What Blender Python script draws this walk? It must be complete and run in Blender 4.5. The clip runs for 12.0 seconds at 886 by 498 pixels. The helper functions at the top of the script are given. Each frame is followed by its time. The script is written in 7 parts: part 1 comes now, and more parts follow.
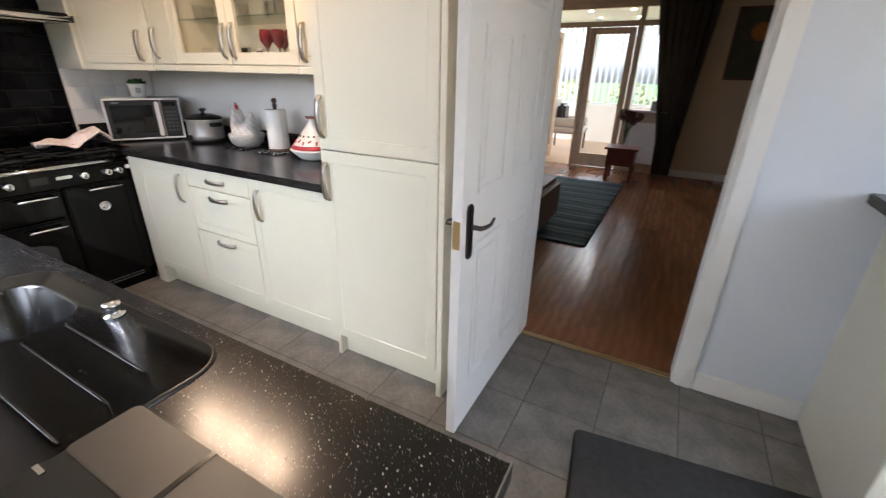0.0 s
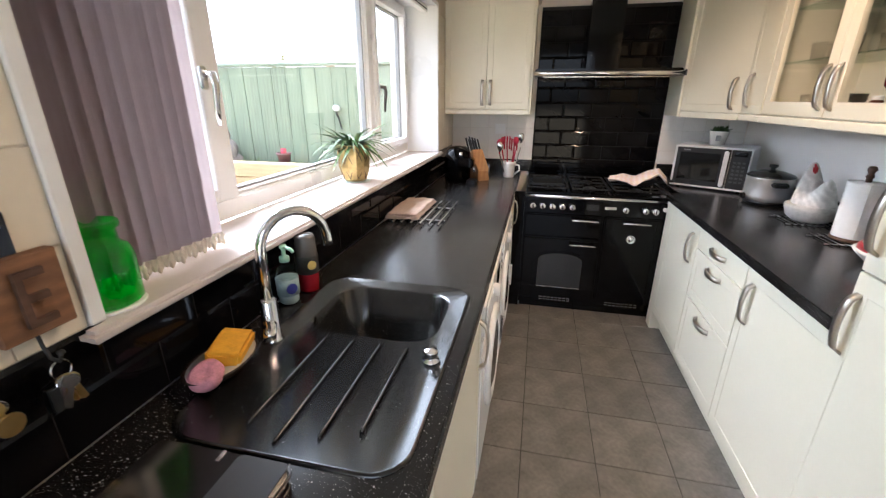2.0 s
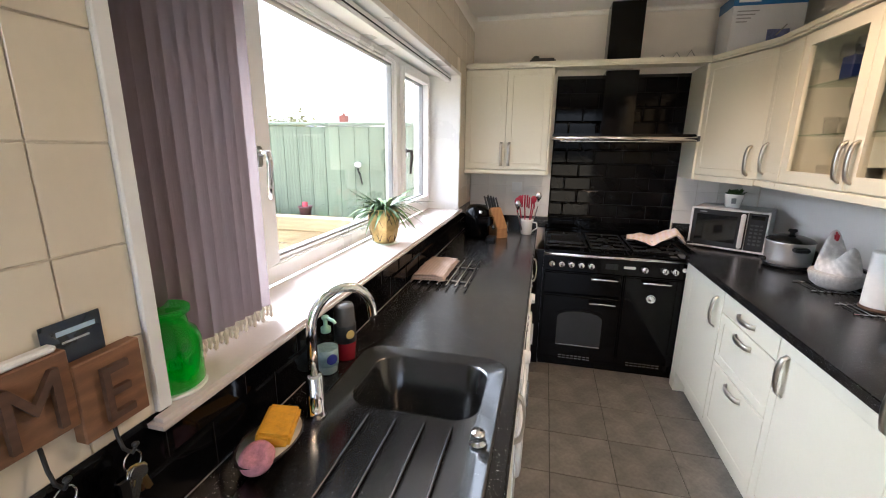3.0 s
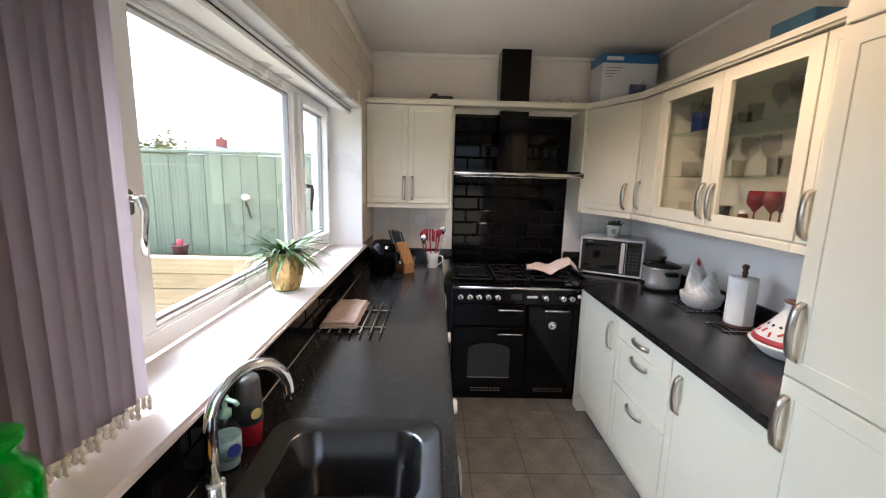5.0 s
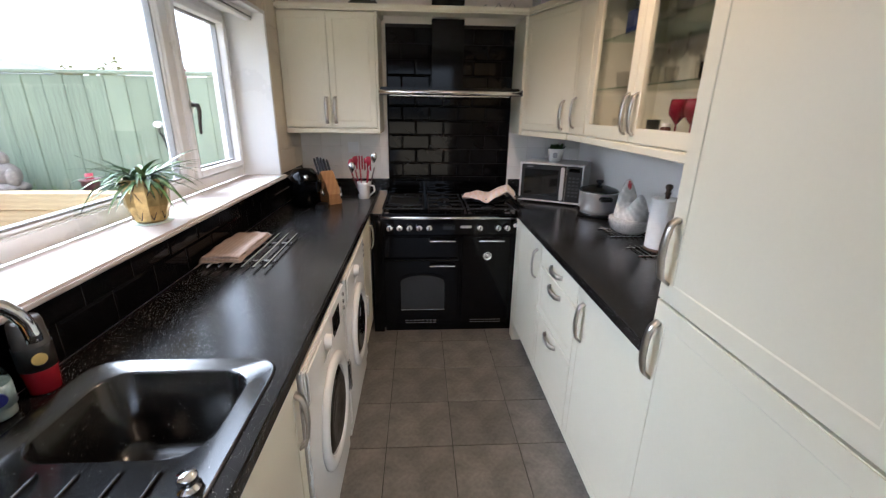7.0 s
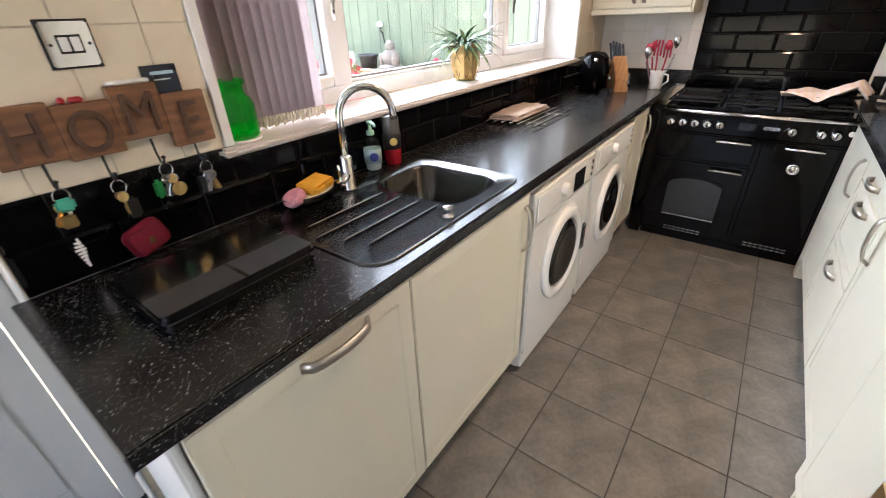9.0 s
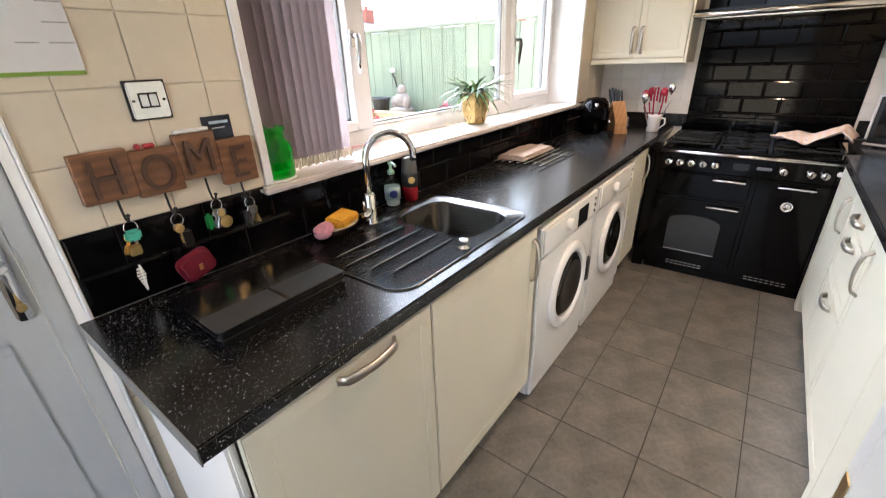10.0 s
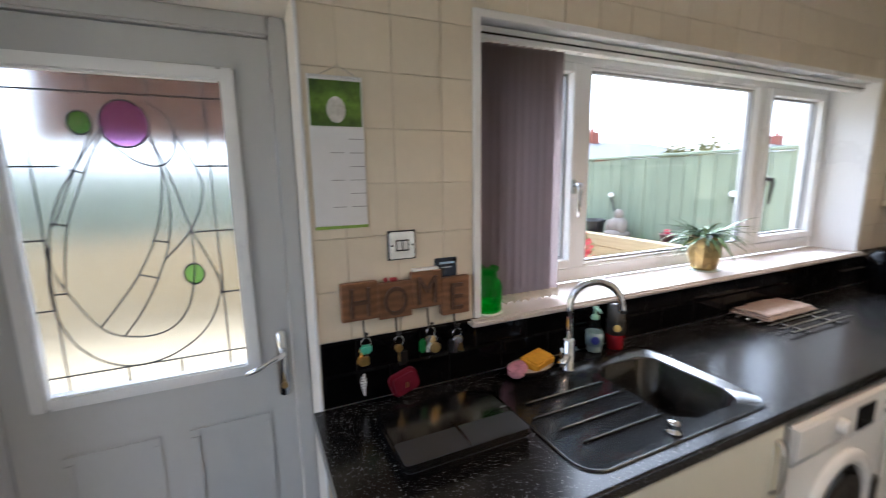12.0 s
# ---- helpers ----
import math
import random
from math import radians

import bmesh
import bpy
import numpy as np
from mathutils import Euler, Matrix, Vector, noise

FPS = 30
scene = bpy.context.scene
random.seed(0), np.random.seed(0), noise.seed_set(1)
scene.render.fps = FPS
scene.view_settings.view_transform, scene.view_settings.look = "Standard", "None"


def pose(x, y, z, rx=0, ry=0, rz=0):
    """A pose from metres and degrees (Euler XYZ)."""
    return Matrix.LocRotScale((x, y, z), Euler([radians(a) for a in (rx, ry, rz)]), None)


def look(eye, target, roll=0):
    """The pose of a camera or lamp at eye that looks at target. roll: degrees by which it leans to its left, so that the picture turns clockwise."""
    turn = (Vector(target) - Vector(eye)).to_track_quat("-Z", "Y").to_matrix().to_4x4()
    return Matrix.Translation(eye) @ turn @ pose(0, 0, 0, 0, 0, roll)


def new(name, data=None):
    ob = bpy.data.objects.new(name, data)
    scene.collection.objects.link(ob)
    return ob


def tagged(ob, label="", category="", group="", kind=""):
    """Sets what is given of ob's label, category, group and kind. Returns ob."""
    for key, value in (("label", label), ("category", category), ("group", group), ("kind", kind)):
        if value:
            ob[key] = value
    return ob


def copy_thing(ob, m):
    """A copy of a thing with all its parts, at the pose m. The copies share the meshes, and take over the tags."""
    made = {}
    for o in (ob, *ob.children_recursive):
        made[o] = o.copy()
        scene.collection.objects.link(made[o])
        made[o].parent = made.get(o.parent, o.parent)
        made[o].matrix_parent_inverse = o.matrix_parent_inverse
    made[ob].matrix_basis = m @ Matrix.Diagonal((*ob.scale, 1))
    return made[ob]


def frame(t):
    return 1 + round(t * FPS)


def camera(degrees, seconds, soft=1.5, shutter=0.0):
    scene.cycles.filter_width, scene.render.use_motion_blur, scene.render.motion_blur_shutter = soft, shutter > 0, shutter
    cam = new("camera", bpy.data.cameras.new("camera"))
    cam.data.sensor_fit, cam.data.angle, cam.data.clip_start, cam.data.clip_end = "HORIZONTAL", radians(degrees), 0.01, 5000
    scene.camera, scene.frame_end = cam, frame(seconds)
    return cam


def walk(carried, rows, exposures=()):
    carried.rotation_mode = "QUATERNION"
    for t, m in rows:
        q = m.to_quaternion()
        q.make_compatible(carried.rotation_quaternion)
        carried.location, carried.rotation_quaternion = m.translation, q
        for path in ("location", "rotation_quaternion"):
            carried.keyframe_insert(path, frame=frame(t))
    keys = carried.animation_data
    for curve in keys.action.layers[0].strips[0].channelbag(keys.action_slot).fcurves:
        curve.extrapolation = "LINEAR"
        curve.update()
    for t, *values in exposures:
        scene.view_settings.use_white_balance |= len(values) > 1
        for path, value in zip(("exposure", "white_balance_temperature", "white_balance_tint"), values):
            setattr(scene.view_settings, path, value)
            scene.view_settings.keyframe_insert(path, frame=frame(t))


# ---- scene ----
cam = camera(93.8, 12.0, soft=1.0, shutter=0.25)
PATH = [
    (0, (0.192, 0.356, 1.379), (-0.678, 1.979, 0.599), 1.2),
    (0.5, (0.099, 0.537, 1.408), (-1.147, 1.877, 0.601), 0.5),
    (1, (-0.051, 0.705, 1.41), (-1.696, 1.523, 0.621), 0.6),
    (1.5, (-0.043, 0.805, 1.406), (-1.888, 0.867, 0.635), 1.0),
    (2, (0.033, 0.874, 1.468), (-1.802, 0.464, 0.787), 0.2),
    (2.5, (0.06, 0.848, 1.513), (-1.795, 0.342, 0.965), 0.1),
    (2.7, (0.064, 0.817, 1.532), (-1.807, 0.323, 1.026), 0.3),
    (4.5, (-0.03, 0.715, 1.581), (-1.981, 0.57, 1.165), 1.9),
    (5, (-0.037, 0.679, 1.596), (-2.008, 0.723, 1.255), 1.5),
    (5.5, (-0.057, 0.667, 1.623), (-2.017, 0.951, 1.342), 0.7),
    (6, (-0.036, 0.745, 1.64), (-1.949, 1.241, 1.336), -0.4),
    (6.5, (-0.087, 0.87, 1.611), (-1.985, 1.303, 1.155), -0.3),
    (7, (-0.178, 1.064, 1.523), (-2.071, 1.178, 0.886), 0.8),
    (7.5, (-0.23, 1.143, 1.471), (-2.058, 0.858, 0.711), 0.6),
    (7.7, (-0.231, 1.162, 1.452), (-2.011, 0.714, 0.659), 0.4),
    (9.3, (0.179, 1.314, 1.392), (-1.18, 0.222, 0.413), -2.4),
    (9.5, (0.202, 1.322, 1.39), (-1.161, 0.22, 0.428), -2.4),
    (10, (0.211, 1.329, 1.436), (-1.225, 0.214, 0.604), -2.1),
    (10.5, (0.218, 1.351, 1.509), (-1.28, 0.195, 0.862), -2.1),
    (11, (0.223, 1.378, 1.555), (-1.289, 0.145, 1.115), -2.3),
    (11.5, (0.213, 1.37, 1.575), (-1.158, -0.048, 1.248), -2.4),
    (12, (0.201, 1.312, 1.566), (-0.62, -0.48, 1.226), -0.9),
]
walk(cam, [(t, look(eye, target, roll)) for t, eye, target, roll in PATH], [(0, 3.06, 5650, 12), (1, 3.18, 5400, 12), (2.5, 3.12, 5550, 12), (4.5, 2.92, 5400, 12), (6, 2.74, 5350, 12), (7.5, 2.82, 5300, 12), (9.5, 3.42, 5600, 12), (11, 3.28, 5450, 12), (11.5, 3.2, 5400, 12), (12, 2.7, 5250, 12)])

# ---- light ----
world = bpy.data.worlds.new("overcast_sky")
scene.world = world
world.use_nodes = True
wn, wl = world.node_tree.nodes, world.node_tree.links
sky = wn.new("ShaderNodeTexSky")
sky.sky_type, sky.sun_disc = "NISHITA", False
sky.sun_elevation, sky.sun_rotation = radians(50), radians(200)
sky.air_density, sky.dust_density = 1.0, 4.0
grey = wn.new("ShaderNodeHueSaturation")
grey.inputs["Saturation"].default_value = 0.18
wl.new(sky.outputs[0], grey.inputs["Color"])
wl.new(grey.outputs[0], wn["Background"].inputs[0])
wn["Background"].inputs[1].default_value = 0.15
SPOT_W = 3.0

sun = new("sun", bpy.data.lights.new("sun", "SUN"))
sun.data.energy, sun.data.angle, sun.data.color = 0.5, radians(25), (1.0, 0.97, 0.92)
sun.matrix_world = look((-3, -8, 10), (0, 0, 0))


# ---- materials ----
def lin(*c):
    return (*c, 1.0)


def mat(name, col, rough=0.5, metal=0.0, var=0.12, scale=8.0, fine=90.0, bump=0.05, rvar=0.1, spec=0.5, coat=0.0, island=0.0, stretch=(1, 1, 1)):
    """A surface with two scales of mottling, uneven gloss and fine relief."""
    m = bpy.data.materials.new(name)
    m.use_nodes = True
    n, l = m.node_tree.nodes, m.node_tree.links
    p = n["Principled BSDF"]
    co, mp = n.new("ShaderNodeTexCoord"), n.new("ShaderNodeMapping")
    mp.inputs["Scale"].default_value = stretch
    l.new(co.outputs["Object"], mp.inputs["Vector"])
    a, b = n.new("ShaderNodeTexNoise"), n.new("ShaderNodeTexNoise")
    a.inputs["Scale"].default_value, a.inputs["Detail"].default_value = scale, 5
    b.inputs["Scale"].default_value, b.inputs["Detail"].default_value = fine, 3
    l.new(mp.outputs[0], a.inputs["Vector"]), l.new(mp.outputs[0], b.inputs["Vector"])
    add = n.new("ShaderNodeMath")
    add.operation = "MULTIPLY_ADD"
    add.inputs[1].default_value = 0.4
    l.new(b.outputs["Fac"], add.inputs[0]), l.new(a.outputs["Fac"], add.inputs[2])
    rng = n.new("ShaderNodeMapRange")
    rng.inputs["From Min"].default_value, rng.inputs["From Max"].default_value = 0.4, 1.0
    rng.inputs["To Min"].default_value, rng.inputs["To Max"].default_value = 1 - var, 1 + var
    l.new(add.outputs[0], rng.inputs["Value"])
    last = rng.outputs[0]
    if island:
        info, r2, mul = n.new("ShaderNodeObjectInfo"), n.new("ShaderNodeMapRange"), n.new("ShaderNodeMath")
        r2.inputs["To Min"].default_value, r2.inputs["To Max"].default_value = 1 - island, 1 + island
        l.new(info.outputs["Random"], r2.inputs["Value"])
        mul.operation = "MULTIPLY"
        l.new(last, mul.inputs[0]), l.new(r2.outputs[0], mul.inputs[1])
        last = mul.outputs[0]
    mix = n.new("ShaderNodeVectorMath")
    mix.operation = "SCALE"
    mix.inputs[0].default_value = col
    l.new(last, mix.inputs["Scale"])
    l.new(mix.outputs[0], p.inputs["Base Color"])
    rr = n.new("ShaderNodeMapRange")
    rr.inputs["To Min"].default_value, rr.inputs["To Max"].default_value = max(rough - rvar * rough, 0.02), min(rough + rvar * rough, 1)
    l.new(a.outputs["Fac"], rr.inputs["Value"]), l.new(rr.outputs[0], p.inputs["Roughness"])
    p.inputs["Metallic"].default_value = metal
    p.inputs["Specular IOR Level"].default_value = spec
    p.inputs["Coat Weight"].default_value = coat
    p.inputs["Coat Roughness"].default_value = 0.08
    if bump:
        bp = n.new("ShaderNodeBump")
        bp.inputs["Strength"].default_value, bp.inputs["Distance"].default_value = bump, 0.003
        l.new(add.outputs[0], bp.inputs["Height"]), l.new(bp.outputs[0], p.inputs["Normal"])
    return m


def speckled(name, base, speck, scale, share, rough):
    """A laminate with pale flecks of two sizes."""
    m = mat(name, base, rough, var=0.25, scale=14, fine=200, bump=0.02, rvar=0.03, spec=0.5)
    n, l = m.node_tree.nodes, m.node_tree.links
    p = n["Principled BSDF"]
    was = p.inputs["Base Color"].links[0].from_socket
    co = n.new("ShaderNodeTexCoord")
    last = was
    for s, edge in ((scale, share), (scale * 2.3, share * 1.15)):
        v, near, rnd, both, mx = n.new("ShaderNodeTexVoronoi"), n.new("ShaderNodeMath"), n.new("ShaderNodeMath"), n.new("ShaderNodeMath"), n.new("ShaderNodeMix")
        v.inputs["Scale"].default_value = s
        l.new(co.outputs["Object"], v.inputs["Vector"])
        near.operation, near.inputs[1].default_value = "LESS_THAN", 0.3
        l.new(v.outputs["Distance"], near.inputs[0])
        sep = n.new("ShaderNodeSeparateColor")
        l.new(v.outputs["Color"], sep.inputs[0])
        rnd.operation, rnd.inputs[1].default_value = "LESS_THAN", edge
        l.new(sep.outputs[0], rnd.inputs[0])
        both.operation = "MULTIPLY"
        l.new(near.outputs[0], both.inputs[0]), l.new(rnd.outputs[0], both.inputs[1])
        mx.data_type = "RGBA"
        mx.inputs[7].default_value = lin(*speck)
        l.new(both.outputs[0], mx.inputs[0]), l.new(last, mx.inputs[6])
        last = mx.outputs[2]
    l.new(last, p.inputs["Base Color"])
    return m


def clear(name, tint=(1, 1, 1), rough=0.0, ior=1.45):
    m = bpy.data.materials.new(name)
    m.use_nodes = True
    p = m.node_tree.nodes["Principled BSDF"]
    p.inputs["Base Color"].default_value = lin(*tint)
    p.inputs["Roughness"].default_value, p.inputs["IOR"].default_value = rough, ior
    p.inputs["Transmission Weight"].default_value = 1.0
    return m


def glow(name, col, power):
    m = bpy.data.materials.new(name)
    m.use_nodes = True
    p = m.node_tree.nodes["Principled BSDF"]
    p.inputs["Base Color"].default_value = lin(*col)
    p.inputs["Emission Color"].default_value, p.inputs["Emission Strength"].default_value = lin(*col), power
    return m


def banded(m, axis, scale, col, amount=0.6, dist=2.0):
    """Lays grain or woven bands of a second colour along one axis over a material."""
    n, l = m.node_tree.nodes, m.node_tree.links
    p = n["Principled BSDF"]
    was = p.inputs["Base Color"].links[0].from_socket
    co, w, mx, sc = n.new("ShaderNodeTexCoord"), n.new("ShaderNodeTexWave"), n.new("ShaderNodeMix"), n.new("ShaderNodeMath")
    w.bands_direction = axis
    w.inputs["Scale"].default_value, w.inputs["Distortion"].default_value, w.inputs["Detail"].default_value = scale, dist, 3
    l.new(co.outputs["Object"], w.inputs["Vector"])
    sc.operation, sc.inputs[1].default_value = "MULTIPLY", amount
    l.new(w.outputs["Fac"], sc.inputs[0])
    mx.data_type = "RGBA"
    mx.inputs[7].default_value = lin(*col)
    l.new(sc.outputs[0], mx.inputs[0]), l.new(was, mx.inputs[6]), l.new(mx.outputs[2], p.inputs["Base Color"])
    return m


CREAM = mat("cream_satin_door", (0.74, 0.71, 0.585), 0.34, var=0.03, scale=2, bump=0.004, rvar=0.04)
CREAM_IN = mat("cream_carcass", (0.72, 0.69, 0.58), 0.45, var=0.03, scale=3, bump=0.02)
WORKTOP = speckled("black_speckled_worktop", (0.007, 0.007, 0.0075), (0.42, 0.41, 0.39), 220, 0.085, 0.21)
FLOORTILE = mat("grey_floor_tile", (0.165, 0.153, 0.135), 0.42, var=0.5, scale=7, fine=60, bump=0.05, rvar=0.3, island=0.1)
GROUT = mat("dark_grout", (0.06, 0.056, 0.05), 0.85, var=0.3, fine=150, bump=0.2)
PAINT = mat("warm_white_wall_paint", (0.77, 0.725, 0.655), 0.6, var=0.04, scale=3, fine=160, bump=0.04)
BLUEPAINT = mat("pale_blue_grey_paint", (0.68, 0.71, 0.76), 0.6, var=0.04, scale=3, fine=160, bump=0.04)
CEIL = mat("white_ceiling_paint", (0.84, 0.82, 0.78), 0.7, var=0.03, scale=2, fine=120, bump=0.05)
CREAMTILE = mat("cream_glazed_tile", (0.72, 0.64, 0.5), 0.18, var=0.05, scale=4, fine=40, bump=0.04, island=0.03)
WHITETILE = mat("white_glazed_tile", (0.78, 0.76, 0.72), 0.16, var=0.04, scale=4, fine=40, bump=0.04, island=0.03)
TILEGROUT = mat("pale_grout", (0.66, 0.59, 0.47), 0.85, var=0.15, fine=150, bump=0.15)
BLACKTILE = mat("black_glazed_metro_tile", (0.003, 0.003, 0.0035), 0.07, var=0.3, scale=9, fine=50, bump=0.03, island=0.3, spec=0.12)
BLACKGROUT = mat("black_grout", (0.006, 0.006, 0.006), 0.8, var=0.2, bump=0.15)
UPVC = mat("white_upvc", (0.8, 0.8, 0.79), 0.28, var=0.03, scale=3, bump=0.01)
GASKET = mat("black_rubber_gasket", (0.01, 0.01, 0.011), 0.6, var=0.2)
GLOSSWHITE = mat("white_gloss_paint", (0.8, 0.79, 0.77), 0.42, var=0.03, scale=4, bump=0.004, rvar=0.03)
SILL = mat("white_gloss_sill", (0.6, 0.545, 0.515), 0.22, var=0.05, scale=5, bump=0.02)
ENAMEL = mat("black_enamel", (0.002, 0.002, 0.0022), 0.08, var=0.3, scale=6, bump=0.015, rvar=0.4, spec=0.2)
IRON = mat("matt_black_cast_iron", (0.006, 0.006, 0.006), 0.55, var=0.3, fine=200, bump=0.2)
CHROME = mat("polished_chrome", (0.75, 0.75, 0.75), 0.08, 1.0, var=0.06, scale=20, bump=0.0)
NICKEL = mat("brushed_nickel", (0.55, 0.52, 0.47), 0.3, 1.0, var=0.1, scale=30, fine=300, bump=0.02)
SILVER = mat("silver_painted_metal", (0.66, 0.66, 0.67), 0.38, 0.2, var=0.06, scale=12, fine=300, bump=0.02)
STEEL = mat("brushed_steel", (0.55, 0.55, 0.55), 0.25, 1.0, var=0.08, scale=12, fine=300, bump=0.02, stretch=(1, 1, 12))
APPLIANCE = mat("white_appliance_enamel", (0.8, 0.8, 0.79), 0.25, var=0.02, scale=3, bump=0.01)
PLASTICB = mat("black_plastic", (0.007, 0.007, 0.0075), 0.35, var=0.2, bump=0.03)
DARKGLASS = mat("dark_oven_glass", (0.01, 0.011, 0.012), 0.05, var=0.2, bump=0.0)
WOODFLOOR = banded(mat("red_brown_laminate", (0.3, 0.13, 0.055), 0.25, var=0.3, scale=3, fine=40, bump=0.03, island=0.15, stretch=(6, 1, 6)), "X", 5, (0.2, 0.08, 0.035), 0.5, 5)


def thin_glass(name, tint=(0.97, 0.98, 0.975), gloss=0.03):
    """Clear glass as thin panes and vessels: what lies behind shows through, gloss by Fresnel."""
    m = bpy.data.materials.new(name)
    m.use_nodes = True
    n, l = m.node_tree.nodes, m.node_tree.links
    tr, gl, lw, mx = n.new("ShaderNodeBsdfTransparent"), n.new("ShaderNodeBsdfGlossy"), n.new("ShaderNodeLayerWeight"), n.new("ShaderNodeMixShader")
    pw, ma = n.new("ShaderNodeMath"), n.new("ShaderNodeMath")
    pw.operation, pw.inputs[1].default_value = "POWER", 5.0
    ma.operation, ma.inputs[1].default_value, ma.inputs[2].default_value = "MULTIPLY_ADD", 0.9, gloss
    tr.inputs[0].default_value = lin(*tint)
    gl.inputs["Roughness"].default_value = 0.02
    lw.inputs["Blend"].default_value = 0.5
    l.new(lw.outputs["Facing"], pw.inputs[0]), l.new(pw.outputs[0], ma.inputs[0]), l.new(ma.outputs[0], mx.inputs[0]), l.new(tr.outputs[0], mx.inputs[1]), l.new(gl.outputs[0], mx.inputs[2])
    l.new(mx.outputs[0], n["Material Output"].inputs[0])
    return m


def see_through(m, col, share):
    """Lets part of the light pass through a cloth."""
    n, l = m.node_tree.nodes, m.node_tree.links
    t, mx = n.new("ShaderNodeBsdfTranslucent"), n.new("ShaderNodeMixShader")
    t.inputs[0].default_value = lin(*col)
    mx.inputs[0].default_value = share
    l.new(n["Principled BSDF"].outputs[0], mx.inputs[1]), l.new(t.outputs[0], mx.inputs[2]), l.new(mx.outputs[0], n["Material Output"].inputs[0])
    return m


GLASS = thin_glass("window_glass")
FENCEWOOD = banded(mat("green_stained_fence_wood", (0.2, 0.24, 0.17), 0.8, var=0.25, scale=4, fine=60, bump=0.25, island=0.12, stretch=(3, 3, 0.6)), "Y", 9, (0.26, 0.3, 0.22), 0.5, 4)
SLEEPER = banded(mat("pale_timber_sleeper", (0.44, 0.35, 0.21), 0.8, var=0.25, scale=5, fine=60, bump=0.25, stretch=(3, 0.5, 3)), "Z", 8, (0.33, 0.26, 0.15), 0.5, 4)
PAVING = mat("buff_sandstone_paving", (0.42, 0.33, 0.2), 0.8, var=0.25, scale=3, fine=60, bump=0.2, island=0.1)
SOIL = mat("dark_soil", (0.05, 0.035, 0.025), 0.95, var=0.4, fine=80, bump=0.6)


# ---- mesh helpers ----
ORIGIN = {}


def thing(name, label, category, at=(0, 0, 0), group="", kind=""):
    ob = new(name)
    ob.empty_display_size = 0.05
    ob.location = at
    ORIGIN[ob.name] = Vector(at)
    return tagged(ob, label, category, group, kind)


def solid(name, bm, material, label="", category="", group="", kind=""):
    """One mesh object with no parts, made in world coordinates; its origin is the middle of its base."""
    bmesh.ops.recalc_face_normals(bm, faces=bm.faces)
    lo = [min(v.co[k] for v in bm.verts) for k in range(3)]
    hi = [max(v.co[k] for v in bm.verts) for k in range(3)]
    o = Vector(((lo[0] + hi[0]) / 2, (lo[1] + hi[1]) / 2, lo[2]))
    bmesh.ops.translate(bm, vec=-o, verts=bm.verts)
    me = bpy.data.meshes.new(name)
    bm.to_mesh(me), bm.free()
    me.materials.append(material)
    ob = new(name, me)
    ob.location = o
    ORIGIN[ob.name] = o
    return tagged(ob, label, category, group, kind)


def part(name, bm, material, parent, label="", smooth=False):
    """One mesh object under a thing or a part, made in world coordinates."""
    bmesh.ops.recalc_face_normals(bm, faces=bm.faces)
    o = ORIGIN[parent.name]
    bmesh.ops.translate(bm, vec=-o, verts=bm.verts)
    if smooth:
        for f in bm.faces:
            f.smooth = True
    me = bpy.data.meshes.new(name)
    bm.to_mesh(me), bm.free()
    me.materials.append(material)
    ob = new(name, me)
    ob.parent = parent
    ORIGIN[ob.name] = o
    if label:
        ob["label"] = label
    return ob


def smooth(ob):
    for f in ob.data.polygons:
        f.use_smooth = True
    return ob


def box(x0, x1, y0, y1, z0, z1, bev=0.0, seg=1, bm=None):
    b = bmesh.new()
    bmesh.ops.create_cube(b, size=1)
    for v in b.verts:
        v.co = ((x0 + x1) / 2 + v.co.x * (x1 - x0), (y0 + y1) / 2 + v.co.y * (y1 - y0), (z0 + z1) / 2 + v.co.z * (z1 - z0))
    if bev:
        bmesh.ops.bevel(b, geom=b.edges[:], offset=bev, segments=seg, affect="EDGES")
    return join(bm, b) if bm else b


def join(a, b):
    """Adds bmesh b to a and returns a."""
    me = bpy.data.meshes.new("tmp")
    b.to_mesh(me), b.free()
    a.from_mesh(me)
    bpy.data.meshes.remove(me)
    return a


def cyl(p, q, r, r2=None, seg=20, bev=0.0):
    p, q = Vector(p), Vector(q)
    b = bmesh.new()
    bmesh.ops.create_cone(b, cap_ends=True, segments=seg, radius1=r, radius2=r if r2 is None else r2, depth=(q - p).length)
    if bev:
        bmesh.ops.bevel(b, geom=[e for e in b.edges if len(e.link_faces) == 2 and any(len(f.verts) > 4 for f in e.link_faces)], offset=bev, segments=2, affect="EDGES")
    b.transform(Matrix.Translation((p + q) / 2) @ (q - p).to_track_quat("Z", "Y").to_matrix().to_4x4())
    return b


def lathe(profile, at=(0, 0, 0), seg=28, turn=None):
    """A turned body from (radius, height) pairs; closed at the ends that lie off the axis."""
    b = bmesh.new()
    rings = []
    for r, z in profile:
        rings.append([b.verts.new((max(r, 0.0005) * math.cos(2 * math.pi * k / seg), max(r, 0.0005) * math.sin(2 * math.pi * k / seg), z)) for k in range(seg)])
    for lo, hi in zip(rings, rings[1:]):
        for k in range(seg):
            b.faces.new((lo[k], lo[(k + 1) % seg], hi[(k + 1) % seg], hi[k]))
    b.faces.new(rings[0]), b.faces.new(rings[-1])
    b.transform(Matrix.Translation(at) @ (turn or Matrix()))
    return b


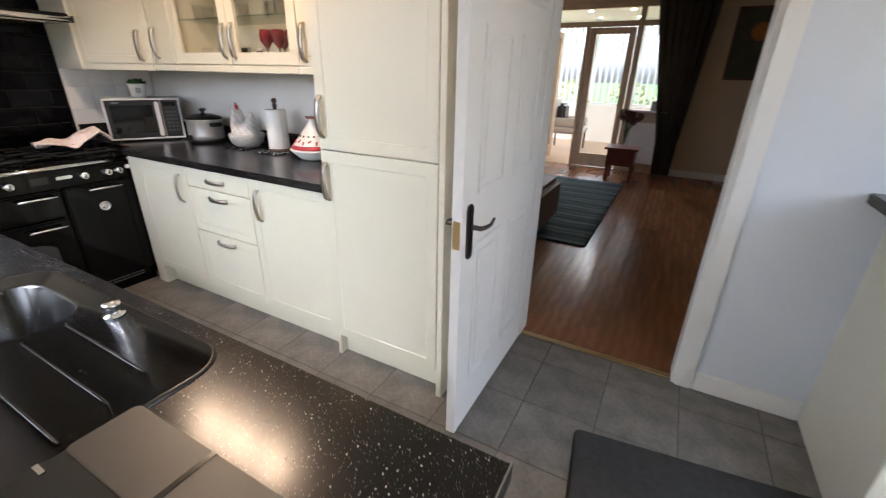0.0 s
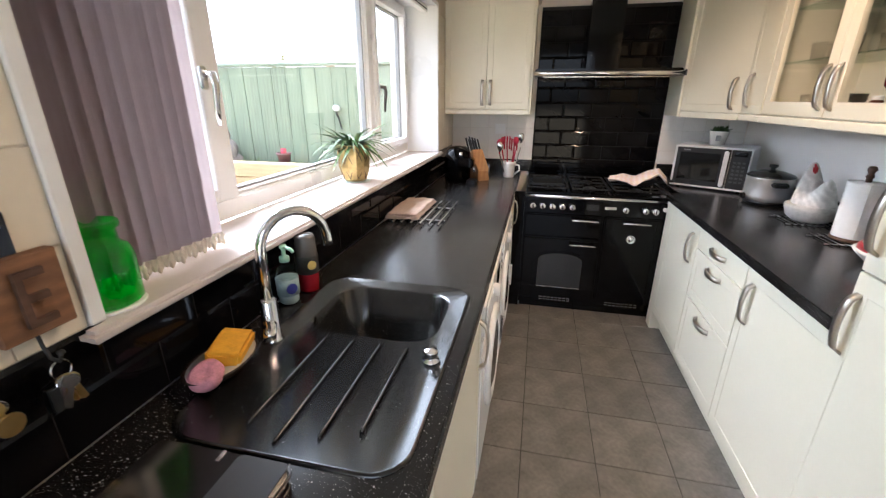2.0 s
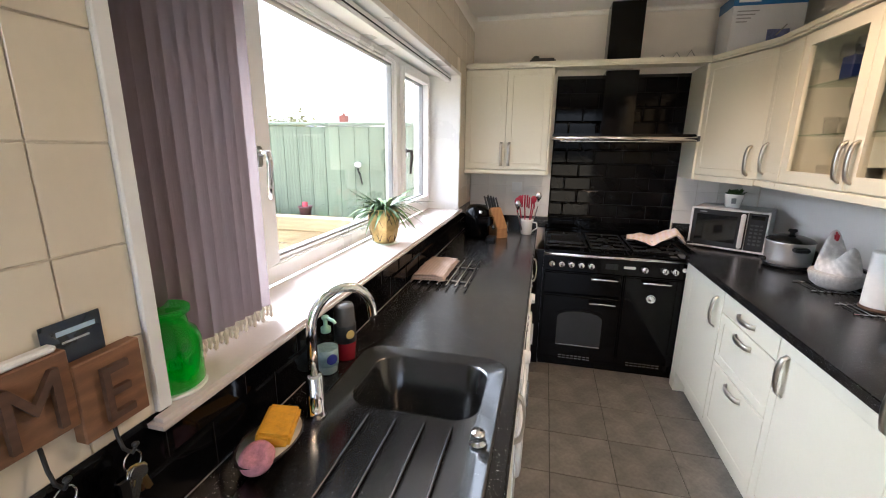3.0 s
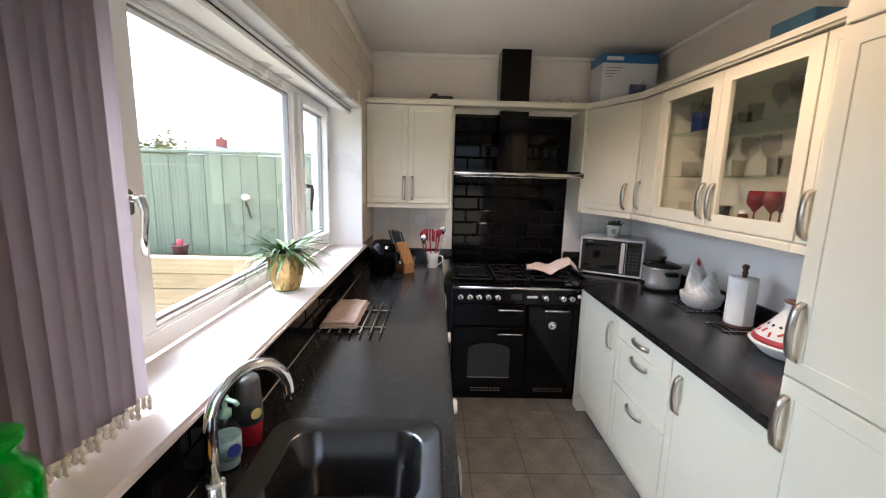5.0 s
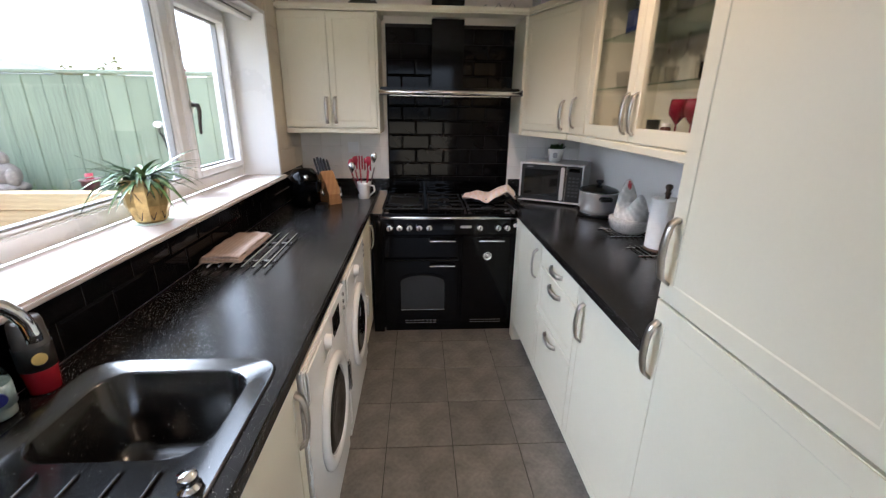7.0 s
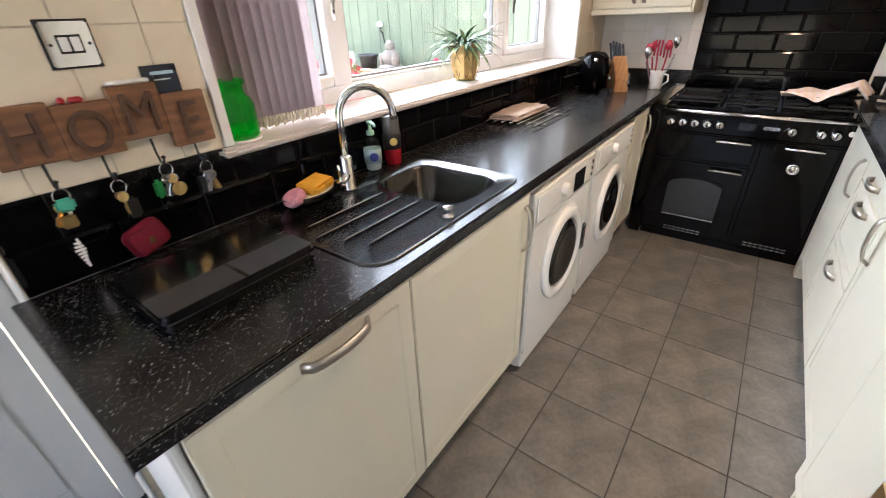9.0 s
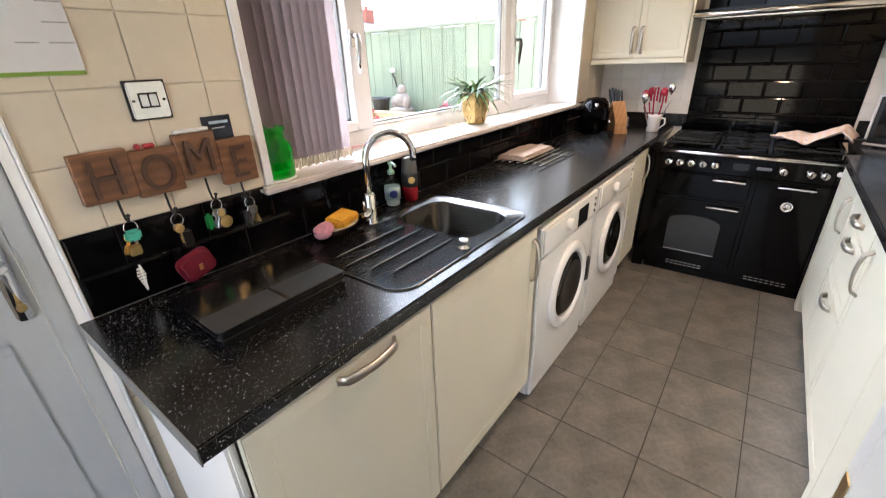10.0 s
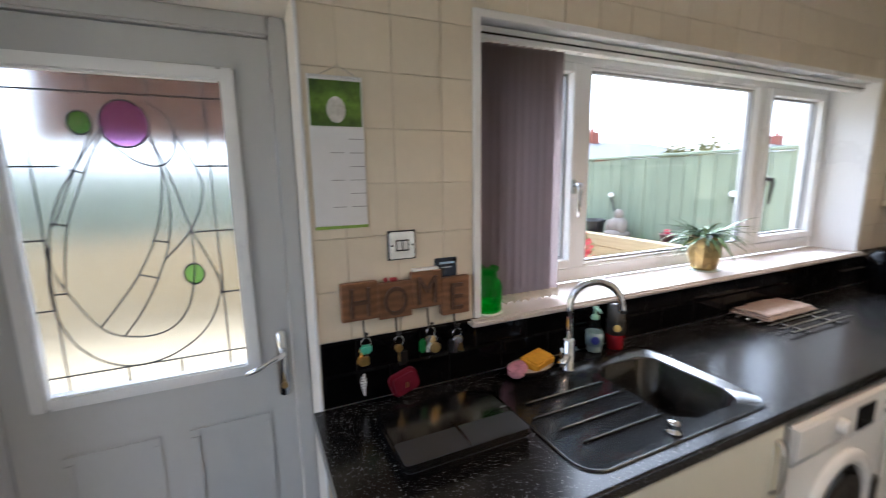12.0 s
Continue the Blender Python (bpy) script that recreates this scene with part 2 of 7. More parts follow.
def tube(points, r, seg=10, flat=None, ref=(0, 0, 1)):
    """A rod along points; flat=(width, thickness) gives a strap, whose width lies along ref; r may be a list."""
    pts = [Vector(p) for p in points]
    b = bmesh.new()
    rings = []
    up = Vector(ref)
    for k, p in enumerate(pts):
        d = (pts[min(k + 1, len(pts) - 1)] - pts[max(k - 1, 0)]).normalized()
        s = d.cross(up)
        if s.length < 1e-3:
            s = d.cross(Vector((1, 0, 0))) if abs(d.x) < 0.9 else d.cross(Vector((0, 1, 0)))
        s.normalize()
        n = s.cross(d).normalized()
        if flat is None:
            up = n
        rad = r[k] if isinstance(r, (list, tuple)) else r
        if flat:
            w, t = flat[0] / 2, flat[1] / 2
            ring = [p + n * w * a + s * t * c for a, c in ((1, 1), (1, -1), (-1, -1), (-1, 1))]
        else:
            ring = [p + (n * math.cos(2 * math.pi * j / seg) + s * math.sin(2 * math.pi * j / seg)) * rad for j in range(seg)]
        rings.append([b.verts.new(v) for v in ring])
    m = len(rings[0])
    for lo, hi in zip(rings, rings[1:]):
        for k in range(m):
            b.faces.new((lo[k], lo[(k + 1) % m], hi[(k + 1) % m], hi[k]))
    b.faces.new(rings[0]), b.faces.new(rings[-1])
    return b


def prism(outline, z0, z1, bev=0.0, m=None, seg=2):
    """A flat outline of (x, y) pairs raised from z0 to z1."""
    b = bmesh.new()
    f = b.faces.new([b.verts.new((x, y, z0)) for x, y in outline])
    top = bmesh.ops.extrude_face_region(b, geom=[f])
    bmesh.ops.translate(b, vec=(0, 0, z1 - z0), verts=[v for v in top["geom"] if isinstance(v, bmesh.types.BMVert)])
    if bev:
        bmesh.ops.bevel(b, geom=[e for e in b.edges if abs(e.verts[0].co.z - e.verts[1].co.z) < 1e-6], offset=bev, segments=seg, affect="EDGES")
    if m:
        b.transform(m)
    return b


def rounded(x0, x1, y0, y1, r, n=6):
    out = []
    for cx, cy, a in ((x1 - r, y1 - r, 0), (x0 + r, y1 - r, 90), (x0 + r, y0 + r, 180), (x1 - r, y0 + r, 270)):
        out += [(cx + r * math.cos(radians(a + 90 * k / n)), cy + r * math.sin(radians(a + 90 * k / n))) for k in range(n + 1)]
    return out


def facing(o, u, out):
    """The frame of a front: along u, outwards, up."""
    u, out = Vector(u), Vector(out)
    return Matrix.Translation(o) @ Matrix(((u.x, out.x, 0), (u.y, out.y, 0), (0, 0, 1))).to_4x4()


def shaker(w, h, m, rail=0.06, th=0.02, sink=0.0022, hole=False):
    """A framed door with a sunk panel (or an open middle), its back on the frame's plane."""
    b = bmesh.new()
    g = 0.0015
    if hole:
        rs = []
        for x0, x1, z0, z1, y in ((g, w - g, g, h - g, 0), (g, w - g, g, h - g, th - 0.002), (g + 0.002, w - g - 0.002, g + 0.002, h - g - 0.002, th), (rail, w - rail, rail, h - rail, th), (rail, w - rail, rail, h - rail, 0)):
            rs.append([b.verts.new(v) for v in ((x0, y, z0), (x1, y, z0), (x1, y, z1), (x0, y, z1))])
        for lo, hi in zip(rs, rs[1:] + rs[:1]):
            for k in range(4):
                b.faces.new((lo[k], lo[(k + 1) % 4], hi[(k + 1) % 4], hi[k]))
    else:
        box(g, w - g, 0, th, g, h - g, bm=b)
        b.faces.ensure_lookup_table()
        front = max(b.faces, key=lambda f: f.calc_center_median().y)
        if min(w, h) > 2.4 * rail:
            bmesh.ops.inset_region(b, faces=[front], thickness=rail)
            bmesh.ops.inset_region(b, faces=[front], thickness=0.004, depth=-sink)
        outer = [e for e in b.edges if all(abs(v.co.y - th) < 1e-5 and (abs(v.co.x - g) < 1e-5 or abs(v.co.x - w + g) < 1e-5 or abs(v.co.z - g) < 1e-5 or abs(v.co.z - h + g) < 1e-5) for v in e.verts)]
        bmesh.ops.bevel(b, geom=outer, offset=0.0025, segments=2, affect="EDGES")
    b.transform(m)
    return b


def bow(m, length=0.165, upright=True):
    """A flat bow handle of bent strap, centred on the frame's origin."""
    pts = []
    for k in range(13):
        a = k / 12
        pts.append(((a - 0.5) * length, 0.004 + 0.023 * math.sin(math.pi * a) ** 0.4))
    pts = [(-length / 2, -0.001)] + pts[1:-1] + [(length / 2, -0.001)]
    if upright:
        b = tube([(0, y, s) for s, y in pts], 0, flat=(0.021, 0.008), ref=(1, 0, 0))
    else:
        b = tube([(s, y, 0) for s, y in pts], 0, flat=(0.021, 0.008), ref=(0, 0, 1))
    b.transform(m)
    return b


def handle(parent, m, upright=True, length=0.165):
    part("handle", bow(m, length, upright), NICKEL, parent, "brushed nickel bow handle", True)


# ---- large structure ----
XE, XN, YW, YR, ZC = -3.5, 1.95, 0.166, 2.34, 2.55
WX0, WX1, WZ0, WZ1 = -2.945, -0.43, 1.075, 2.05
YO = -0.17


def structure(name, bm, material, label, category):
    return solid(name, bm, material, label, category, kind="structure")


b = bmesh.new()
for x0, x1, z0, z1 in ((XE - 0.12, WX0, 0, ZC), (WX0, WX1, 0, WZ0), (WX0, WX1, WZ1, ZC), (WX1, 0.07, 0, ZC), (0.07, 0.88, 2.02, ZC), (0.88, XN + 0.12, 0, ZC)):
    box(x0, x1, YO, YW - 0.006, z0, z1, bm=b)
wall_south = structure("wall_south", b, PAINT, "warm white kitchen wall with window and back door", "wall")
# The gap at y 5.2 to 6.2 is an added, unseen daylight source.
b = bmesh.new()
for y0, y1, z0, z1 in ((YW - 0.006, 5.2, 0, ZC), (5.2, 6.2, 0, 1.0), (5.2, 6.2, 2.1, ZC), (6.2, 8.0, 0, ZC)):
    box(XE - 0.12, XE, y0, y1, z0, z1, bm=b)
wall_west = structure("wall_west", b, PAINT, "warm white end wall behind the range with an added daylight opening", "wall")
b = bmesh.new()
for x0, x1, z0, z1 in ((XE, -0.39, 0, ZC), (-0.39, 0.447, 2.06, ZC)):
    box(x0, x1, YR, YR + 0.12, z0, z1, bm=b)
wall_north = structure("wall_north", b, PAINT, "warm white wall between kitchen and living room", "wall")
wall_north_2 = structure("wall_north_2", box(0.447, XN, YR, YR + 0.12, 0, ZC), BLUEPAINT, "pale blue-grey painted wall beside the doorway", "wall")
# East wall with an added, unseen opening that lets in more daylight.
b = bmesh.new()
for y0, y1, z0, z1 in ((YW - 0.006, 0.3, 0, ZC), (0.3, 1.7, 0, 0.2), (0.3, 1.7, 2.25, ZC), (1.7, 8.0, 0, ZC)):
    box(XN, XN + 0.12, y0, y1, z0, z1, bm=b)
wall_east = structure("wall_east", b, PAINT, "plain pale wall with an added unseen opening for daylight", "wall")
floor = structure("floor", box(XE - 0.12, XN + 0.12, YO, YR + 0.05, -0.1, -0.004), GROUT, "grey square ceramic floor tiles with dark grout", "floor")
ceiling = structure("ceiling", box(XE - 0.12, XN + 0.12, YO, YR + 0.12, ZC, ZC + 0.15), CEIL, "plain white painted kitchen ceiling", "ceiling")
b = tube([(XE + 0.001, YW + 0.02, ZC - 0.012), (XE + 0.001, YR, ZC - 0.012)], 0.02, 8)
coving = structure("trim", join(b, tube([(XE, YR - 0.001, ZC - 0.012), (-0.2, YR - 0.001, ZC - 0.012)], 0.02, 8)), CEIL, "slim white plaster ceiling coving", "trim")

# doorway to the living room
frame_d = thing("door_frame", "white gloss painted doorway frame with architrave", "door frame", (0.06, YR, 0), kind="structure")
part("jamb", box(-0.39, -0.36, YR - 0.005, YR + 0.125, 0, 2.06, 0.002), GLOSSWHITE, frame_d)
part("jamb", box(0.417, 0.447, YR - 0.005, YR + 0.125, 0, 2.06, 0.002), GLOSSWHITE, frame_d)
part("head", box(-0.36, 0.417, YR - 0.005, YR + 0.125, 2.03, 2.06, 0.002), GLOSSWHITE, frame_d)
part("architrave", box(0.432, 0.505, YR - 0.02, YR - 0.0055, 0, 2.11, 0.005, 2), GLOSSWHITE, frame_d)
part("architrave", box(-0.445, -0.375, YR - 0.02, YR - 0.0055, 0, 2.11, 0.005, 2), GLOSSWHITE, frame_d)
part("architrave", box(-0.375, 0.432, YR - 0.02, YR - 0.0055, 2.045, 2.11, 0.005, 2), GLOSSWHITE, frame_d)
structure("baseboard", box(0.508, 0.915, YR - 0.016, YR - 0.001, 0, 0.1, 0.005, 2), GLOSSWHITE, "white painted skirting board under the blue wall", "skirting board")
part("threshold_strip", box(-0.36, 0.417, YR + 0.02, YR + 0.055, -0.002, 0.007, 0.003), mat("brass_strip", (0.5, 0.36, 0.18), 0.3, 1.0), frame_d, "worn brass threshold strip")

# open panelled door
def inner_door():
    d = thing("door_1", "white panelled interior door standing open beside the tall unit", "door", (-0.38, 1.92, 0), kind="structure")
    y0, y1, x0, x1 = 1.515, 2.325, -0.398, -0.361
    b = box(x0, x1, y0, y1, 0.008, 1.99)
    part("leaf", b, GLOSSWHITE, d)
    for sx, out in ((x1, 1), (x0, -1)):
        for ya, yb in ((y0 + 0.11, (y0 + y1) / 2 - 0.05), ((y0 + y1) / 2 + 0.05, y1 - 0.11)):
            for za, zb in ((0.2, 0.82), (1.0, 1.52), (1.62, 1.88)):
                p = bmesh.new()
                m = facing((sx, ya if out > 0 else yb, za), (0, out, 0), (out, 0, 0))
                w, h = yb - ya, zb - za
                for a0, a1, c0, c1 in ((0, w, 0, 0.022), (0, w, h - 0.022, h), (0, 0.022, 0.022, h - 0.022), (w - 0.022, w, 0.022, h - 0.022)):
                    box(a0, a1, -0.001, 0.007, c0, c1, 0.005, 2, bm=p)
                box(0.045, w - 0.045, -0.001, 0.005, 0.045, h - 0.045, 0.004, 2, bm=p)
                p.transform(m)
                part("panel_moulding", p, GLOSSWHITE, d)
    yh, zh = y0 + 0.055, 0.88
    for sx, out in ((x1, 1), (x0, -1)):
        h = part("door_handle", prism(rounded(-0.022, 0.022, -0.1, 0.1, 0.02), 0, 0.008, 0.002, Matrix.Translation((sx, yh, zh)) @ Matrix(((0, 0, out, 0), (1, 0, 0, 0), (0, 1, 0, 0), (0, 0, 0, 1)))), PEWTER, d, "dark pewter lever handle on a long plate")
        part("lever", tube([(sx, yh, zh + 0.02), (sx + out * 0.045, yh, zh + 0.02), (sx + out * 0.052, yh + 0.03, zh + 0.018), (sx + out * 0.05, yh + 0.075, zh + 0.012), (sx + out * 0.047, yh + 0.115, zh + 0.024)], [0.01, 0.009, 0.008, 0.007, 0.005]), PEWTER, h, "", True)
    part("latch", box(x0 + 0.006, x1 - 0.006, y0 - 0.002, y0 + 0.001, zh - 0.05, zh + 0.05), mat("brass_latch", (0.6, 0.46, 0.24), 0.3, 1.0), d, "brass latch plate")


PEWTER = mat("dark_pewter", (0.1, 0.09, 0.085), 0.35, 1.0, var=0.2)
inner_door()

# window
win = thing("window_1", "white plastic three-part casement window above the sink", "window", (-1.7, -0.1, 1.1), kind="structure")
FY0, FY1 = -0.125, -0.055
part("reveal", box(WX0, WX0 + 0.012, FY1, YW + 0.004, 1.11, WZ1), UPVC, win)
part("reveal", box(WX1 - 0.012, WX1, FY1, YW + 0.004, 1.11, WZ1), UPVC, win)
part("reveal", box(WX0, WX1, FY1, YW + 0.004, WZ1 - 0.012, WZ1), UPVC, win)
for x in (WX0 - 0.001, WX1 - 0.025):
    part("corner_bead", box(x, x + 0.026, YW + 0.004, YW + 0.009, 1.11, WZ1 + 0.001, 0.002), UPVC, win)
part("corner_bead", box(WX0 + 0.0255, WX1 - 0.0255, YW + 0.004, YW + 0.009, WZ1 - 0.022, WZ1 + 0.001, 0.002), UPVC, win)
MX1, MX2 = -1.075, -2.295
sash = []
for x0, x1, z0, z1 in ((WX0 + 0.012, WX1 - 0.012, 1.11, 1.175), (WX0 + 0.012, WX1 - 0.012, WZ1 - 0.045, WZ1 - 0.012)):
    part("window_frame", box(x0, x1, FY0, FY1, z0, z1, 0.006, 2), UPVC, win)
for x0, x1 in ((WX0 + 0.012, WX0 + 0.045), (WX1 - 0.065, WX1 - 0.012), (MX1 - 0.035, MX1 + 0.035), (MX2 - 0.035, MX2 + 0.035)):
    part("window_frame", box(x0, x1, FY0, FY1, 1.175, WZ1 - 0.045, 0.004, 2), UPVC, win)
GX = ((WX0 + 0.045, MX2 - 0.035, True), (MX2 + 0.035, MX1 - 0.035, False), (MX1 + 0.035, WX1 - 0.065, True))
for x0, x1, opens in GX:
    z0, z1 = 1.175, WZ1 - 0.045
    r = 0.038 if opens else 0.012
    s = part("sash", join(join(box(x0, x0 + r, FY0 + 0.012, FY1 + (0.018 if opens else -0.012), z0, z1, 0.004), box(x1 - r, x1, FY0 + 0.012, FY1 + (0.018 if opens else -0.012), z0, z1, 0.004)), join(box(x0 + r, x1 - r, FY0 + 0.012, FY1 + (0.018 if opens else -0.012), z0, z0 + r, 0.004), box(x0 + r, x1 - r, FY0 + 0.012, FY1 + (0.018 if opens else -0.012), z1 - r, z1, 0.004))), UPVC, win)
    g = bmesh.new()
    for a0, a1, c0, c1 in ((x0 + r, x0 + r + 0.008, z0 + r, z1 - r), (x1 - r - 0.008, x1 - r, z0 + r, z1 - r), (x0 + r + 0.008, x1 - r - 0.008, z0 + r, z0 + r + 0.008), (x0 + r + 0.008, x1 - r - 0.008, z1 - r - 0.008, z1 - r)):
        box(a0, a1, FY0 + 0.02, FY1 - 0.022, c0, c1, bm=g)
    part("gasket", g, mat("grey_glazing_seal", (0.3, 0.3, 0.3), 0.6), s, "grey rubber glazing seal")
    pane = part("pane", box(x0 + r, x1 - r, FY0 + 0.034, FY0 + 0.038, z0 + r, z1 - r), GLASS, s)
    pane.visible_shadow = False
    if opens:
        hx = x1 - 0.025 if x0 < -2 else x0 + 0.025
        hz = 1.52
        h = part("window_handle", box(hx - 0.013, hx + 0.013, FY1 + 0.018, FY1 + 0.03, hz - 0.03, hz + 0.03, 0.004, 2), CHROME, s, "chrome lever window handle")
        part("lever", tube([(hx, FY1 + 0.03, hz + 0.01), (hx, FY1 + 0.055, hz + 0.008), (hx, FY1 + 0.06, hz - 0.02), (hx, FY1 + 0.052, hz - 0.08), (hx, FY1 + 0.05, hz - 0.125)], [0.01, 0.011, 0.01, 0.008, 0.006]), CHROME if x0 > -2 else PEWTER, h, "", True)
part("window_sill", prism([(WX0 - 0.03, FY1), (WX1 - 0.012, FY1), (WX1 - 0.012, YW + 0.002), (WX1 + 0.022, YW + 0.002), (WX1 + 0.022, YW + 0.036), (WX0 - 0.03, YW + 0.036)], 1.086, 1.11, 0.008), SILL, win, "white gloss window sill")

# counters
def worktop(name, outline, label):
    return solid(name, prism(outline, 0.872, 0.91, 0.004), WORKTOP, label, "worktop")


SX0, SX1, SY0, SY1 = -1.075, -0.8, 0.315, 0.66


def cut_top():
    """The long worktop with the bowl's opening through it."""
    b = bmesh.new()
    x0, x1, y0, y1 = XE, 0.09, YW + 0.004, 0.75
    xs, ys = (x0, SX0 - 0.005, SX1 + 0.005, x1), (y0, SY0 - 0.005, SY1 + 0.005, y1)
    for i in range(3):
        for j in range(3):
            if (i, j) != (1, 1):
                box(xs[i], xs[i + 1], ys[j], ys[j + 1], 0.872, 0.91, bm=b)
    bmesh.ops.remove_doubles(b, verts=b.verts, dist=1e-5)
    inner = [f for f in b.faces if len([g for g in b.faces if g is not f and (g.calc_center_median() - f.calc_center_median()).length < 1e-5])]
    bmesh.ops.delete(b, geom=inner, context="FACES")
    rim = [e for e in b.edges if all(abs(v.co.y - y1) < 1e-5 for v in e.verts) and abs(e.verts[0].co.z - e.verts[1].co.z) < 1e-5]
    bmesh.ops.bevel(b, geom=rim, offset=0.006, segments=3, affect="EDGES")
    return b


top_l = solid("worktop", cut_top(), WORKTOP, "long black speckled worktop with inset sink under the window", "worktop")
part("end_strip", box(0.0902, 0.0925, YW + 0.004, 0.75, 0.873, 0.9095), STEEL, top_l, "aluminium end strip")
part("upstand", box(XE, XE + 0.018, YW + 0.004, 0.83, 0.9105, 1.0), WORKTOP, top_l)
WR = 1.69
top_r = worktop("worktop", [(XE, 1.765), (-2.83, 1.765), (-2.8, WR), (-1.125, WR), (-1.125, YR - 0.003), (XE, YR - 0.003)], "black speckled worktop beside the range")
part("upstand", box(XE + 0.02, -1.125, YR - 0.022, YR - 0.003, 0.9105, 1.0), WORKTOP, top_r)
part("upstand", box(XE, XE + 0.018, 1.78, YR - 0.003, 0.9105, 1.0), WORKTOP, top_r)

YF = 1.722   # carcass front of the units by the tall unit


def base_north(x0, x1, label, fronts):
    c = thing("base_cabinet", label, "kitchen cabinet", ((x0 + x1) / 2, 2.0, 0), "cream base cabinets")
    part("body", box(x0, x1, YF, YR - 0.004, 0.13, 0.87), CREAM_IN, c)
    part("plinth", box(x0, x1, YF + 0.05, YF + 0.066, 0.0, 0.13), CREAM, c)
    for name, z0, z1, up, hx, hz in fronts:
        m = facing((x0, YF - 0.0005, z0), (1, 0, 0), (0, -1, 0))
        d = part(name, shaker(x1 - x0, z1 - z0, m, rail=0.062 if z1 - z0 > 0.2 else 0.2), CREAM, c)
        handle(d, facing((hx, YF - 0.0205, hz), (1, 0, 0), (0, -1, 0)), up, 0.165 if up else 0.145)
    return c


base_north(-2.70, -2.19, "cream shaker base cabinet with upright bow handle", [("door", 0.14, 0.868, True, -2.265, 0.735)])
base_north(-2.19, -1.665, "cream base cabinet with three drawers", [("drawer_front", 0.762, 0.868, False, -1.93, 0.815), ("drawer_front", 0.5, 0.76, False, -1.93, 0.715), ("drawer_front", 0.14, 0.498, False, -1.93, 0.455)])
base_north(-1.665, -1.135, "cream shaker base cabinet beside the tall unit", [("door", 0.14, 0.868, True, -1.6, 0.735)])
fil = solid("filler_panel", box(-2.79, -2.702, YF - 0.015, YF + 0.3, 0.0, 0.87), CREAM, "cream filler panel beside the range", "filler panel")

# Added sheet, whiter than the wall, to lift its shade under the cupboards.
structure("splashback", box(XE + 0.02, -1.142, YR - 0.0028, YR - 0.0004, 1.0005, 1.394), mat("brightened_wall_paint", (0.84, 0.82, 0.79), 0.3, var=0.03, scale=4, bump=0.01), "added whiter sheet brightening the wall behind the worktop", "splashback")

# tall unit
YT = 1.695
tall = thing("tall_cabinet", "tall cream integrated fridge-freezer cabinet with two doors", "kitchen cabinet", (-0.83, 2.0, 0))
part("body", box(-1.12, -0.538, YT, YR - 0.004, 0.13, 2.11), CREAM_IN, tall)
part("plinth", box(-1.12, -0.538, YT + 0.05, YT + 0.066, 0, 0.13), CREAM, tall)
part("end_panel", box(-0.5375, -0.512, YT - 0.022, YR - 0.004, 0, 2.11, 0.002), CREAM, tall)
part("end_panel", box(-1.14, -1.1201, YT + 0.005, YR - 0.004, 0, 2.11, 0.002), CREAM, tall)
for z0, z1, hz in ((0.14, 1.072, 0.935), (1.075, 1.985, 1.205)):
    d = part("door", shaker(0.578, z1 - z0, facing((-1.118, YT - 0.0005, z0), (1, 0, 0), (0, -1, 0)), rail=0.07), CREAM, tall)
    handle(d, facing((-1.09, YT - 0.0205, hz), (1, 0, 0), (0, -1, 0)))
part("top_panel", shaker(0.578, 0.12, facing((-1.118, YT - 0.0005, 1.988), (1, 0, 0), (0, -1, 0))), CREAM, tall)
part("cornice", prism([(-1.15, YT - 0.05), (-0.5, YT - 0.05), (-0.5, YR - 0.004), (-1.15, YR - 0.004)], 2.1105, 2.16, 0.012), CREAM, tall)

# sink-side units
YL = 0.722


def base_south(x0, x1, label, horiz):
    c = thing("base_cabinet", label, "kitchen cabinet", ((x0 + x1) / 2, 0.45, 0), "cream base cabinets")
    part("body", box(x0, x1, 0.35, YL, 0.13, 0.70), CREAM_IN, c)
    part("plinth", box(x0, x1, YL - 0.066, YL - 0.05, 0, 0.13), CREAM, c)
    m = facing((x1, YL + 0.0005, 0.14), (-1, 0, 0), (0, 1, 0))
    d = part("door", shaker(x1 - x0, 0.728, m), CREAM, c)
    if horiz:
        handle(d, facing((-0.26, YL + 0.0205, 0.842), (-1, 0, 0), (0, 1, 0)), False, 0.17)
    else:
        handle(d, facing((x0 + 0.03, YL + 0.0205, 0.742), (-1, 0, 0), (0, 1, 0)), True, 0.17)
    return c


c = base_south(-0.485, 0.03, "pale cream dishwasher cabinet with horizontal bow handle", True)
part("end_panel", box(0.031, 0.05, 0.26, YL + 0.0, 0, 0.868, 0.006, 2), GLOSSWHITE, c, "white gloss end panel")
base_south(-1.115, -0.487, "pale cream sink cabinet with upright bow handle", False)
base_south(-2.78, -2.45, "narrow cream cabinet between dryer and range", False)


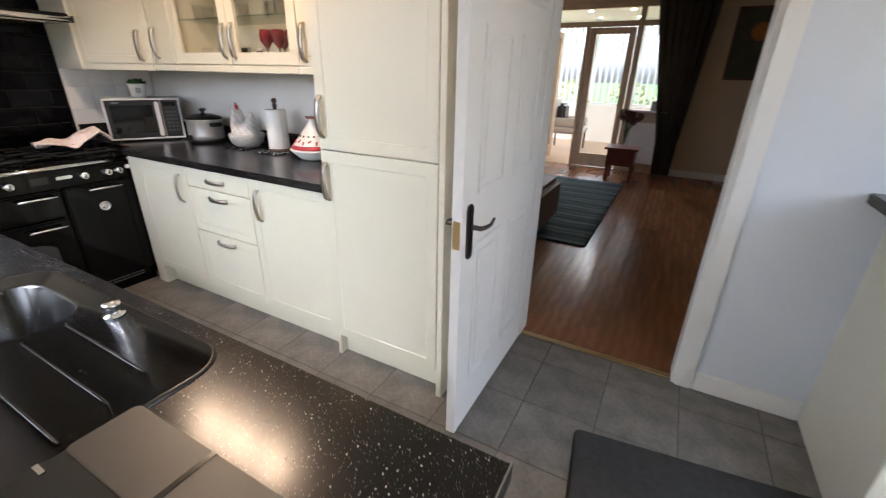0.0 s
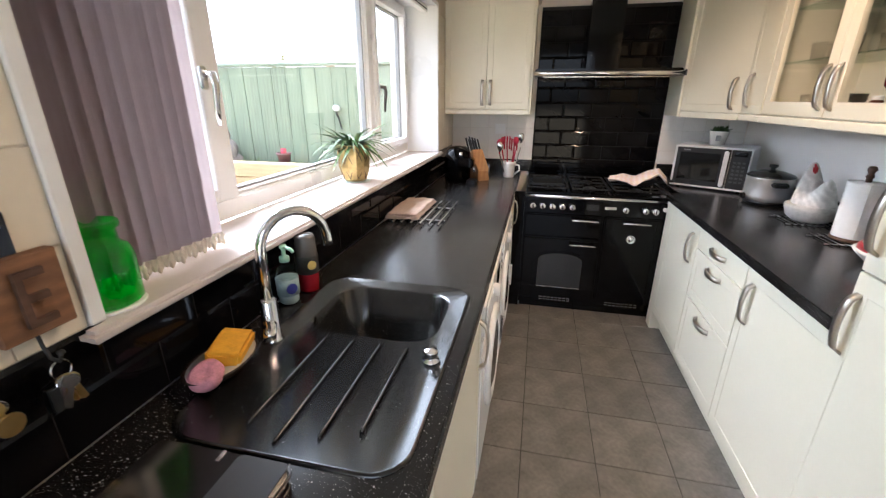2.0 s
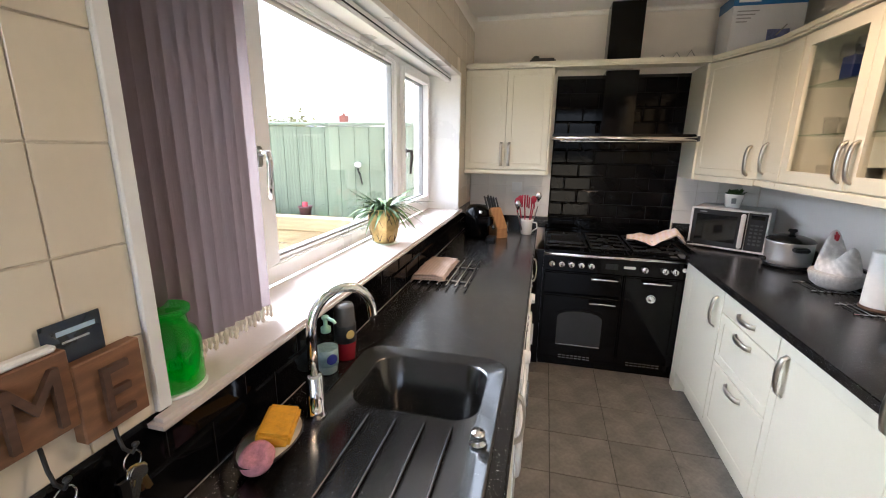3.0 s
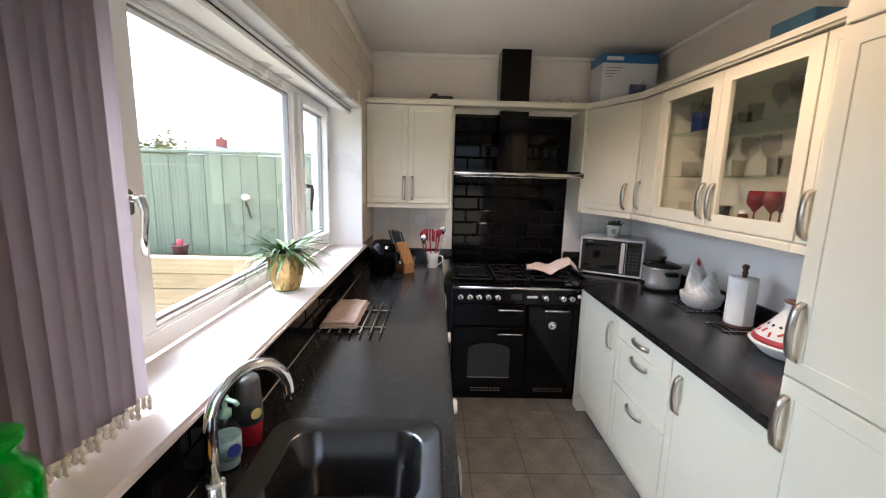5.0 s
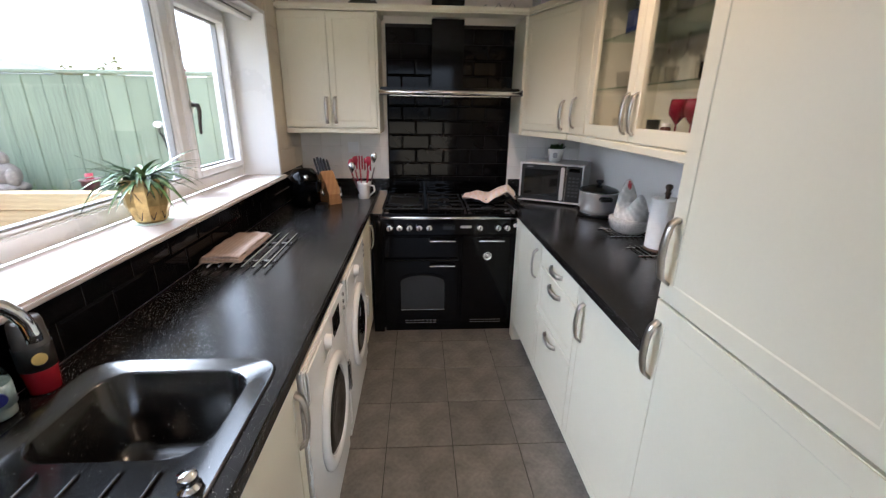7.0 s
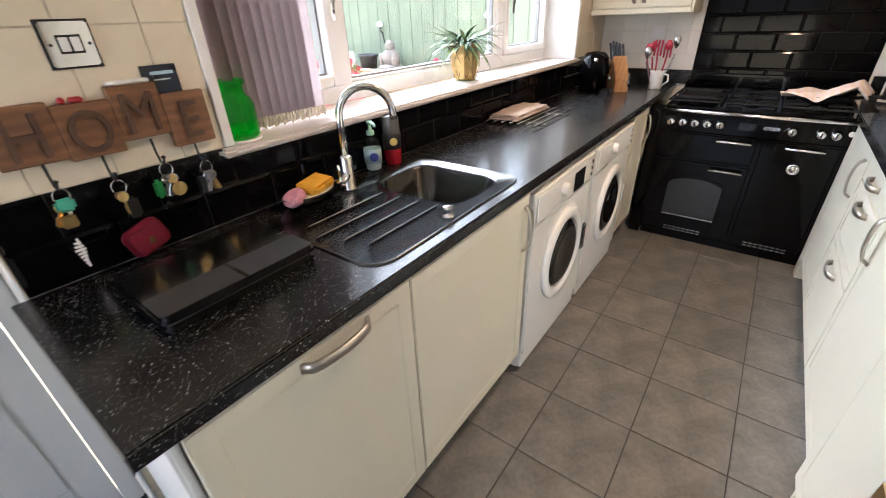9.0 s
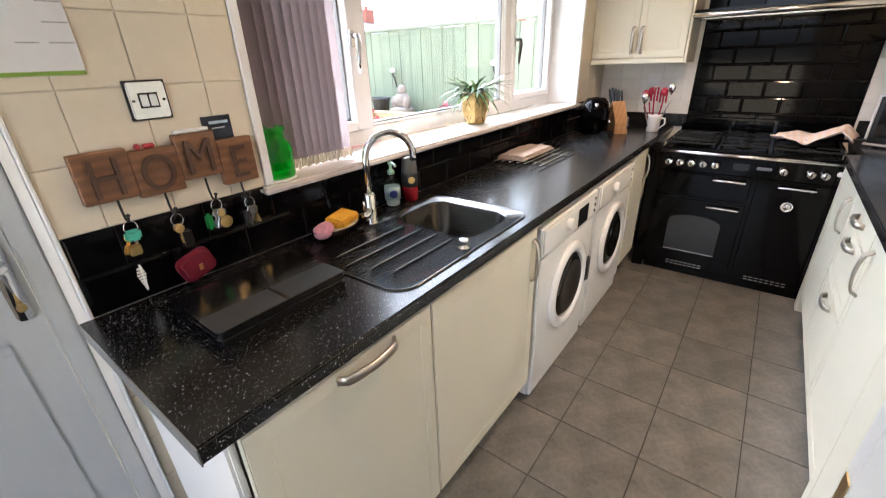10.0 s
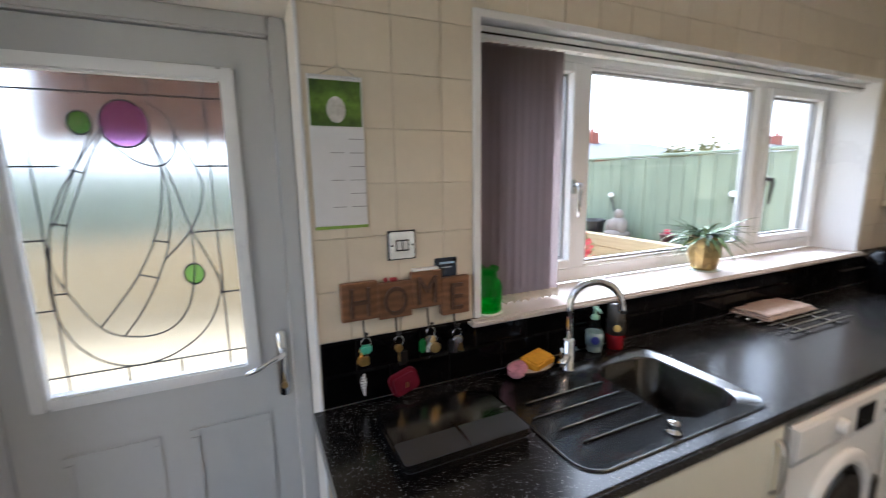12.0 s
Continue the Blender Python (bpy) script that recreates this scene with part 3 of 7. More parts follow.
def washer(x0, x1, label, screen):
    c = thing("washing_machine", label, "washing machine", ((x0 + x1) / 2, 0.45, 0), "white laundry machines")
    part("body", box(x0, x1, 0.2, 0.73, 0.015, 0.85, 0.012, 2), APPLIANCE, c)
    xc, zc = (x0 + x1) / 2 - 0.02, 0.46
    part("front_panel", box(x0 + 0.004, x1 - 0.004, 0.7305, 0.745, 0.1, 0.715, 0.006, 2), APPLIANCE, c)
    part("control_panel", box(x0 + 0.004, x1 - 0.004, 0.7305, 0.75, 0.722, 0.845, 0.006, 2), APPLIANCE, c)
    part("kick_panel", box(x0 + 0.01, x1 - 0.01, 0.72, 0.735, 0.02, 0.095, 0.004), APPLIANCE, c)
    turn = Matrix(((1, 0, 0, 0), (0, 0, 1, 0), (0, -1, 0, 0), (0, 0, 0, 1)))
    d = part("door", lathe([(0.165, 0), (0.212, 0.0), (0.214, 0.008), (0.207, 0.017), (0.18, 0.022), (0.163, 0.014), (0.16, 0.0)], (xc, 0.745, zc), 40, turn), APPLIANCE, c, "white ring-shaped porthole door", True)
    part("porthole_glass", lathe([(0.159, 0.0), (0.159, 0.012), (0.12, 0.02), (0.08, 0.014), (0.0, 0.01)], (xc, 0.745, zc), 40, turn), DARKGLASS, d, "dark porthole glass", True)
    part("door_handle", box(xc - 0.222, xc - 0.18, 0.76, 0.776, zc - 0.07, zc + 0.07, 0.008, 2), STEEL if screen else APPLIANCE, d)
    part("drawer", box(x1 - 0.2, x1 - 0.02, 0.7505, 0.757, 0.735, 0.835, 0.004), APPLIANCE, c)
    part("dial", cyl((xc + 0.07, 0.75, 0.785), (xc + 0.07, 0.775, 0.785), 0.028, 0.025, 24, 0.003), APPLIANCE, c)
    if screen:
        part("display", box(x0 + 0.13, x0 + 0.25, 0.7505, 0.753, 0.728, 0.812, 0.002), DARKGLASS, c, "black display")
    for k in range(3):
        part("button", cyl((x0 + 0.045, 0.75, 0.75 + 0.03 * k), (x0 + 0.045, 0.756, 0.75 + 0.03 * k), 0.008, seg=12), STEEL, c)
    return c


washer(-1.775, -1.145, "white front-loading washing machine with dark porthole under worktop", True)
washer(-2.42, -1.80, "white tumble dryer with dark porthole under worktop", False)


# wall cupboards
def wall_unit(name, label, outline, z0=1.395, z1=2.11):
    c = thing(name, label, "wall cupboard", (sum(p[0] for p in outline) / len(outline), sum(p[1] for p in outline) / len(outline), z0), "cream wall cupboards")
    part("body", prism(outline, z0, z1), CREAM_IN, c)
    return c


XU, YU, JX = -3.19, 1.985, -2.725
wl1 = wall_unit("wall_cupboard", "cream two-door wall cupboard beside the window", [(XE + 0.002, YW + 0.002), (XU, YW + 0.002), (XU, 0.785), (XE + 0.002, 0.785)])
for y0, hy in ((YW + 0.002, 0.446), (0.475, 0.505)):
    y1 = y0 + 0.307
    d = part("door", shaker(y1 - y0, 0.705, facing((XU + 0.0005, y0, 1.4), (0, 1, 0), (1, 0, 0)), rail=0.055), CREAM, wl1)
    handle(d, facing((XU + 0.0205, hy, 1.51), (0, 1, 0), (1, 0, 0)), True, 0.17)
part("pelmet", box(XU - 0.02, XU + 0.03, YW + 0.004, 0.79, 1.36, 1.3945, 0.005), CREAM, wl1)
part("side_panel", box(XE + 0.002, XU + 0.022, 0.7855, 0.8, 1.36, 2.11, 0.002), CREAM, wl1)

wd = wall_unit("wall_cupboard", "cream diagonal corner wall cupboard above the microwave", [(XE + 0.002, 1.785), (XU, 1.785), (XU, 1.80), (JX, YU), (JX, YR - 0.003), (XE + 0.002, YR - 0.003)])
v = Vector((JX - XU, YU - 1.80, 0))
w = v.length
u = v.normalized()
out = Vector((u.y, -u.x, 0))
d = part("door", shaker(w, 0.705, facing((XU, 1.80, 1.4), u, out), rail=0.055), CREAM, wd)
handle(d, facing(Vector((XU, 1.80, 1.5)) + u * (w - 0.075) + out * 0.02, u, out), True, 0.17)
part("side_panel", box(XE + 0.002, XU + 0.012, 1.768, 1.7845, 1.36, 2.11, 0.002), CREAM, wd)
part("pelmet", prism([(XU + 0.01, 1.785), (XU + 0.02, 1.79), (JX + 0.01, YU - 0.035), (JX + 0.01, YU + 0.01), (XU + 0.0, 1.83)], 1.36, 1.3945), CREAM, wd)

w3 = wall_unit("wall_cupboard", "narrow cream wall cupboard with bow handle", [(JX + 0.0005, YU), (-2.485, YU), (-2.485, YR - 0.003), (JX + 0.0005, YR - 0.003)])
d = part("door", shaker(-2.487 - JX - 0.003, 0.705, facing((JX + 0.003, YU - 0.0005, 1.4), (1, 0, 0), (0, -1, 0)), rail=0.055), CREAM, w3)
handle(d, facing((JX + 0.07, YU - 0.0205, 1.515), (1, 0, 0), (0, -1, 0)), True, 0.17)
part("pelmet", box(JX + 0.0105, -2.485, YU - 0.03, YU + 0.015, 1.36, 1.3945, 0.004), CREAM, w3)

wg = thing("glazed_wall_cupboard", "cream wall cupboard with two glazed doors full of glassware", "wall cupboard", (-1.98, 2.15, 1.395), "cream wall cupboards")
gx0, gx1 = -2.484, -1.484
for x0, x1, y0, y1, z0, z1 in ((gx0, gx0 + 0.018, YU, YR - 0.003, 1.395, 2.11), (gx1 - 0.018, gx1, YU, YR - 0.003, 1.395, 2.11), (gx0 + 0.018, gx1 - 0.018, YU, YR - 0.003, 1.395, 1.413), (gx0 + 0.018, gx1 - 0.018, YU, YR - 0.003, 2.092, 2.11), (gx0 + 0.018, gx1 - 0.018, YR - 0.012, YR - 0.003, 1.413, 2.092)):
    part("carcass_panel", box(x0, x1, y0, y1, z0, z1), CREAM_IN, wg)
SHELFG = thin_glass("shelf_glass", (0.85, 0.95, 0.9))
for z in (1.63, 1.86):
    s = part("shelf", box(gx0 + 0.02, gx1 - 0.02, YU + 0.02, YR - 0.015, z, z + 0.006), SHELFG, wg, "clear glass shelf")
    s.visible_shadow = False
for x0, hx in ((gx0 + 0.002, -2.02), (-1.983, -1.948)):
    d = part("door", shaker(0.498, 0.705, facing((x0, YU - 0.0005, 1.4), (1, 0, 0), (0, -1, 0)), rail=0.06, hole=True), CREAM, wg)
    p = part("pane", box(x0 + 0.058, x0 + 0.44, YU - 0.013, YU - 0.009, 1.458, 2.047), GLASS, d)
    p.visible_shadow = False
    handle(d, facing((hx, YU - 0.0205, 1.515), (1, 0, 0), (0, -1, 0)), True, 0.17)
part("pelmet", box(gx0, gx1, YU - 0.03, YU + 0.015, 1.36, 1.3945, 0.004), CREAM, wg)

w5 = wall_unit("wall_cupboard", "cream wall cupboard tucked beside the tall unit", [(-1.4835, YU), (-1.142, YU), (-1.142, YR - 0.003), (-1.4835, YR - 0.003)])
d = part("door", shaker(0.338, 0.705, facing((-1.482, YU - 0.0005, 1.4), (1, 0, 0), (0, -1, 0)), rail=0.055), CREAM, w5)
handle(d, facing((-1.44, YU - 0.0205, 1.5), (1, 0, 0), (0, -1, 0)), True, 0.17)
part("pelmet", box(-1.4835, -1.142, YU - 0.03, YU + 0.015, 1.36, 1.3945, 0.004), CREAM, w5)

cor = solid("cornice", prism([(XE + 0.002, YW + 0.004), (XU + 0.045, YW + 0.004), (XU + 0.045, 1.775), (JX + 0.015, YU - 0.045), (-1.142, YU - 0.045), (-1.142, YR - 0.003), (-2.95, YR - 0.003), (-2.95, 2.2), (-3.3, 1.9), (-3.3, 0.82), (XE + 0.002, 0.82)], 2.1105, 2.15, 0.01), CREAM, "cream cornice running along the tops of the wall cupboards", "cornice")


# range cooker
RX, RY0, RY1 = -2.81, 0.828, 1.75
TURNX = Matrix(((0, 0, 1, 0), (1, 0, 0, 0), (0, 1, 0, 0), (0, 0, 0, 1)))   # a flat outline (y, z) raised along +x


def front(outline, x0, x1, bev=0.0):
    return prism(outline, x0, x1, bev, TURNX)


def rrect(y0, y1, z0, z1, r, n=5):
    return rounded(y0, y1, z0, z1, r, n)


rc = thing("range_cooker", "black enamel dual-fuel range cooker with chrome knobs and handles", "range cooker", (-3.15, 1.29, 0))
part("body", box(XE + 0.03, RX - 0.03, RY0, RY1, 0.05, 0.862, 0.004), ENAMEL, rc)
part("plinth", box(XE + 0.05, RX - 0.05, RY0 + 0.01, RY1 - 0.01, 0.0, 0.05), ENAMEL, rc)
# Black strip put in for the shade of the open gap here.
part("gap_shade_strip", box(RX - 0.05, RX - 0.034, 0.757, RY0 - 0.001, 0.0, 0.868), ENAMEL, rc, "black strip standing in for the dark gap")
part("side_trim", box(RX - 0.03, RX - 0.005, RY0, RY0 + 0.012, 0.05, 0.862), ENAMEL, rc)
part("control_panel", box(RX - 0.03, RX - 0.002, RY0 + 0.002, RY1 - 0.002, 0.735, 0.845, 0.006, 2), ENAMEL, rc)
part("chrome_rail", tube([(RX + 0.006, RY0, 0.852), (RX + 0.006, RY1, 0.852)], 0.011, 12), CHROME, rc, "chrome front rail", True)
for y in (0.886, 0.951, 1.015, 1.08, 1.145, 1.479, 1.6, 1.66):
    k = part("knob", lathe([(0.026, 0), (0.026, 0.006), (0.021, 0.01), (0.02, 0.03), (0.015, 0.034), (0, 0.034)], (RX - 0.002, y, 0.787), 20, TURNX), CHROME, rc, "chrome control knob", True)
    part("pointer", box(RX + 0.012, RX + 0.036, y - 0.003, y + 0.003, 0.775, 0.8, 0.001), ENAMEL, k)
part("clock_display", box(RX - 0.0015, RX + 0.0005, 1.235, 1.315, 0.77, 0.81), DARKGLASS, rc)
part("badge", front(rrect(1.35, 1.425, 0.782, 0.8, 0.008), RX - 0.0015, RX + 0.0015), CHROME, rc, "small chrome oval nameplate")
part("sticker", cyl((RX - 0.002, 1.718, 0.8), (RX + 0.0005, 1.718, 0.8), 0.014), APPLIANCE, rc, "round white sticker")
for y0, y1, z0, z1, hy, hz in ((RY0 + 0.006, 1.352, 0.575, 0.728, 1.235, 0.7), (RY0 + 0.006, 1.352, 0.105, 0.562, 1.235, 0.525), (1.362, RY1 - 0.006, 0.105, 0.728, 1.56, 0.7)):
    d = part("oven_door", box(RX - 0.03, RX, y0, y1, z0, z1, 0.01, 3), ENAMEL, rc, "glossy black oven door")
    part("handle", join(tube([(RX + 0.03, hy - 0.085, hz), (RX + 0.03, hy + 0.085, hz)], 0.007, 10), join(cyl((RX - 0.001, hy - 0.075, hz), (RX + 0.03, hy - 0.075, hz), 0.006, seg=10), cyl((RX - 0.001, hy + 0.075, hz), (RX + 0.03, hy + 0.075, hz), 0.006, seg=10))), CHROME, d, "chrome bar handle", True)
    if z1 == 0.562:
        arch = [(0.95, 0.2), (1.25, 0.2), (1.25, 0.4)] + [(1.1 + 0.15 * math.cos(radians(a)), 0.4 + 0.05 * math.sin(radians(a))) for a in range(15, 180, 15)] + [(0.95, 0.4)]
        big = [(1.1 + (y - 1.1) * 1.12, 0.315 + (z - 0.315) * 1.13) for y, z in arch]
        w_ = part("window_surround", front(big, RX - 0.001, RX + 0.006, 0.003), ENAMEL, d)
        part("oven_window", front(arch, RX + 0.0061, RX + 0.008), mat("smoked_oven_glass", (0.03, 0.032, 0.034), 0.08, var=0.1), w_, "smoked oven window")
        part("window_trim", box(RX + 0.006, RX + 0.01, 0.95, 1.25, 0.19, 0.198), STEEL, w_)
    if y0 > 1.3:
        part("emblem", lathe([(0.03, 0), (0.03, 0.004), (0.024, 0.006), (0.022, 0.003), (0.014, 0.003), (0.012, 0.006), (0, 0.006)], (RX - 0.0005, 1.54, 0.585), 24, TURNX), CHROME, d, "round chrome emblem", True)
for yc in (1.09, 1.55):
    for k in range(8):
        for z in (0.07, 0.088):
            part("vent_slot", box(RX - 0.03, RX - 0.026, yc - 0.11 + 0.028 * k, yc - 0.09 + 0.028 * k, z, z + 0.007), STEEL, rc)
hob = part("hob", box(XE + 0.03, RX - 0.004, RY0 + 0.004, RY1 - 0.004, 0.863, 0.877, 0.004, 2), ENAMEL, rc, "glossy black gas hob")
part("back_rail", front([(RY0, 0.878), (RY1, 0.878), (RY1, 0.93), (RY1 - 0.06, 0.985), (RY0 + 0.06, 0.985), (RY0, 0.93)], XE + 0.03, XE + 0.05, 0.004), ENAMEL, rc, "black back rail with a chrome line")
part("griddle", join(box(-3.22, -2.94, 0.87, 1.08, 0.898, 0.906, 0.003), join(join(box(-3.22, -2.94, 0.87, 0.878, 0.905, 0.918), box(-3.22, -2.94, 1.072, 1.08, 0.905, 0.918)), join(box(-3.22, -3.212, 0.878, 1.072, 0.905, 0.918), box(-2.948, -2.94, 0.878, 1.072, 0.905, 0.918)))), IRON, rc, "matt black cast-iron griddle plate")
for yc, w in ((0.975, 0.27), (1.26, 0.24), (1.56, 0.3)):
    p = bmesh.new()
    y0, y1, x0, x1 = yc - w / 2, yc + w / 2, -3.36, -2.87
    for y in (y0, y1):
        join(p, tube([(x0, y, 0.9), (x1, y, 0.9)], 0.006, 6))
    for x in (x0, (x0 + x1) / 2, x1):
        join(p, tube([(x, y0, 0.9), (x, y1, 0.9)], 0.006, 6))
    for x in (x0 + 0.12, x1 - 0.12):
        for s in (-1, 1):
            join(p, tube([(x, yc + s * 0.04, 0.9), (x, yc + s * w / 2, 0.9)], 0.006, 6))
            join(p, tube([(x + s * 0.04, yc, 0.9), (x + s * 0.12, yc, 0.9)], 0.006, 6))
        for y in (y0, y1):
            join(p, tube([(x, y, 0.877), (x, y, 0.9)], 0.006, 6))
    part("pan_support", p, IRON, rc, "cast-iron pan support")
    for x in (x0 + 0.12, x1 - 0.12):
        part("burner", lathe([(0.045, 0), (0.045, 0.008), (0.032, 0.009), (0.032, 0.014), (0, 0.015)], (x, yc, 0.877), 20), IRON, hob, "", True)

# hood
hd = thing("cooker_hood", "black chimney cooker hood with a chrome front edge", "cooker hood", (-3.28, 1.29, 1.6))
part("canopy", front([(RY0, 1.612), (RY1, 1.612), (RY1, 1.65), (RY1 - 0.01, 1.66), (RY0 + 0.01, 1.66), (RY0, 1.65)], XE + 0.012, -3.075, 0.002), ENAMEL, hd)
part("front_edge", tube([(-3.068, RY0 - 0.005, 1.63), (-3.068, RY1 + 0.005, 1.63)], 0.014, 12), CHROME, hd, "chrome front edge", True)
part("end_cap", box(-3.1, -3.052, RY1 + 0.0055, RY1 + 0.014, 1.612, 1.648, 0.003), PLASTICB, hd)
part("flue", box(XE + 0.012, -3.28, 1.17, 1.39, 1.6605, 2.098, 0.003), ENAMEL, hd, "black lower flue")
part("flue", box(XE + 0.003, -3.31, 1.17, 1.39, 2.155, ZC - 0.002, 0.003), ENAMEL, hd, "matt black upper flue")
part("filter", box(XE + 0.06, -3.12, RY0 + 0.06, RY1 - 0.06, 1.607, 1.6118), STEEL, hd)
for ob in (rc, hd):
    ob.location.y -= 0.015

# microwave
def microwave():
    o, u = Vector((-3.1, 1.785, 0)), Vector((0.5, 0.866, 0)).normalized()
    out = Vector((u.y, -u.x, 0))
    M = facing(o + Vector((0, 0, 0.922)), u, out)
    c = thing("microwave", "silver microwave oven with black door standing in the corner", "microwave", o + u * 0.22 - out * 0.15 + Vector((0, 0, 0.91)))

    def p(name, b, m, parent, label="", smooth=False):
        b.transform(M)
        return part(name, b, m, parent, label, smooth)

    p("body", box(0, 0.43, -0.3, 0, 0, 0.265, 0.006, 2), SILVER, c, "brushed silver casing")
    for a0, a1, c0, c1 in ((0.0, 0.43, 0.0, 0.0115), (0.0, 0.43, 0.2535, 0.265), (0.0, 0.0115, 0.0116, 0.2534), (0.4205, 0.43, 0.0116, 0.2534)):
        p("front_trim", box(a0, a1, 0.0003, 0.02, c0, c1, 0.002), SILVER, c, "bright silver front edging")
    d = p("door", box(0.012, 0.315, 0.0005, 0.018, 0.012, 0.253, 0.003), PLASTICB, c, "black framed door")
    p("window", box(0.035, 0.265, 0.0185, 0.0205, 0.045, 0.222), DARKGLASS, d, "dark door window")
    p("handle", box(0.283, 0.309, 0.0185, 0.035, 0.02, 0.245, 0.006, 2), SILVER, d, "silver upright handle")
    k = p("control_panel", box(0.32, 0.42, 0.0005, 0.016, 0.012, 0.253, 0.003), PLASTICB, c, "black keypad panel")
    p("display", box(0.335, 0.405, 0.0165, 0.0175, 0.215, 0.24), DARKGLASS, k)
    for i in range(3):
        for j in range(6):
            p("button", box(0.337 + 0.025 * i, 0.353 + 0.025 * i, 0.0165, 0.0178, 0.05 + 0.024 * j, 0.062 + 0.024 * j), DARKKEY, k)
    for x in (0.04, 0.39):
        for y in (-0.26, -0.03):
            p("foot", cyl((x, y, -0.012), (x, y, 0.001), 0.012, seg=12), PLASTICB, c)
    p("lettering", box(0.05, 0.09, 0.0185, 0.0192, 0.235, 0.241), mat_grey, d, "small pale lettering bar")


mat_grey = mat("mid_grey_plastic", (0.3, 0.3, 0.31), 0.4)
DARKKEY = mat("dark_grey_key", (0.05, 0.05, 0.052), 0.4)
microwave()

TERRA = mat("white_ceramic", (0.78, 0.77, 0.74), 0.25, var=0.05, bump=0.02)
LEAF = mat("dark_green_leaf", (0.045, 0.1, 0.02), 0.45, var=0.4, scale=30, bump=0.1, island=0.2)
LEAFP = mat("light_green_leaf", (0.12, 0.19, 0.05), 0.45, var=0.4, scale=30, bump=0.1)


def blade(base, az, length, lift, width, droop):
    """A strap leaf that rises and arches over."""
    b = bmesh.new()
    prev = None
    d = Vector((math.cos(az), math.sin(az), 0))
    s = Vector((-d.y, d.x, 0))
    for k in range(7):
        a = k / 6
        p = Vector(base) + d * length * a + Vector((0, 0, lift * a - droop * a * a))
        w = width * (math.sin(math.pi * (0.15 + 0.85 * a)) + 0.02) / 2
        row = [b.verts.new(p + s * w + Vector((0, 0, w * 0.35))), b.verts.new(p), b.verts.new(p - s * w + Vector((0, 0, w * 0.35)))]
        if prev:
            b.faces.new((prev[0], prev[1], row[1], row[0])), b.faces.new((prev[1], prev[2], row[2], row[1]))
        prev = row
    return b


rnd = random.Random(5)
pp = thing("pot_plant", "tiny green plant in a patterned white pot on the microwave", "pot plant", (-3.12, 2.03, 1.187))
part("pot", lathe([(0.042, 0), (0.056, 0.08), (0.058, 0.088), (0.052, 0.088), (0.05, 0.078), (0, 0.078)], (-3.12, 2.03, 1.1875), 20), TERRA, pp, "white pot with grey leaf print", True)
b = bmesh.new()
for k in range(60):
    join(b, blade((-3.12 + rnd.uniform(-0.03, 0.03), 2.03 + rnd.uniform(-0.03, 0.03), 1.262), rnd.uniform(0, 6.3), rnd.uniform(0.02, 0.05), rnd.uniform(0.02, 0.06), 0.016, 0.01))
part("foliage", b, LEAF, pp)
part("print", box(-3.079, -3.066, 1.998, 2.025, 1.215, 1.25, 0.002), mat_grey, pp)

# slow cooker
sc = thing("slow_cooker", "round stainless steel slow cooker with glass lid", "slow cooker", (-2.655, 2.17, 0.91))
part("base", lathe([(0.1, 0), (0.112, 0.012), (0.112, 0.02), (0.108, 0.022)], (-2.655, 2.17, 0.9105), 36), PLASTICB, sc, "black base ring", True)
part("body", lathe([(0.107, 0.022), (0.112, 0.05), (0.113, 0.145), (0.117, 0.15), (0.1, 0.152)], (-2.655, 2.17, 0.9105), 36), mat("bright_satin_steel", (0.82, 0.81, 0.8), 0.32, 0.75, var=0.05, scale=20), sc, "brushed steel body", True)
ld = part("lid", lathe([(0.116, 0.153), (0.116, 0.158), (0.1, 0.17), (0.05, 0.185), (0, 0.19)], (-2.655, 2.17, 0.9105), 36), DARKGLASS, sc, "domed glass lid", True)
part("knob", lathe([(0.012, 0.188), (0.012, 0.2), (0.022, 0.206), (0.02, 0.218), (0, 0.22)], (-2.655, 2.17, 0.9105), 18), PLASTICB, ld, "", True)
for s in (-1, 1):
    part("handle", box(-2.655 + s * 0.113 - 0.012, -2.655 + s * 0.113 + 0.022 * s + 0.012, 2.13, 2.2, 1.02, 1.045, 0.006, 2), PLASTICB, sc)
part("dial", cyl((-2.655, 2.058, 0.95), (-2.655, 2.045, 0.95), 0.016, seg=16), PLASTICB, sc)

# hen-shaped egg basket: one plain ceramic body in a woven base
WICKER = banded(mat("grey_white_basket_glaze", (0.55, 0.54, 0.52), 0.45, var=0.3, scale=60, fine=200, bump=0.5), "Z", 60, (0.3, 0.3, 0.29), 0.7, 1)
FEATHER = banded(mat("white_grey_feather_glaze", (0.66, 0.64, 0.62), 0.35, var=0.25, scale=35, fine=120, bump=0.4), "DIAGONAL", 14, (0.42, 0.41, 0.4), 0.45, 6)
hen = thing("egg_crock", "white ceramic hen-shaped egg crock with woven grey base", "egg crock", (-2.25, 2.18, 0.91))
part("base", lathe([(0.07, 0), (0.095, 0.02), (0.108, 0.06), (0.108, 0.075), (0.1, 0.08)], (-2.25, 2.18, 0.92), 32), WICKER, hen, "grey woven-pattern base", True)
b = bmesh.new()
bmesh.ops.create_uvsphere(b, u_segments=40, v_segments=24, radius=1)
for v in b.verts:
    x, y, z = v.co
    up = 0.03 * max(0, z)
    neck = math.exp(-((x + 0.68) / 0.24) ** 2) * max(0, z + 0.3)
    tail = math.exp(-((x - 0.75) / 0.25) ** 2) * max(0, z + 0.3)
    v.co = (-2.25 + x * 0.1 - neck * 0.012, 2.18 + y * 0.085 * (1 - 0.4 * (neck + tail)), 0.995 + z * 0.045 + up + neck * 0.135 + tail * 0.085)
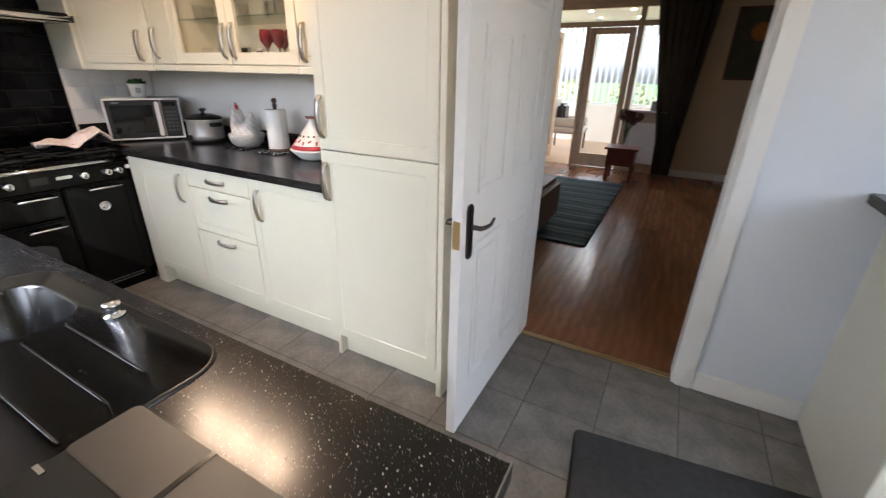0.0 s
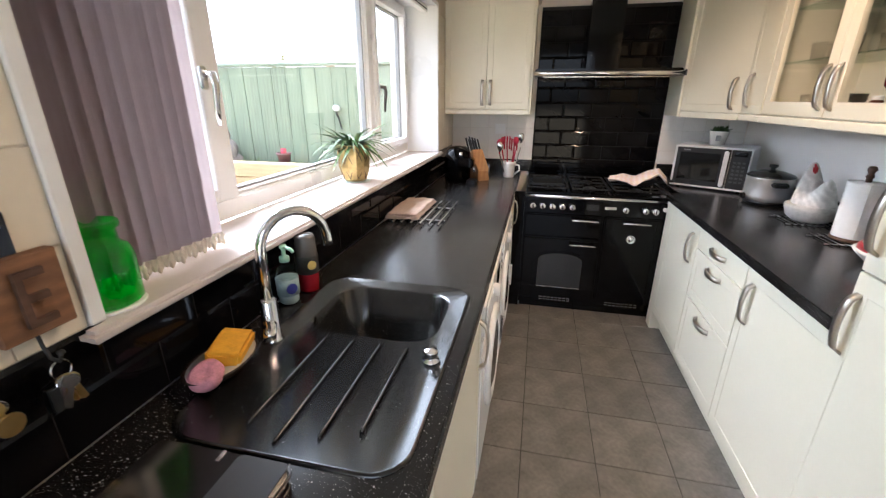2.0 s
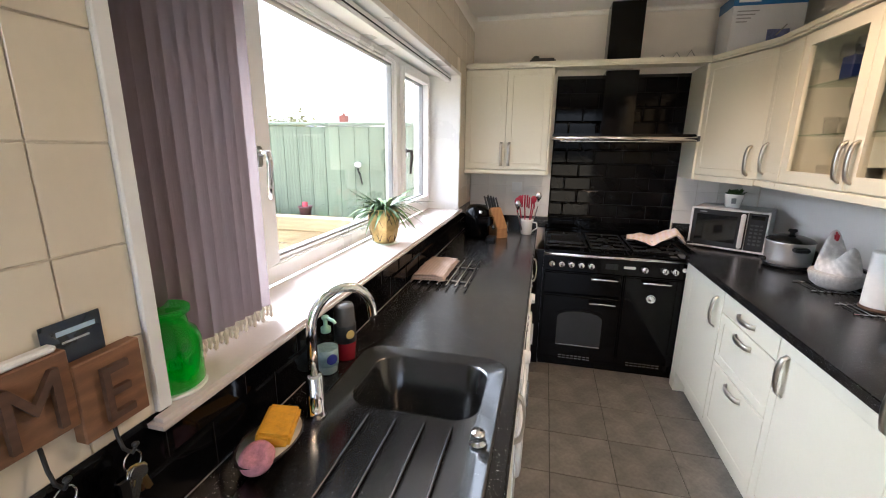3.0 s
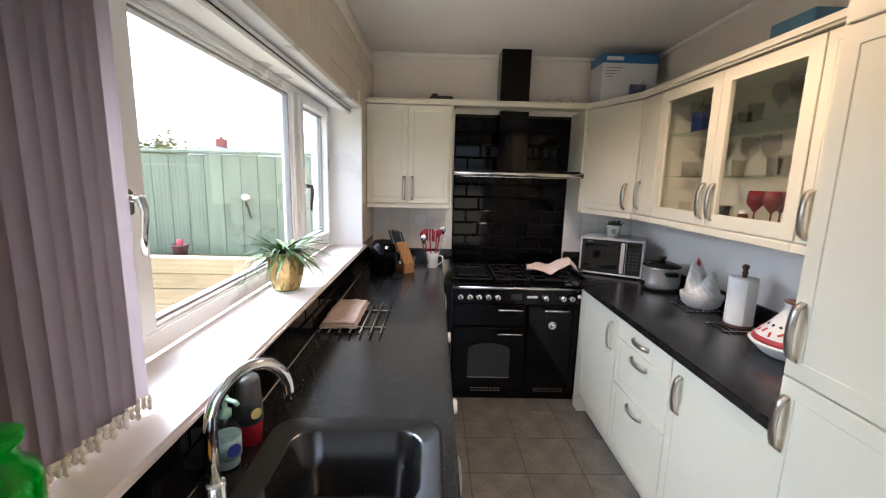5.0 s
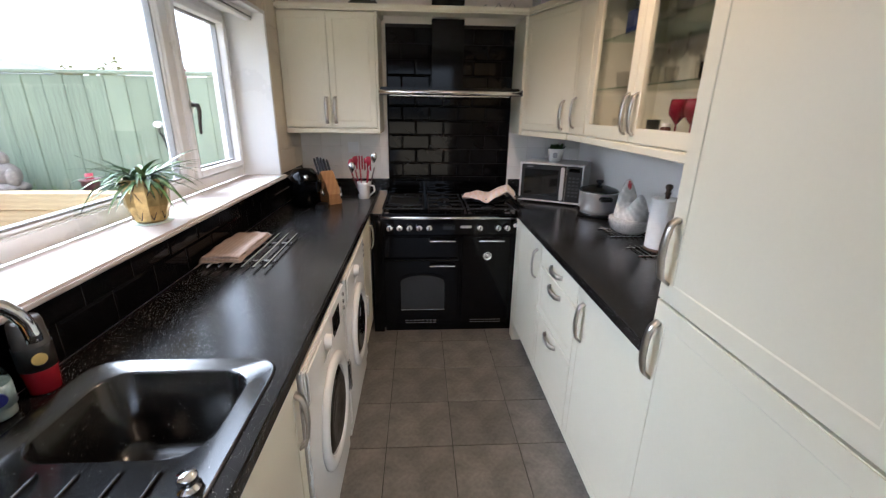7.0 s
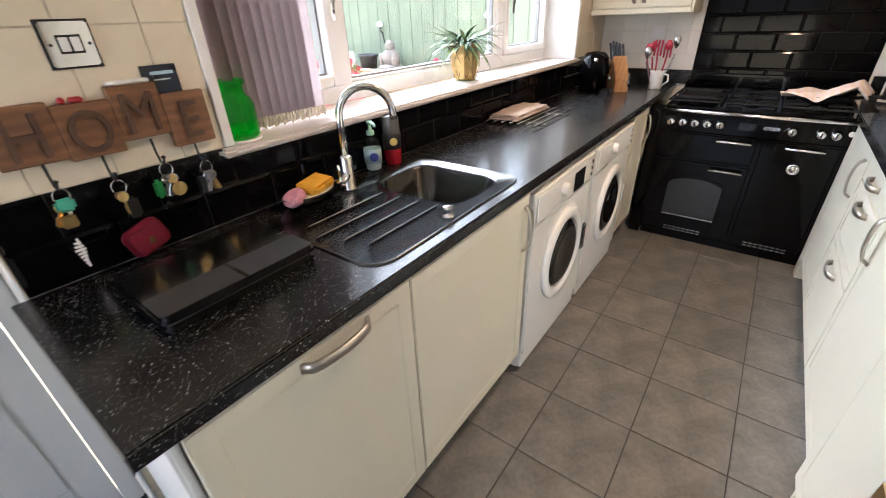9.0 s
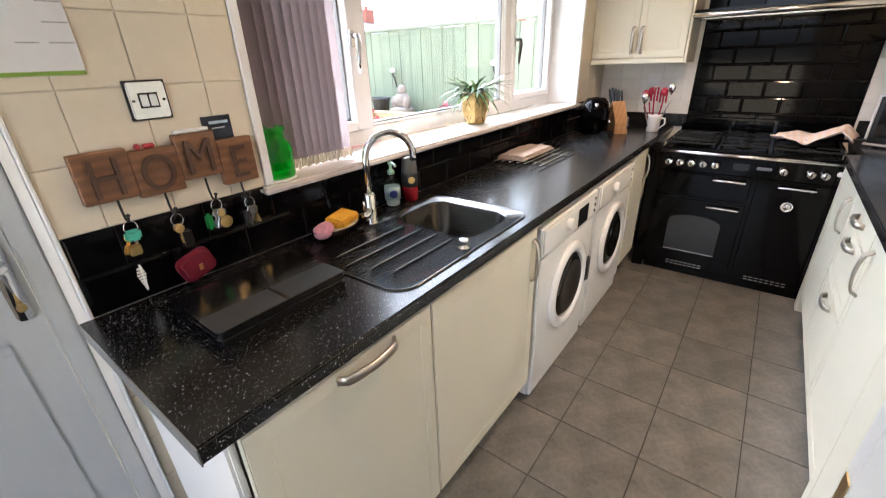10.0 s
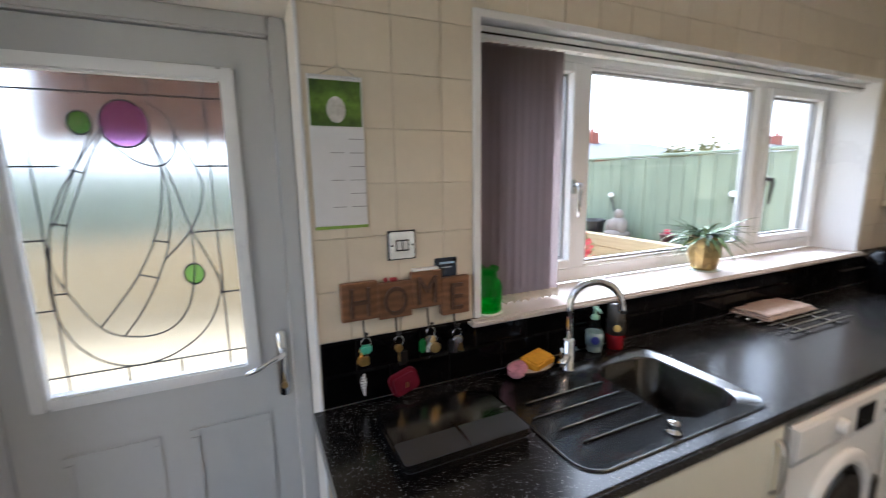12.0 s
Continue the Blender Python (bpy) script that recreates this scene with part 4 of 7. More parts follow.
part("lid", b, FEATHER, hen, "glossy white hen-shaped lid", True)
RED = mat("red_glaze", (0.42, 0.03, 0.04), 0.35, var=0.25, scale=30)
part("comb", join(box(-2.352, -2.3, 2.17, 2.19, 1.13, 1.172, 0.006, 2), join(box(-2.335, -2.312, 2.175, 2.185, 1.165, 1.18, 0.004), box(-2.36, -2.345, 2.174, 2.186, 1.1, 1.13, 0.004))), RED, hen, "red comb")


def trivet(x, y, n, length, label):
    """A wire stand of straight bars on two cross rails."""
    t_ = thing("wire_trivet", label, "trivet", (x, y, 0.91))
    for k in range(n):
        yy = y + (k - (n - 1) / 2) * 0.028
        part("bar", tube([(x - length / 2, yy, 0.916), (x + length / 2, yy, 0.916)], 0.0035, 8), CHROME, t_)
    for s in (-1, 1):
        part("rail", tube([(x + s * length * 0.38, y - n * 0.016, 0.9135), (x + s * length * 0.38, y + n * 0.016, 0.9135)], 0.003, 8), CHROME, t_)


trivet(-2.25, 2.16, 7, 0.2, "chrome wire trivet under the egg crock")
trivet(-1.935, 2.14, 6, 0.16, "chrome wire trivet under the kitchen roll")
WOODD = banded(mat("dark_turned_wood", (0.09, 0.045, 0.025), 0.4, var=0.3, scale=20), "Z", 20, (0.05, 0.025, 0.015), 0.5, 3)
PAPER = mat("white_kitchen_paper", (0.8, 0.79, 0.77), 0.85, var=0.04, scale=30, fine=160, bump=0.25)
kr = thing("kitchen_roll", "white kitchen roll on a dark turned wooden holder", "kitchen roll", (-1.945, 2.17, 0.91))
part("holder", lathe([(0.065, 0), (0.065, 0.012), (0.012, 0.016), (0.01, 0.255), (0.014, 0.262), (0.009, 0.275), (0.016, 0.29), (0.012, 0.302), (0, 0.305)], (-1.945, 2.17, 0.92), 24), WOODD, kr, "", True)
part("paper_roll", lathe([(0.022, 0.014), (0.06, 0.014), (0.061, 0.018), (0.061, 0.236), (0.06, 0.24), (0.022, 0.24)], (-1.945, 2.17, 0.92), 36), PAPER, kr, "", True)
part("loose_edge", tube([(-1.945 + 0.0618, 2.15, 0.936), (-1.945 + 0.0618, 2.15, 1.158)], 0, flat=(0.0012, 0.012), ref=(1, 0, 0)), PAPER, kr)
tg = thing("tagine", "white ceramic tagine painted with red and black patterns", "tagine", (-1.61, 2.135, 0.91))
part("dish", lathe([(0.075, 0), (0.09, 0.008), (0.135, 0.05), (0.14, 0.058), (0.13, 0.06)], (-1.61, 2.135, 0.9105), 36), TERRA, tg, "shallow white dish", True)
lid = part("lid", lathe([(0.128, 0.061), (0.125, 0.075), (0.085, 0.12), (0.045, 0.175), (0.03, 0.205), (0.036, 0.222), (0.04, 0.232), (0.03, 0.234), (0.02, 0.225)], (-1.61, 2.135, 0.9105), 36), TERRA, tg, "conical white lid", True)
part("band", lathe([(0.1285, 0.062), (0.1265, 0.0755), (0.118, 0.083), (0.1175, 0.082)], (-1.61, 2.135, 0.9105), 36), RED, lid, "red painted band", True)
part("rim", lathe([(0.0362, 0.222), (0.041, 0.232), (0.0405, 0.233)], (-1.61, 2.135, 0.9105), 24), mat("rust_glaze", (0.35, 0.14, 0.07), 0.4), lid, "rust-coloured rim", True)
for k in range(18):
    a = 2 * math.pi * k / 18
    r, z = (0.098, 1.017) if k % 2 else (0.106, 1.008)
    m = Matrix.Translation((-1.61 + r * math.cos(a), 2.135 + r * math.sin(a), z)) @ Matrix.Rotation(a, 4, "Z") @ Matrix.Rotation(radians(-42), 4, "Y") @ Matrix.Rotation(radians(45 + 30 * (k % 3)), 4, "X")
    b = box(-0.002, 0.0025, -0.012, 0.012, -0.005, 0.005, 0.002)
    b.transform(m)
    part("painted_leaf", b, RED, lid)
for k in range(16):
    a = 2 * math.pi * k / 16
    m = Matrix.Translation((-1.61 + 0.078 * math.cos(a), 2.135 + 0.078 * math.sin(a), 1.041)) @ Matrix.Rotation(a, 4, "Z") @ Matrix.Rotation(radians(-38), 4, "Y") @ Matrix.Rotation(radians(45), 4, "X")
    b = box(-0.002, 0.002, -0.005, 0.005, -0.005, 0.005)
    b.transform(m)
    part("painted_diamond", b, PLASTICB, lid)

# sink and tap
SINKM = speckled("black_composite_sink", (0.004, 0.0039, 0.0038), (0.2, 0.195, 0.185), 220, 0.022, 0.2)
SINKM.node_tree.nodes["Principled BSDF"].inputs["Specular IOR Level"].default_value = 0.8
sk = thing("sink", "black composite sink with one bowl and grooved drainer", "sink", (-0.8, 0.46, 0.91))


def ring(b, loop, z):
    return [b.verts.new((x, y, z)) for x, y in loop]


def skin(b, lo, hi):
    for k in range(len(lo)):
        b.faces.new((lo[k], lo[(k + 1) % len(lo)], hi[(k + 1) % len(hi)], hi[k]))


ox0, ox1, oy0, oy1 = -1.125, -0.415, 0.25, 0.712
b = bmesh.new()
loops = [(rounded(ox0, ox1, oy0, oy1, 0.07), 0.9104), (rounded(ox0 + 0.002, ox1 - 0.002, oy0 + 0.002, oy1 - 0.002, 0.069), 0.9148), (rounded(ox0 + 0.006, ox1 - 0.006, oy0 + 0.006, oy1 - 0.006, 0.065), 0.9152), (rounded(ox0 + 0.01, ox1 - 0.01, oy0 + 0.01, oy1 - 0.01, 0.061), 0.9125), (rounded(SX0 - 0.004, SX1 + 0.004, SY0 - 0.004, SY1 + 0.004, 0.075), 0.9125), (rounded(SX0 + 0.004, SX1 - 0.004, SY0 + 0.004, SY1 - 0.004, 0.07), 0.906), (rounded(SX0 + 0.018, SX1 - 0.018, SY0 + 0.018, SY1 - 0.018, 0.06), 0.74), (rounded(SX0 + 0.045, SX1 - 0.045, SY0 + 0.045, SY1 - 0.045, 0.05), 0.705)]
rings = [ring(b, l, z) for l, z in loops]
for lo, hi in zip(rings, rings[1:]):
    skin(b, lo, hi)
b.faces.new(rings[-1])
part("basin", b, SINKM, sk, "", True)
part("waste", lathe([(0.042, 0), (0.042, 0.003), (0.03, 0.002), (0, 0.001)], (-0.94, 0.485, 0.7055), 24), CHROME, sk, "chrome waste", True)
for y, x1 in ((0.4, -0.473), (0.471, -0.446), (0.541, -0.473), (0.608, -0.5)):
    part("groove", tube([(-0.772, y, 0.9128), (-0.762, y, 0.9145), (x1 - 0.012, y, 0.9145), (x1, y, 0.9128)], 0.0035, 8), SINKM, sk, "", True)
part("plug_control", lathe([(0.02, 0), (0.02, 0.004), (0.012, 0.006), (0.012, 0.018), (0.017, 0.022), (0.015, 0.03), (0, 0.031)], (-0.735, 0.675, 0.9126), 20), CHROME, sk, "chrome waste control knob", True)
tp = thing("kitchen_tap", "chrome swan-neck mixer tap with side lever", "tap", (-0.735, 0.278, 0.9125))
tx, ty = -0.735, 0.278
part("body", lathe([(0.026, 0), (0.026, 0.006), (0.021, 0.01), (0.021, 0.105), (0.016, 0.112), (0, 0.113)], (tx, ty, 0.9126), 24), CHROME, tp, "", True)
dv = Vector((-0.82, 0.58, 0)).normalized()
pts = [(tx, ty, 1.02), (tx, ty, 1.135)] + [tuple(Vector((tx, ty, 1.135)) + dv * (0.083 - 0.083 * math.cos(radians(a))) + Vector((0, 0, 0.088 * math.sin(radians(a))))) for a in range(15, 181, 15)]
pts.append(tuple(Vector(pts[-1]) + Vector((0, 0, -0.015))))
part("spout", tube(pts, 0.012, 14), CHROME, tp, "curved chrome spout", True)
ax = Vector((0.55, 0.35, 0)).normalized()
c0 = Vector((tx, ty, 0.962))
part("lever", join(cyl(c0 - ax * 0.07, c0 + ax * 0.075, 0.014, seg=18, bev=0.003), tube([c0 + ax * 0.066, c0 + ax * 0.07 + Vector((0, 0, 0.03)), c0 + ax * 0.078 + Vector((0, 0, 0.055))], [0.005, 0.005, 0.004], 8)), CHROME, tp, "chrome cross body with pin lever", True)

# things on the long worktop and the sill
SOAP = thin_glass("clear_soap_plastic", (0.85, 0.92, 0.95))
sb = thing("soap_bottle", "clear pump bottle of hand soap with blue label", "soap bottle", (-0.925, 0.2, 0.91))
part("bottle", lathe([(0.024, 0), (0.03, 0.006), (0.031, 0.085), (0.024, 0.11), (0.012, 0.122), (0.012, 0.13)], (-0.925, 0.205, 0.9105), 24), SOAP, sb, "", True)
part("liquid", lathe([(0.022, 0.003), (0.027, 0.008), (0.028, 0.05), (0, 0.051)], (-0.925, 0.205, 0.9105), 20), mat("pale_soap", (0.6, 0.66, 0.62), 0.3), sb, "pale soap", True)
part("label", lathe([(0.0314, 0.03), (0.0316, 0.08), (0.0315, 0.08)], (-0.925, 0.205, 0.9105), 24), mat("pale_teal_label", (0.3, 0.42, 0.44), 0.35, var=0.4, scale=40), sb, "pale teal label", True)
part("emblem", lathe([(0.016, 0), (0.015, 0.002), (0, 0.003)], (-0.905, 0.231, 0.965), 20, Matrix.Rotation(radians(53), 4, "Z") @ Matrix.Rotation(radians(90), 4, "Y")), mat("royal_blue_print", (0.03, 0.04, 0.25), 0.4), sb, "blue oval emblem")
pm = part("pump", lathe([(0.014, 0.128), (0.014, 0.142), (0.006, 0.145), (0.006, 0.165), (0.01, 0.168), (0.01, 0.176), (0, 0.177)], (-0.925, 0.205, 0.9105), 16), mat("mint_plastic", (0.35, 0.6, 0.45), 0.4), sb, "mint green pump", True)
part("nozzle", tube([(-0.925, 0.205, 1.082), (-0.915, 0.235, 1.08), (-0.913, 0.242, 1.073)], 0.005, 8), mat("mint_nozzle", (0.4, 0.62, 0.48), 0.4), pm, "", True)
rb = thing("washing_up_bottle", "upright squeezy bottle half full of red liquid", "washing-up bottle", (-1.02, 0.215, 0.91))
part("lower_bottle", lathe([(0.026, 0), (0.031, 0.004), (0.033, 0.06), (0.032, 0.075)], (-1.02, 0.215, 0.9105), 24), mat("red_liquid", (0.3, 0.012, 0.02), 0.2), rb, "red liquid", True)
part("upper_bottle", lathe([(0.032, 0.0755), (0.033, 0.12), (0.03, 0.17), (0.026, 0.178), (0, 0.179)], (-1.02, 0.215, 0.9105), 24), mat("smoky_plastic", (0.09, 0.085, 0.08), 0.2), rb, "smoky clear upper part", True)
part("label", lathe([(0.0336, 0.06), (0.0342, 0.115), (0.034, 0.116)], (-1.02, 0.215, 0.9105), 24), mat("dark_label", (0.03, 0.03, 0.03), 0.4, var=0.6, scale=60), rb, "dark label with gold oval", True)
part("emblem", lathe([(0.014, 0), (0.013, 0.002), (0, 0.003)], (-0.999, 0.243, 1.0), 20, Matrix.Rotation(radians(53), 4, "Z") @ Matrix.Rotation(radians(90), 4, "Y")), mat("gold_print", (0.6, 0.45, 0.15), 0.4), rb, "gold oval emblem")

dish = thing("soap_dish", "oval dark dish holding sponge and scrubber beside the tap", "dish", (-0.6, 0.245, 0.91))
DM = mat("dark_dish_glaze", (0.03, 0.022, 0.02), 0.25)
b = lathe([(0.03, 0), (0.05, 0.006), (0.078, 0.03), (0.082, 0.036), (0.074, 0.034), (0.045, 0.012), (0, 0.01)], (0, 0, 0), 32)
b.transform(Matrix.Translation((-0.6, 0.25, 0.9105)) @ Matrix.Diagonal((1.15, 0.72, 1, 1)))
part("bowl", b, DM, dish, "", True)
b = lathe([(0.073, 0.0345), (0.046, 0.0135), (0, 0.0115), (0, 0.0112), (0.046, 0.0132), (0.0738, 0.0343)], (0, 0, 0), 32)
b.transform(Matrix.Translation((-0.6, 0.25, 0.9105)) @ Matrix.Diagonal((1.15, 0.72, 1, 1)))
part("lining", b, mat("cream_glaze", (0.6, 0.5, 0.38), 0.3), dish, "cream glazed inside", True)
b = box(-0.055, 0.055, -0.035, 0.035, 0, 0.035, 0.006, 2)
b.transform(Matrix.Translation((-0.625, 0.25, 0.939)) @ Matrix.Rotation(radians(20), 4, "Z") @ Matrix.Rotation(radians(-10), 4, "X"))
solid("sponge", b, mat("yellow_sponge", (0.72, 0.36, 0.015), 0.9, var=0.15, scale=60, fine=250, bump=0.8), "yellow rectangular washing-up sponge in the dish", "sponge")
b = lathe([(0.03, 0), (0.035, 0.01), (0.033, 0.022), (0.02, 0.028), (0.008, 0.02), (0, 0.02)], (0, 0, 0), 20)
b.transform(Matrix.Translation((-0.545, 0.262, 0.935)) @ Matrix.Rotation(radians(25), 4, "Y"))
smooth(solid("scrubber", b, mat("pink_scourer", (0.62, 0.27, 0.32), 0.8, var=0.3, scale=80, fine=300, bump=0.8), "round pink scouring pad in the dish", "scrubber"))

fold = thing("folder", "closed black glossy zip folder lying on the worktop", "folder", (-0.217, 0.432, 0.91))
FM = mat("black_glossy_vinyl", (0.005, 0.005, 0.0055), 0.14, var=0.3, scale=15, fine=60, bump=0.03, rvar=0.12, spec=1.0)
M = Matrix.Translation((-0.217, 0.432, 0))
part("lower_cover", prism(rounded(-0.166, 0.166, -0.119, 0.119, 0.018), 0.9105, 0.929, 0.006, M), FM, fold)
part("upper_cover", prism(rounded(-0.168, 0.168, -0.122, 0.122, 0.018), 0.9325, 0.95, 0.006, M), FM, fold)
part("zip", prism(rounded(-0.163, 0.163, -0.116, 0.116, 0.016), 0.9292, 0.9323, 0, M), GASKET, fold, "black zip edge")
# Outer pocket; its paler base carries the window's reflection.
part("flap", prism(rounded(-0.164, 0.164, 0.03, 0.116, 0.01), 0.9502, 0.9525, 0.001, M), mat("black_satin_vinyl", (0.022, 0.022, 0.024), 0.42, var=0.2, bump=0.05, spec=0.9), fold, "satin outer pocket, paler for the window's reflection")
part("seam", join(prism(rounded(-0.004, 0.004, -0.12, 0.008, 0.003), 0.9502, 0.9512, 0, M), prism(rounded(-0.004, 0.004, 0.012, 0.12, 0.003), 0.9527, 0.9534, 0, M)), FM, fold)
part("tag", prism([(-0.165, 0.0), (-0.145, 0.0), (-0.145, 0.006), (-0.165, 0.006)], 0.9502, 0.9512, 0, M), STEEL, fold, "small metal tag")

rk = thing("cooling_rack", "chrome bar pan stand on the worktop", "pan stand", (-2.02, 0.34, 0.91))
for k in range(7):
    y = 0.19 + 0.044 * k
    part("bar", tube([(-2.2, y, 0.925), (-1.735, y, 0.925)], 0.005, 8), CHROME, rk)
for x in (-2.08, -1.84):
    part("rail", tube([(x, 0.18, 0.9155), (x, 0.465, 0.9155)], 0.005, 8), CHROME, rk)
TOWEL = banded(mat("beige_towel", (0.42, 0.33, 0.28), 0.95, var=0.15, scale=40, fine=250, bump=0.6), "Y", 20, (0.34, 0.26, 0.22), 0.5, 1)
tw = thing("folded_towel", "folded beige towel resting on the pan stand", "towel", (-1.98, 0.29, 0.93))
for k in range(3):
    b = bmesh.new()
    bmesh.ops.create_grid(b, x_segments=24, y_segments=12, size=0.5)
    for v in b.verts:
        x, y = v.co.x, v.co.y
        edge = max(abs(x), abs(y)) > 0.46
        wave = 0.006 * noise.noise((x * 4, y * 4, k * 3.1)) + 0.0025 * noise.noise((x * 14, y * 14, k))
        v.co = (-1.972 + x * (0.375 - 0.012 * k) + 0.01 * noise.noise((y * 5, k, 2.0)), 0.262 + y * (0.165 - 0.008 * k) + 0.008 * noise.noise((x * 5, k, 7.0)), 0.9345 + 0.0095 * k + max(wave, -0.003) - (0.003 if edge and k else 0))
    bmesh.ops.solidify(b, geom=b.faces[:], thickness=0.0065)
    part("fold", b, TOWEL, tw, "", True)

cm = thing("coffee_machine", "rounded glossy black pod coffee machine with chrome lever", "coffee machine", (-2.92060, 0.34, 0.91))
part("body", lathe([(0.075, 0), (0.092, 0.01), (0.096, 0.14), (0.088, 0.205), (0.06, 0.24), (0, 0.248)], (-2.92080, 0.32, 0.9105), 32), ENAMEL, cm, "", True)
part("head", prism(rounded(-2.920, -2.800, 0.32, 0.45, 0.03), 1.02, 1.085, 0.012), ENAMEL, cm)
part("drip_tray", prism(rounded(-2.910, -2.810, 0.4, 0.47, 0.02), 0.9106, 0.935, 0.004), PLASTICB, cm)
part("lever", cyl((-2.82, 0.36, 1.09), (-2.82, 0.36, 1.125), 0.012, seg=16, bev=0.003), CHROME, cm, "chrome button", True)
part("spout", tube([(-2.850, 0.44, 1.02), (-2.850, 0.455, 0.99)], 0.01, 10), CHROME, cm, "", True)

BLOCK = banded(mat("honey_beech", (0.42, 0.22, 0.09), 0.45, var=0.2, scale=10, stretch=(1, 1, 6)), "Y", 12, (0.3, 0.15, 0.06), 0.5, 3)
kb = thing("knife_block", "slanted beech knife block with black-handled knives", "knife block", (-3.08, 0.47, 0.91))
M = Matrix.Translation((-3.03, 0.455, 0.9105)) @ Matrix.Rotation(radians(35), 4, "Z")
b = bmesh.new()
b = prism([(-0.06, 0), (0.09, 0), (0.09, 0.07), (-0.03, 0.21), (-0.1, 0.155)], -0.045, 0.045, 0.004, M @ Matrix(((1, 0, 0, 0), (0, 0, 1, 0), (0, 1, 0, 0), (0, 0, 0, 1))))
part("block", b, BLOCK, kb)
dk = Vector((-0.55, 0, 0.83)).normalized()
for i in range(2):
    for j in range(4):
        p0 = Vector((-0.085 + 0.045 * i, -0.03 + 0.02 * j, 0.166 + 0.035 * i))
        ln = 0.135 - 0.025 * i - 0.008 * j
        k = part("knife", tube([M @ p0, M @ (p0 + dk * ln * 0.5), M @ (p0 + dk * ln)], 0, flat=(0.022, 0.012), ref=(1, 0, 0.3)), PLASTICB, kb, "black riveted knife handle")
        part("bolster", tube([M @ (p0 - dk * 0.004), M @ (p0 + dk * 0.008)], 0.0095, 8), STEEL, k)
sz = thing("scissors", "steel-looped kitchen scissors hanging from the knife block", "scissors", (-3.0, 0.53, 0.95))
part("loop", tube([(-2.975 + 0.012 * math.cos(a / 10 * 6.283), 0.54, 0.985 + 0.04 * math.sin(a / 10 * 6.283)) for a in range(11)], 0.004, 8), STEEL, sz, "", True)
part("blade", tube([(-2.985, 0.535, 0.95), (-3.0, 0.53, 0.912)], 0.005, 8), STEEL, sz)

ut = thing("utensil_jug", "white china jug with spotted rim on the worktop", "jug", (-3.16, 0.67, 0.91))
part("body", lathe([(0.038, 0), (0.042, 0.006), (0.043, 0.1), (0.05, 0.118), (0.046, 0.118), (0.038, 0.1), (0.036, 0.01), (0, 0.01)], (-3.16, 0.67, 0.9105), 28), TERRA, ut, "", True)
part("handle", tube([(-3.14, 0.708, 1.01), (-3.125, 0.745, 1.005), (-3.12, 0.75, 0.97), (-3.14, 0.712, 0.935)], 0.006, 8), TERRA, ut, "", True)
REDP = mat("red_silicone", (0.33, 0.008, 0.03), 0.4, var=0.1)
for k, (dx, dy, h, kind_) in enumerate(((-0.02, -0.022, 0.26, 0), (0.0, -0.008, 0.3, 1), (0.012, 0.015, 0.27, 0), (-0.01, 0.027, 0.29, 2), (0.02, -0.025, 0.23, 2), (-0.018, 0.01, 0.28, 1), (0.006, -0.028, 0.25, 0))):
    x, y = -3.16 + dx, 0.67 + dy
    x2, y2 = -3.16 + dx * 2.6, 0.67 + dy * 2.8
    t_ = thing("utensil", ("red silicone spoon" if kind_ == 0 else "red slotted turner" if kind_ == 1 else "steel whisk with red handle") + " standing in the white jug", "utensil", (x, y, 0.93), "utensils in the jug")
    part("stem", tube([(x, y, 0.922), (x2, y2, 0.91 + h * 0.75)], 0.005, 8), REDP if kind_ < 2 else STEEL, t_)
    if kind_ == 0:
        bb = lathe([(0.003, -0.035), (0.02, -0.01), (0.022, 0.008), (0.012, 0.028), (0, 0.032)], (0, 0, 0), 16)
        bb.transform(Matrix.Translation((x2, y2, 0.91 + h)) @ Matrix.Diagonal((0.45, 1, 1, 1)))
        part("bowl", bb, REDP, t_, "", True)
    elif kind_ == 1:
        for q in range(3):
            part("tine", box(x2 - 0.003, x2 + 0.003, y2 - 0.026 + 0.019 * q, y2 - 0.014 + 0.019 * q, 0.9 + h * 0.72, 0.91 + h, 0.002), REDP, t_)
    else:
        bb = lathe([(0.004, -0.04), (0.02, -0.01), (0.024, 0.01), (0.012, 0.03), (0, 0.034)], (0, 0, 0), 16)
        bb.transform(Matrix.Translation((x2, y2, 0.91 + h)) @ Matrix.Diagonal((0.5, 1, 1, 1)))
        part("bowl", bb, STEEL, t_, "steel bowl", True)

pan = thing("frying_pan", "black frying pan standing on the gas hob", "frying pan", (-3.1, 1.55, 0.907))
part("pan_body", lathe([(0.1, 0), (0.115, 0.006), (0.13, 0.035), (0.127, 0.036), (0.112, 0.01), (0, 0.008)], (-3.1, 1.56, 0.9075), 32), IRON, pan, "", True)
part("handle", tube([(-3.02, 1.66, 0.94), (-2.98, 1.72, 0.955), (-2.95, 1.765, 0.965)], 0.009, 8), PLASTICB, pan)
CLOTH = mat("pink_yellow_tea_towel", (0.8, 0.72, 0.69), 0.9, var=0.1, scale=30, fine=250, bump=0.4)
CLOTH = banded(banded(CLOTH, "Y", 9, (0.76, 0.56, 0.3), 0.45, 0.6), "X", 7, (0.75, 0.5, 0.56), 0.35, 0.5)
b = bmesh.new()
bmesh.ops.create_grid(b, x_segments=26, y_segments=26, size=0.5)
for v in b.verts:
    x, y = v.co.x, v.co.y
    z = 0.948 + 0.018 * noise.noise((x * 5, y * 5, 1.7)) + 0.2 * max(0, y + 0.02) - 0.55 * max(0, y - 0.34) + 0.012 * math.sin(9 * x + 5 * y)
    v.co = (-3.06 + x * 0.24 + y * 0.05, 1.56 + y * 0.36 - x * 0.05, max(z, 0.915))
bmesh.ops.solidify(b, geom=b.faces[:], thickness=0.006)
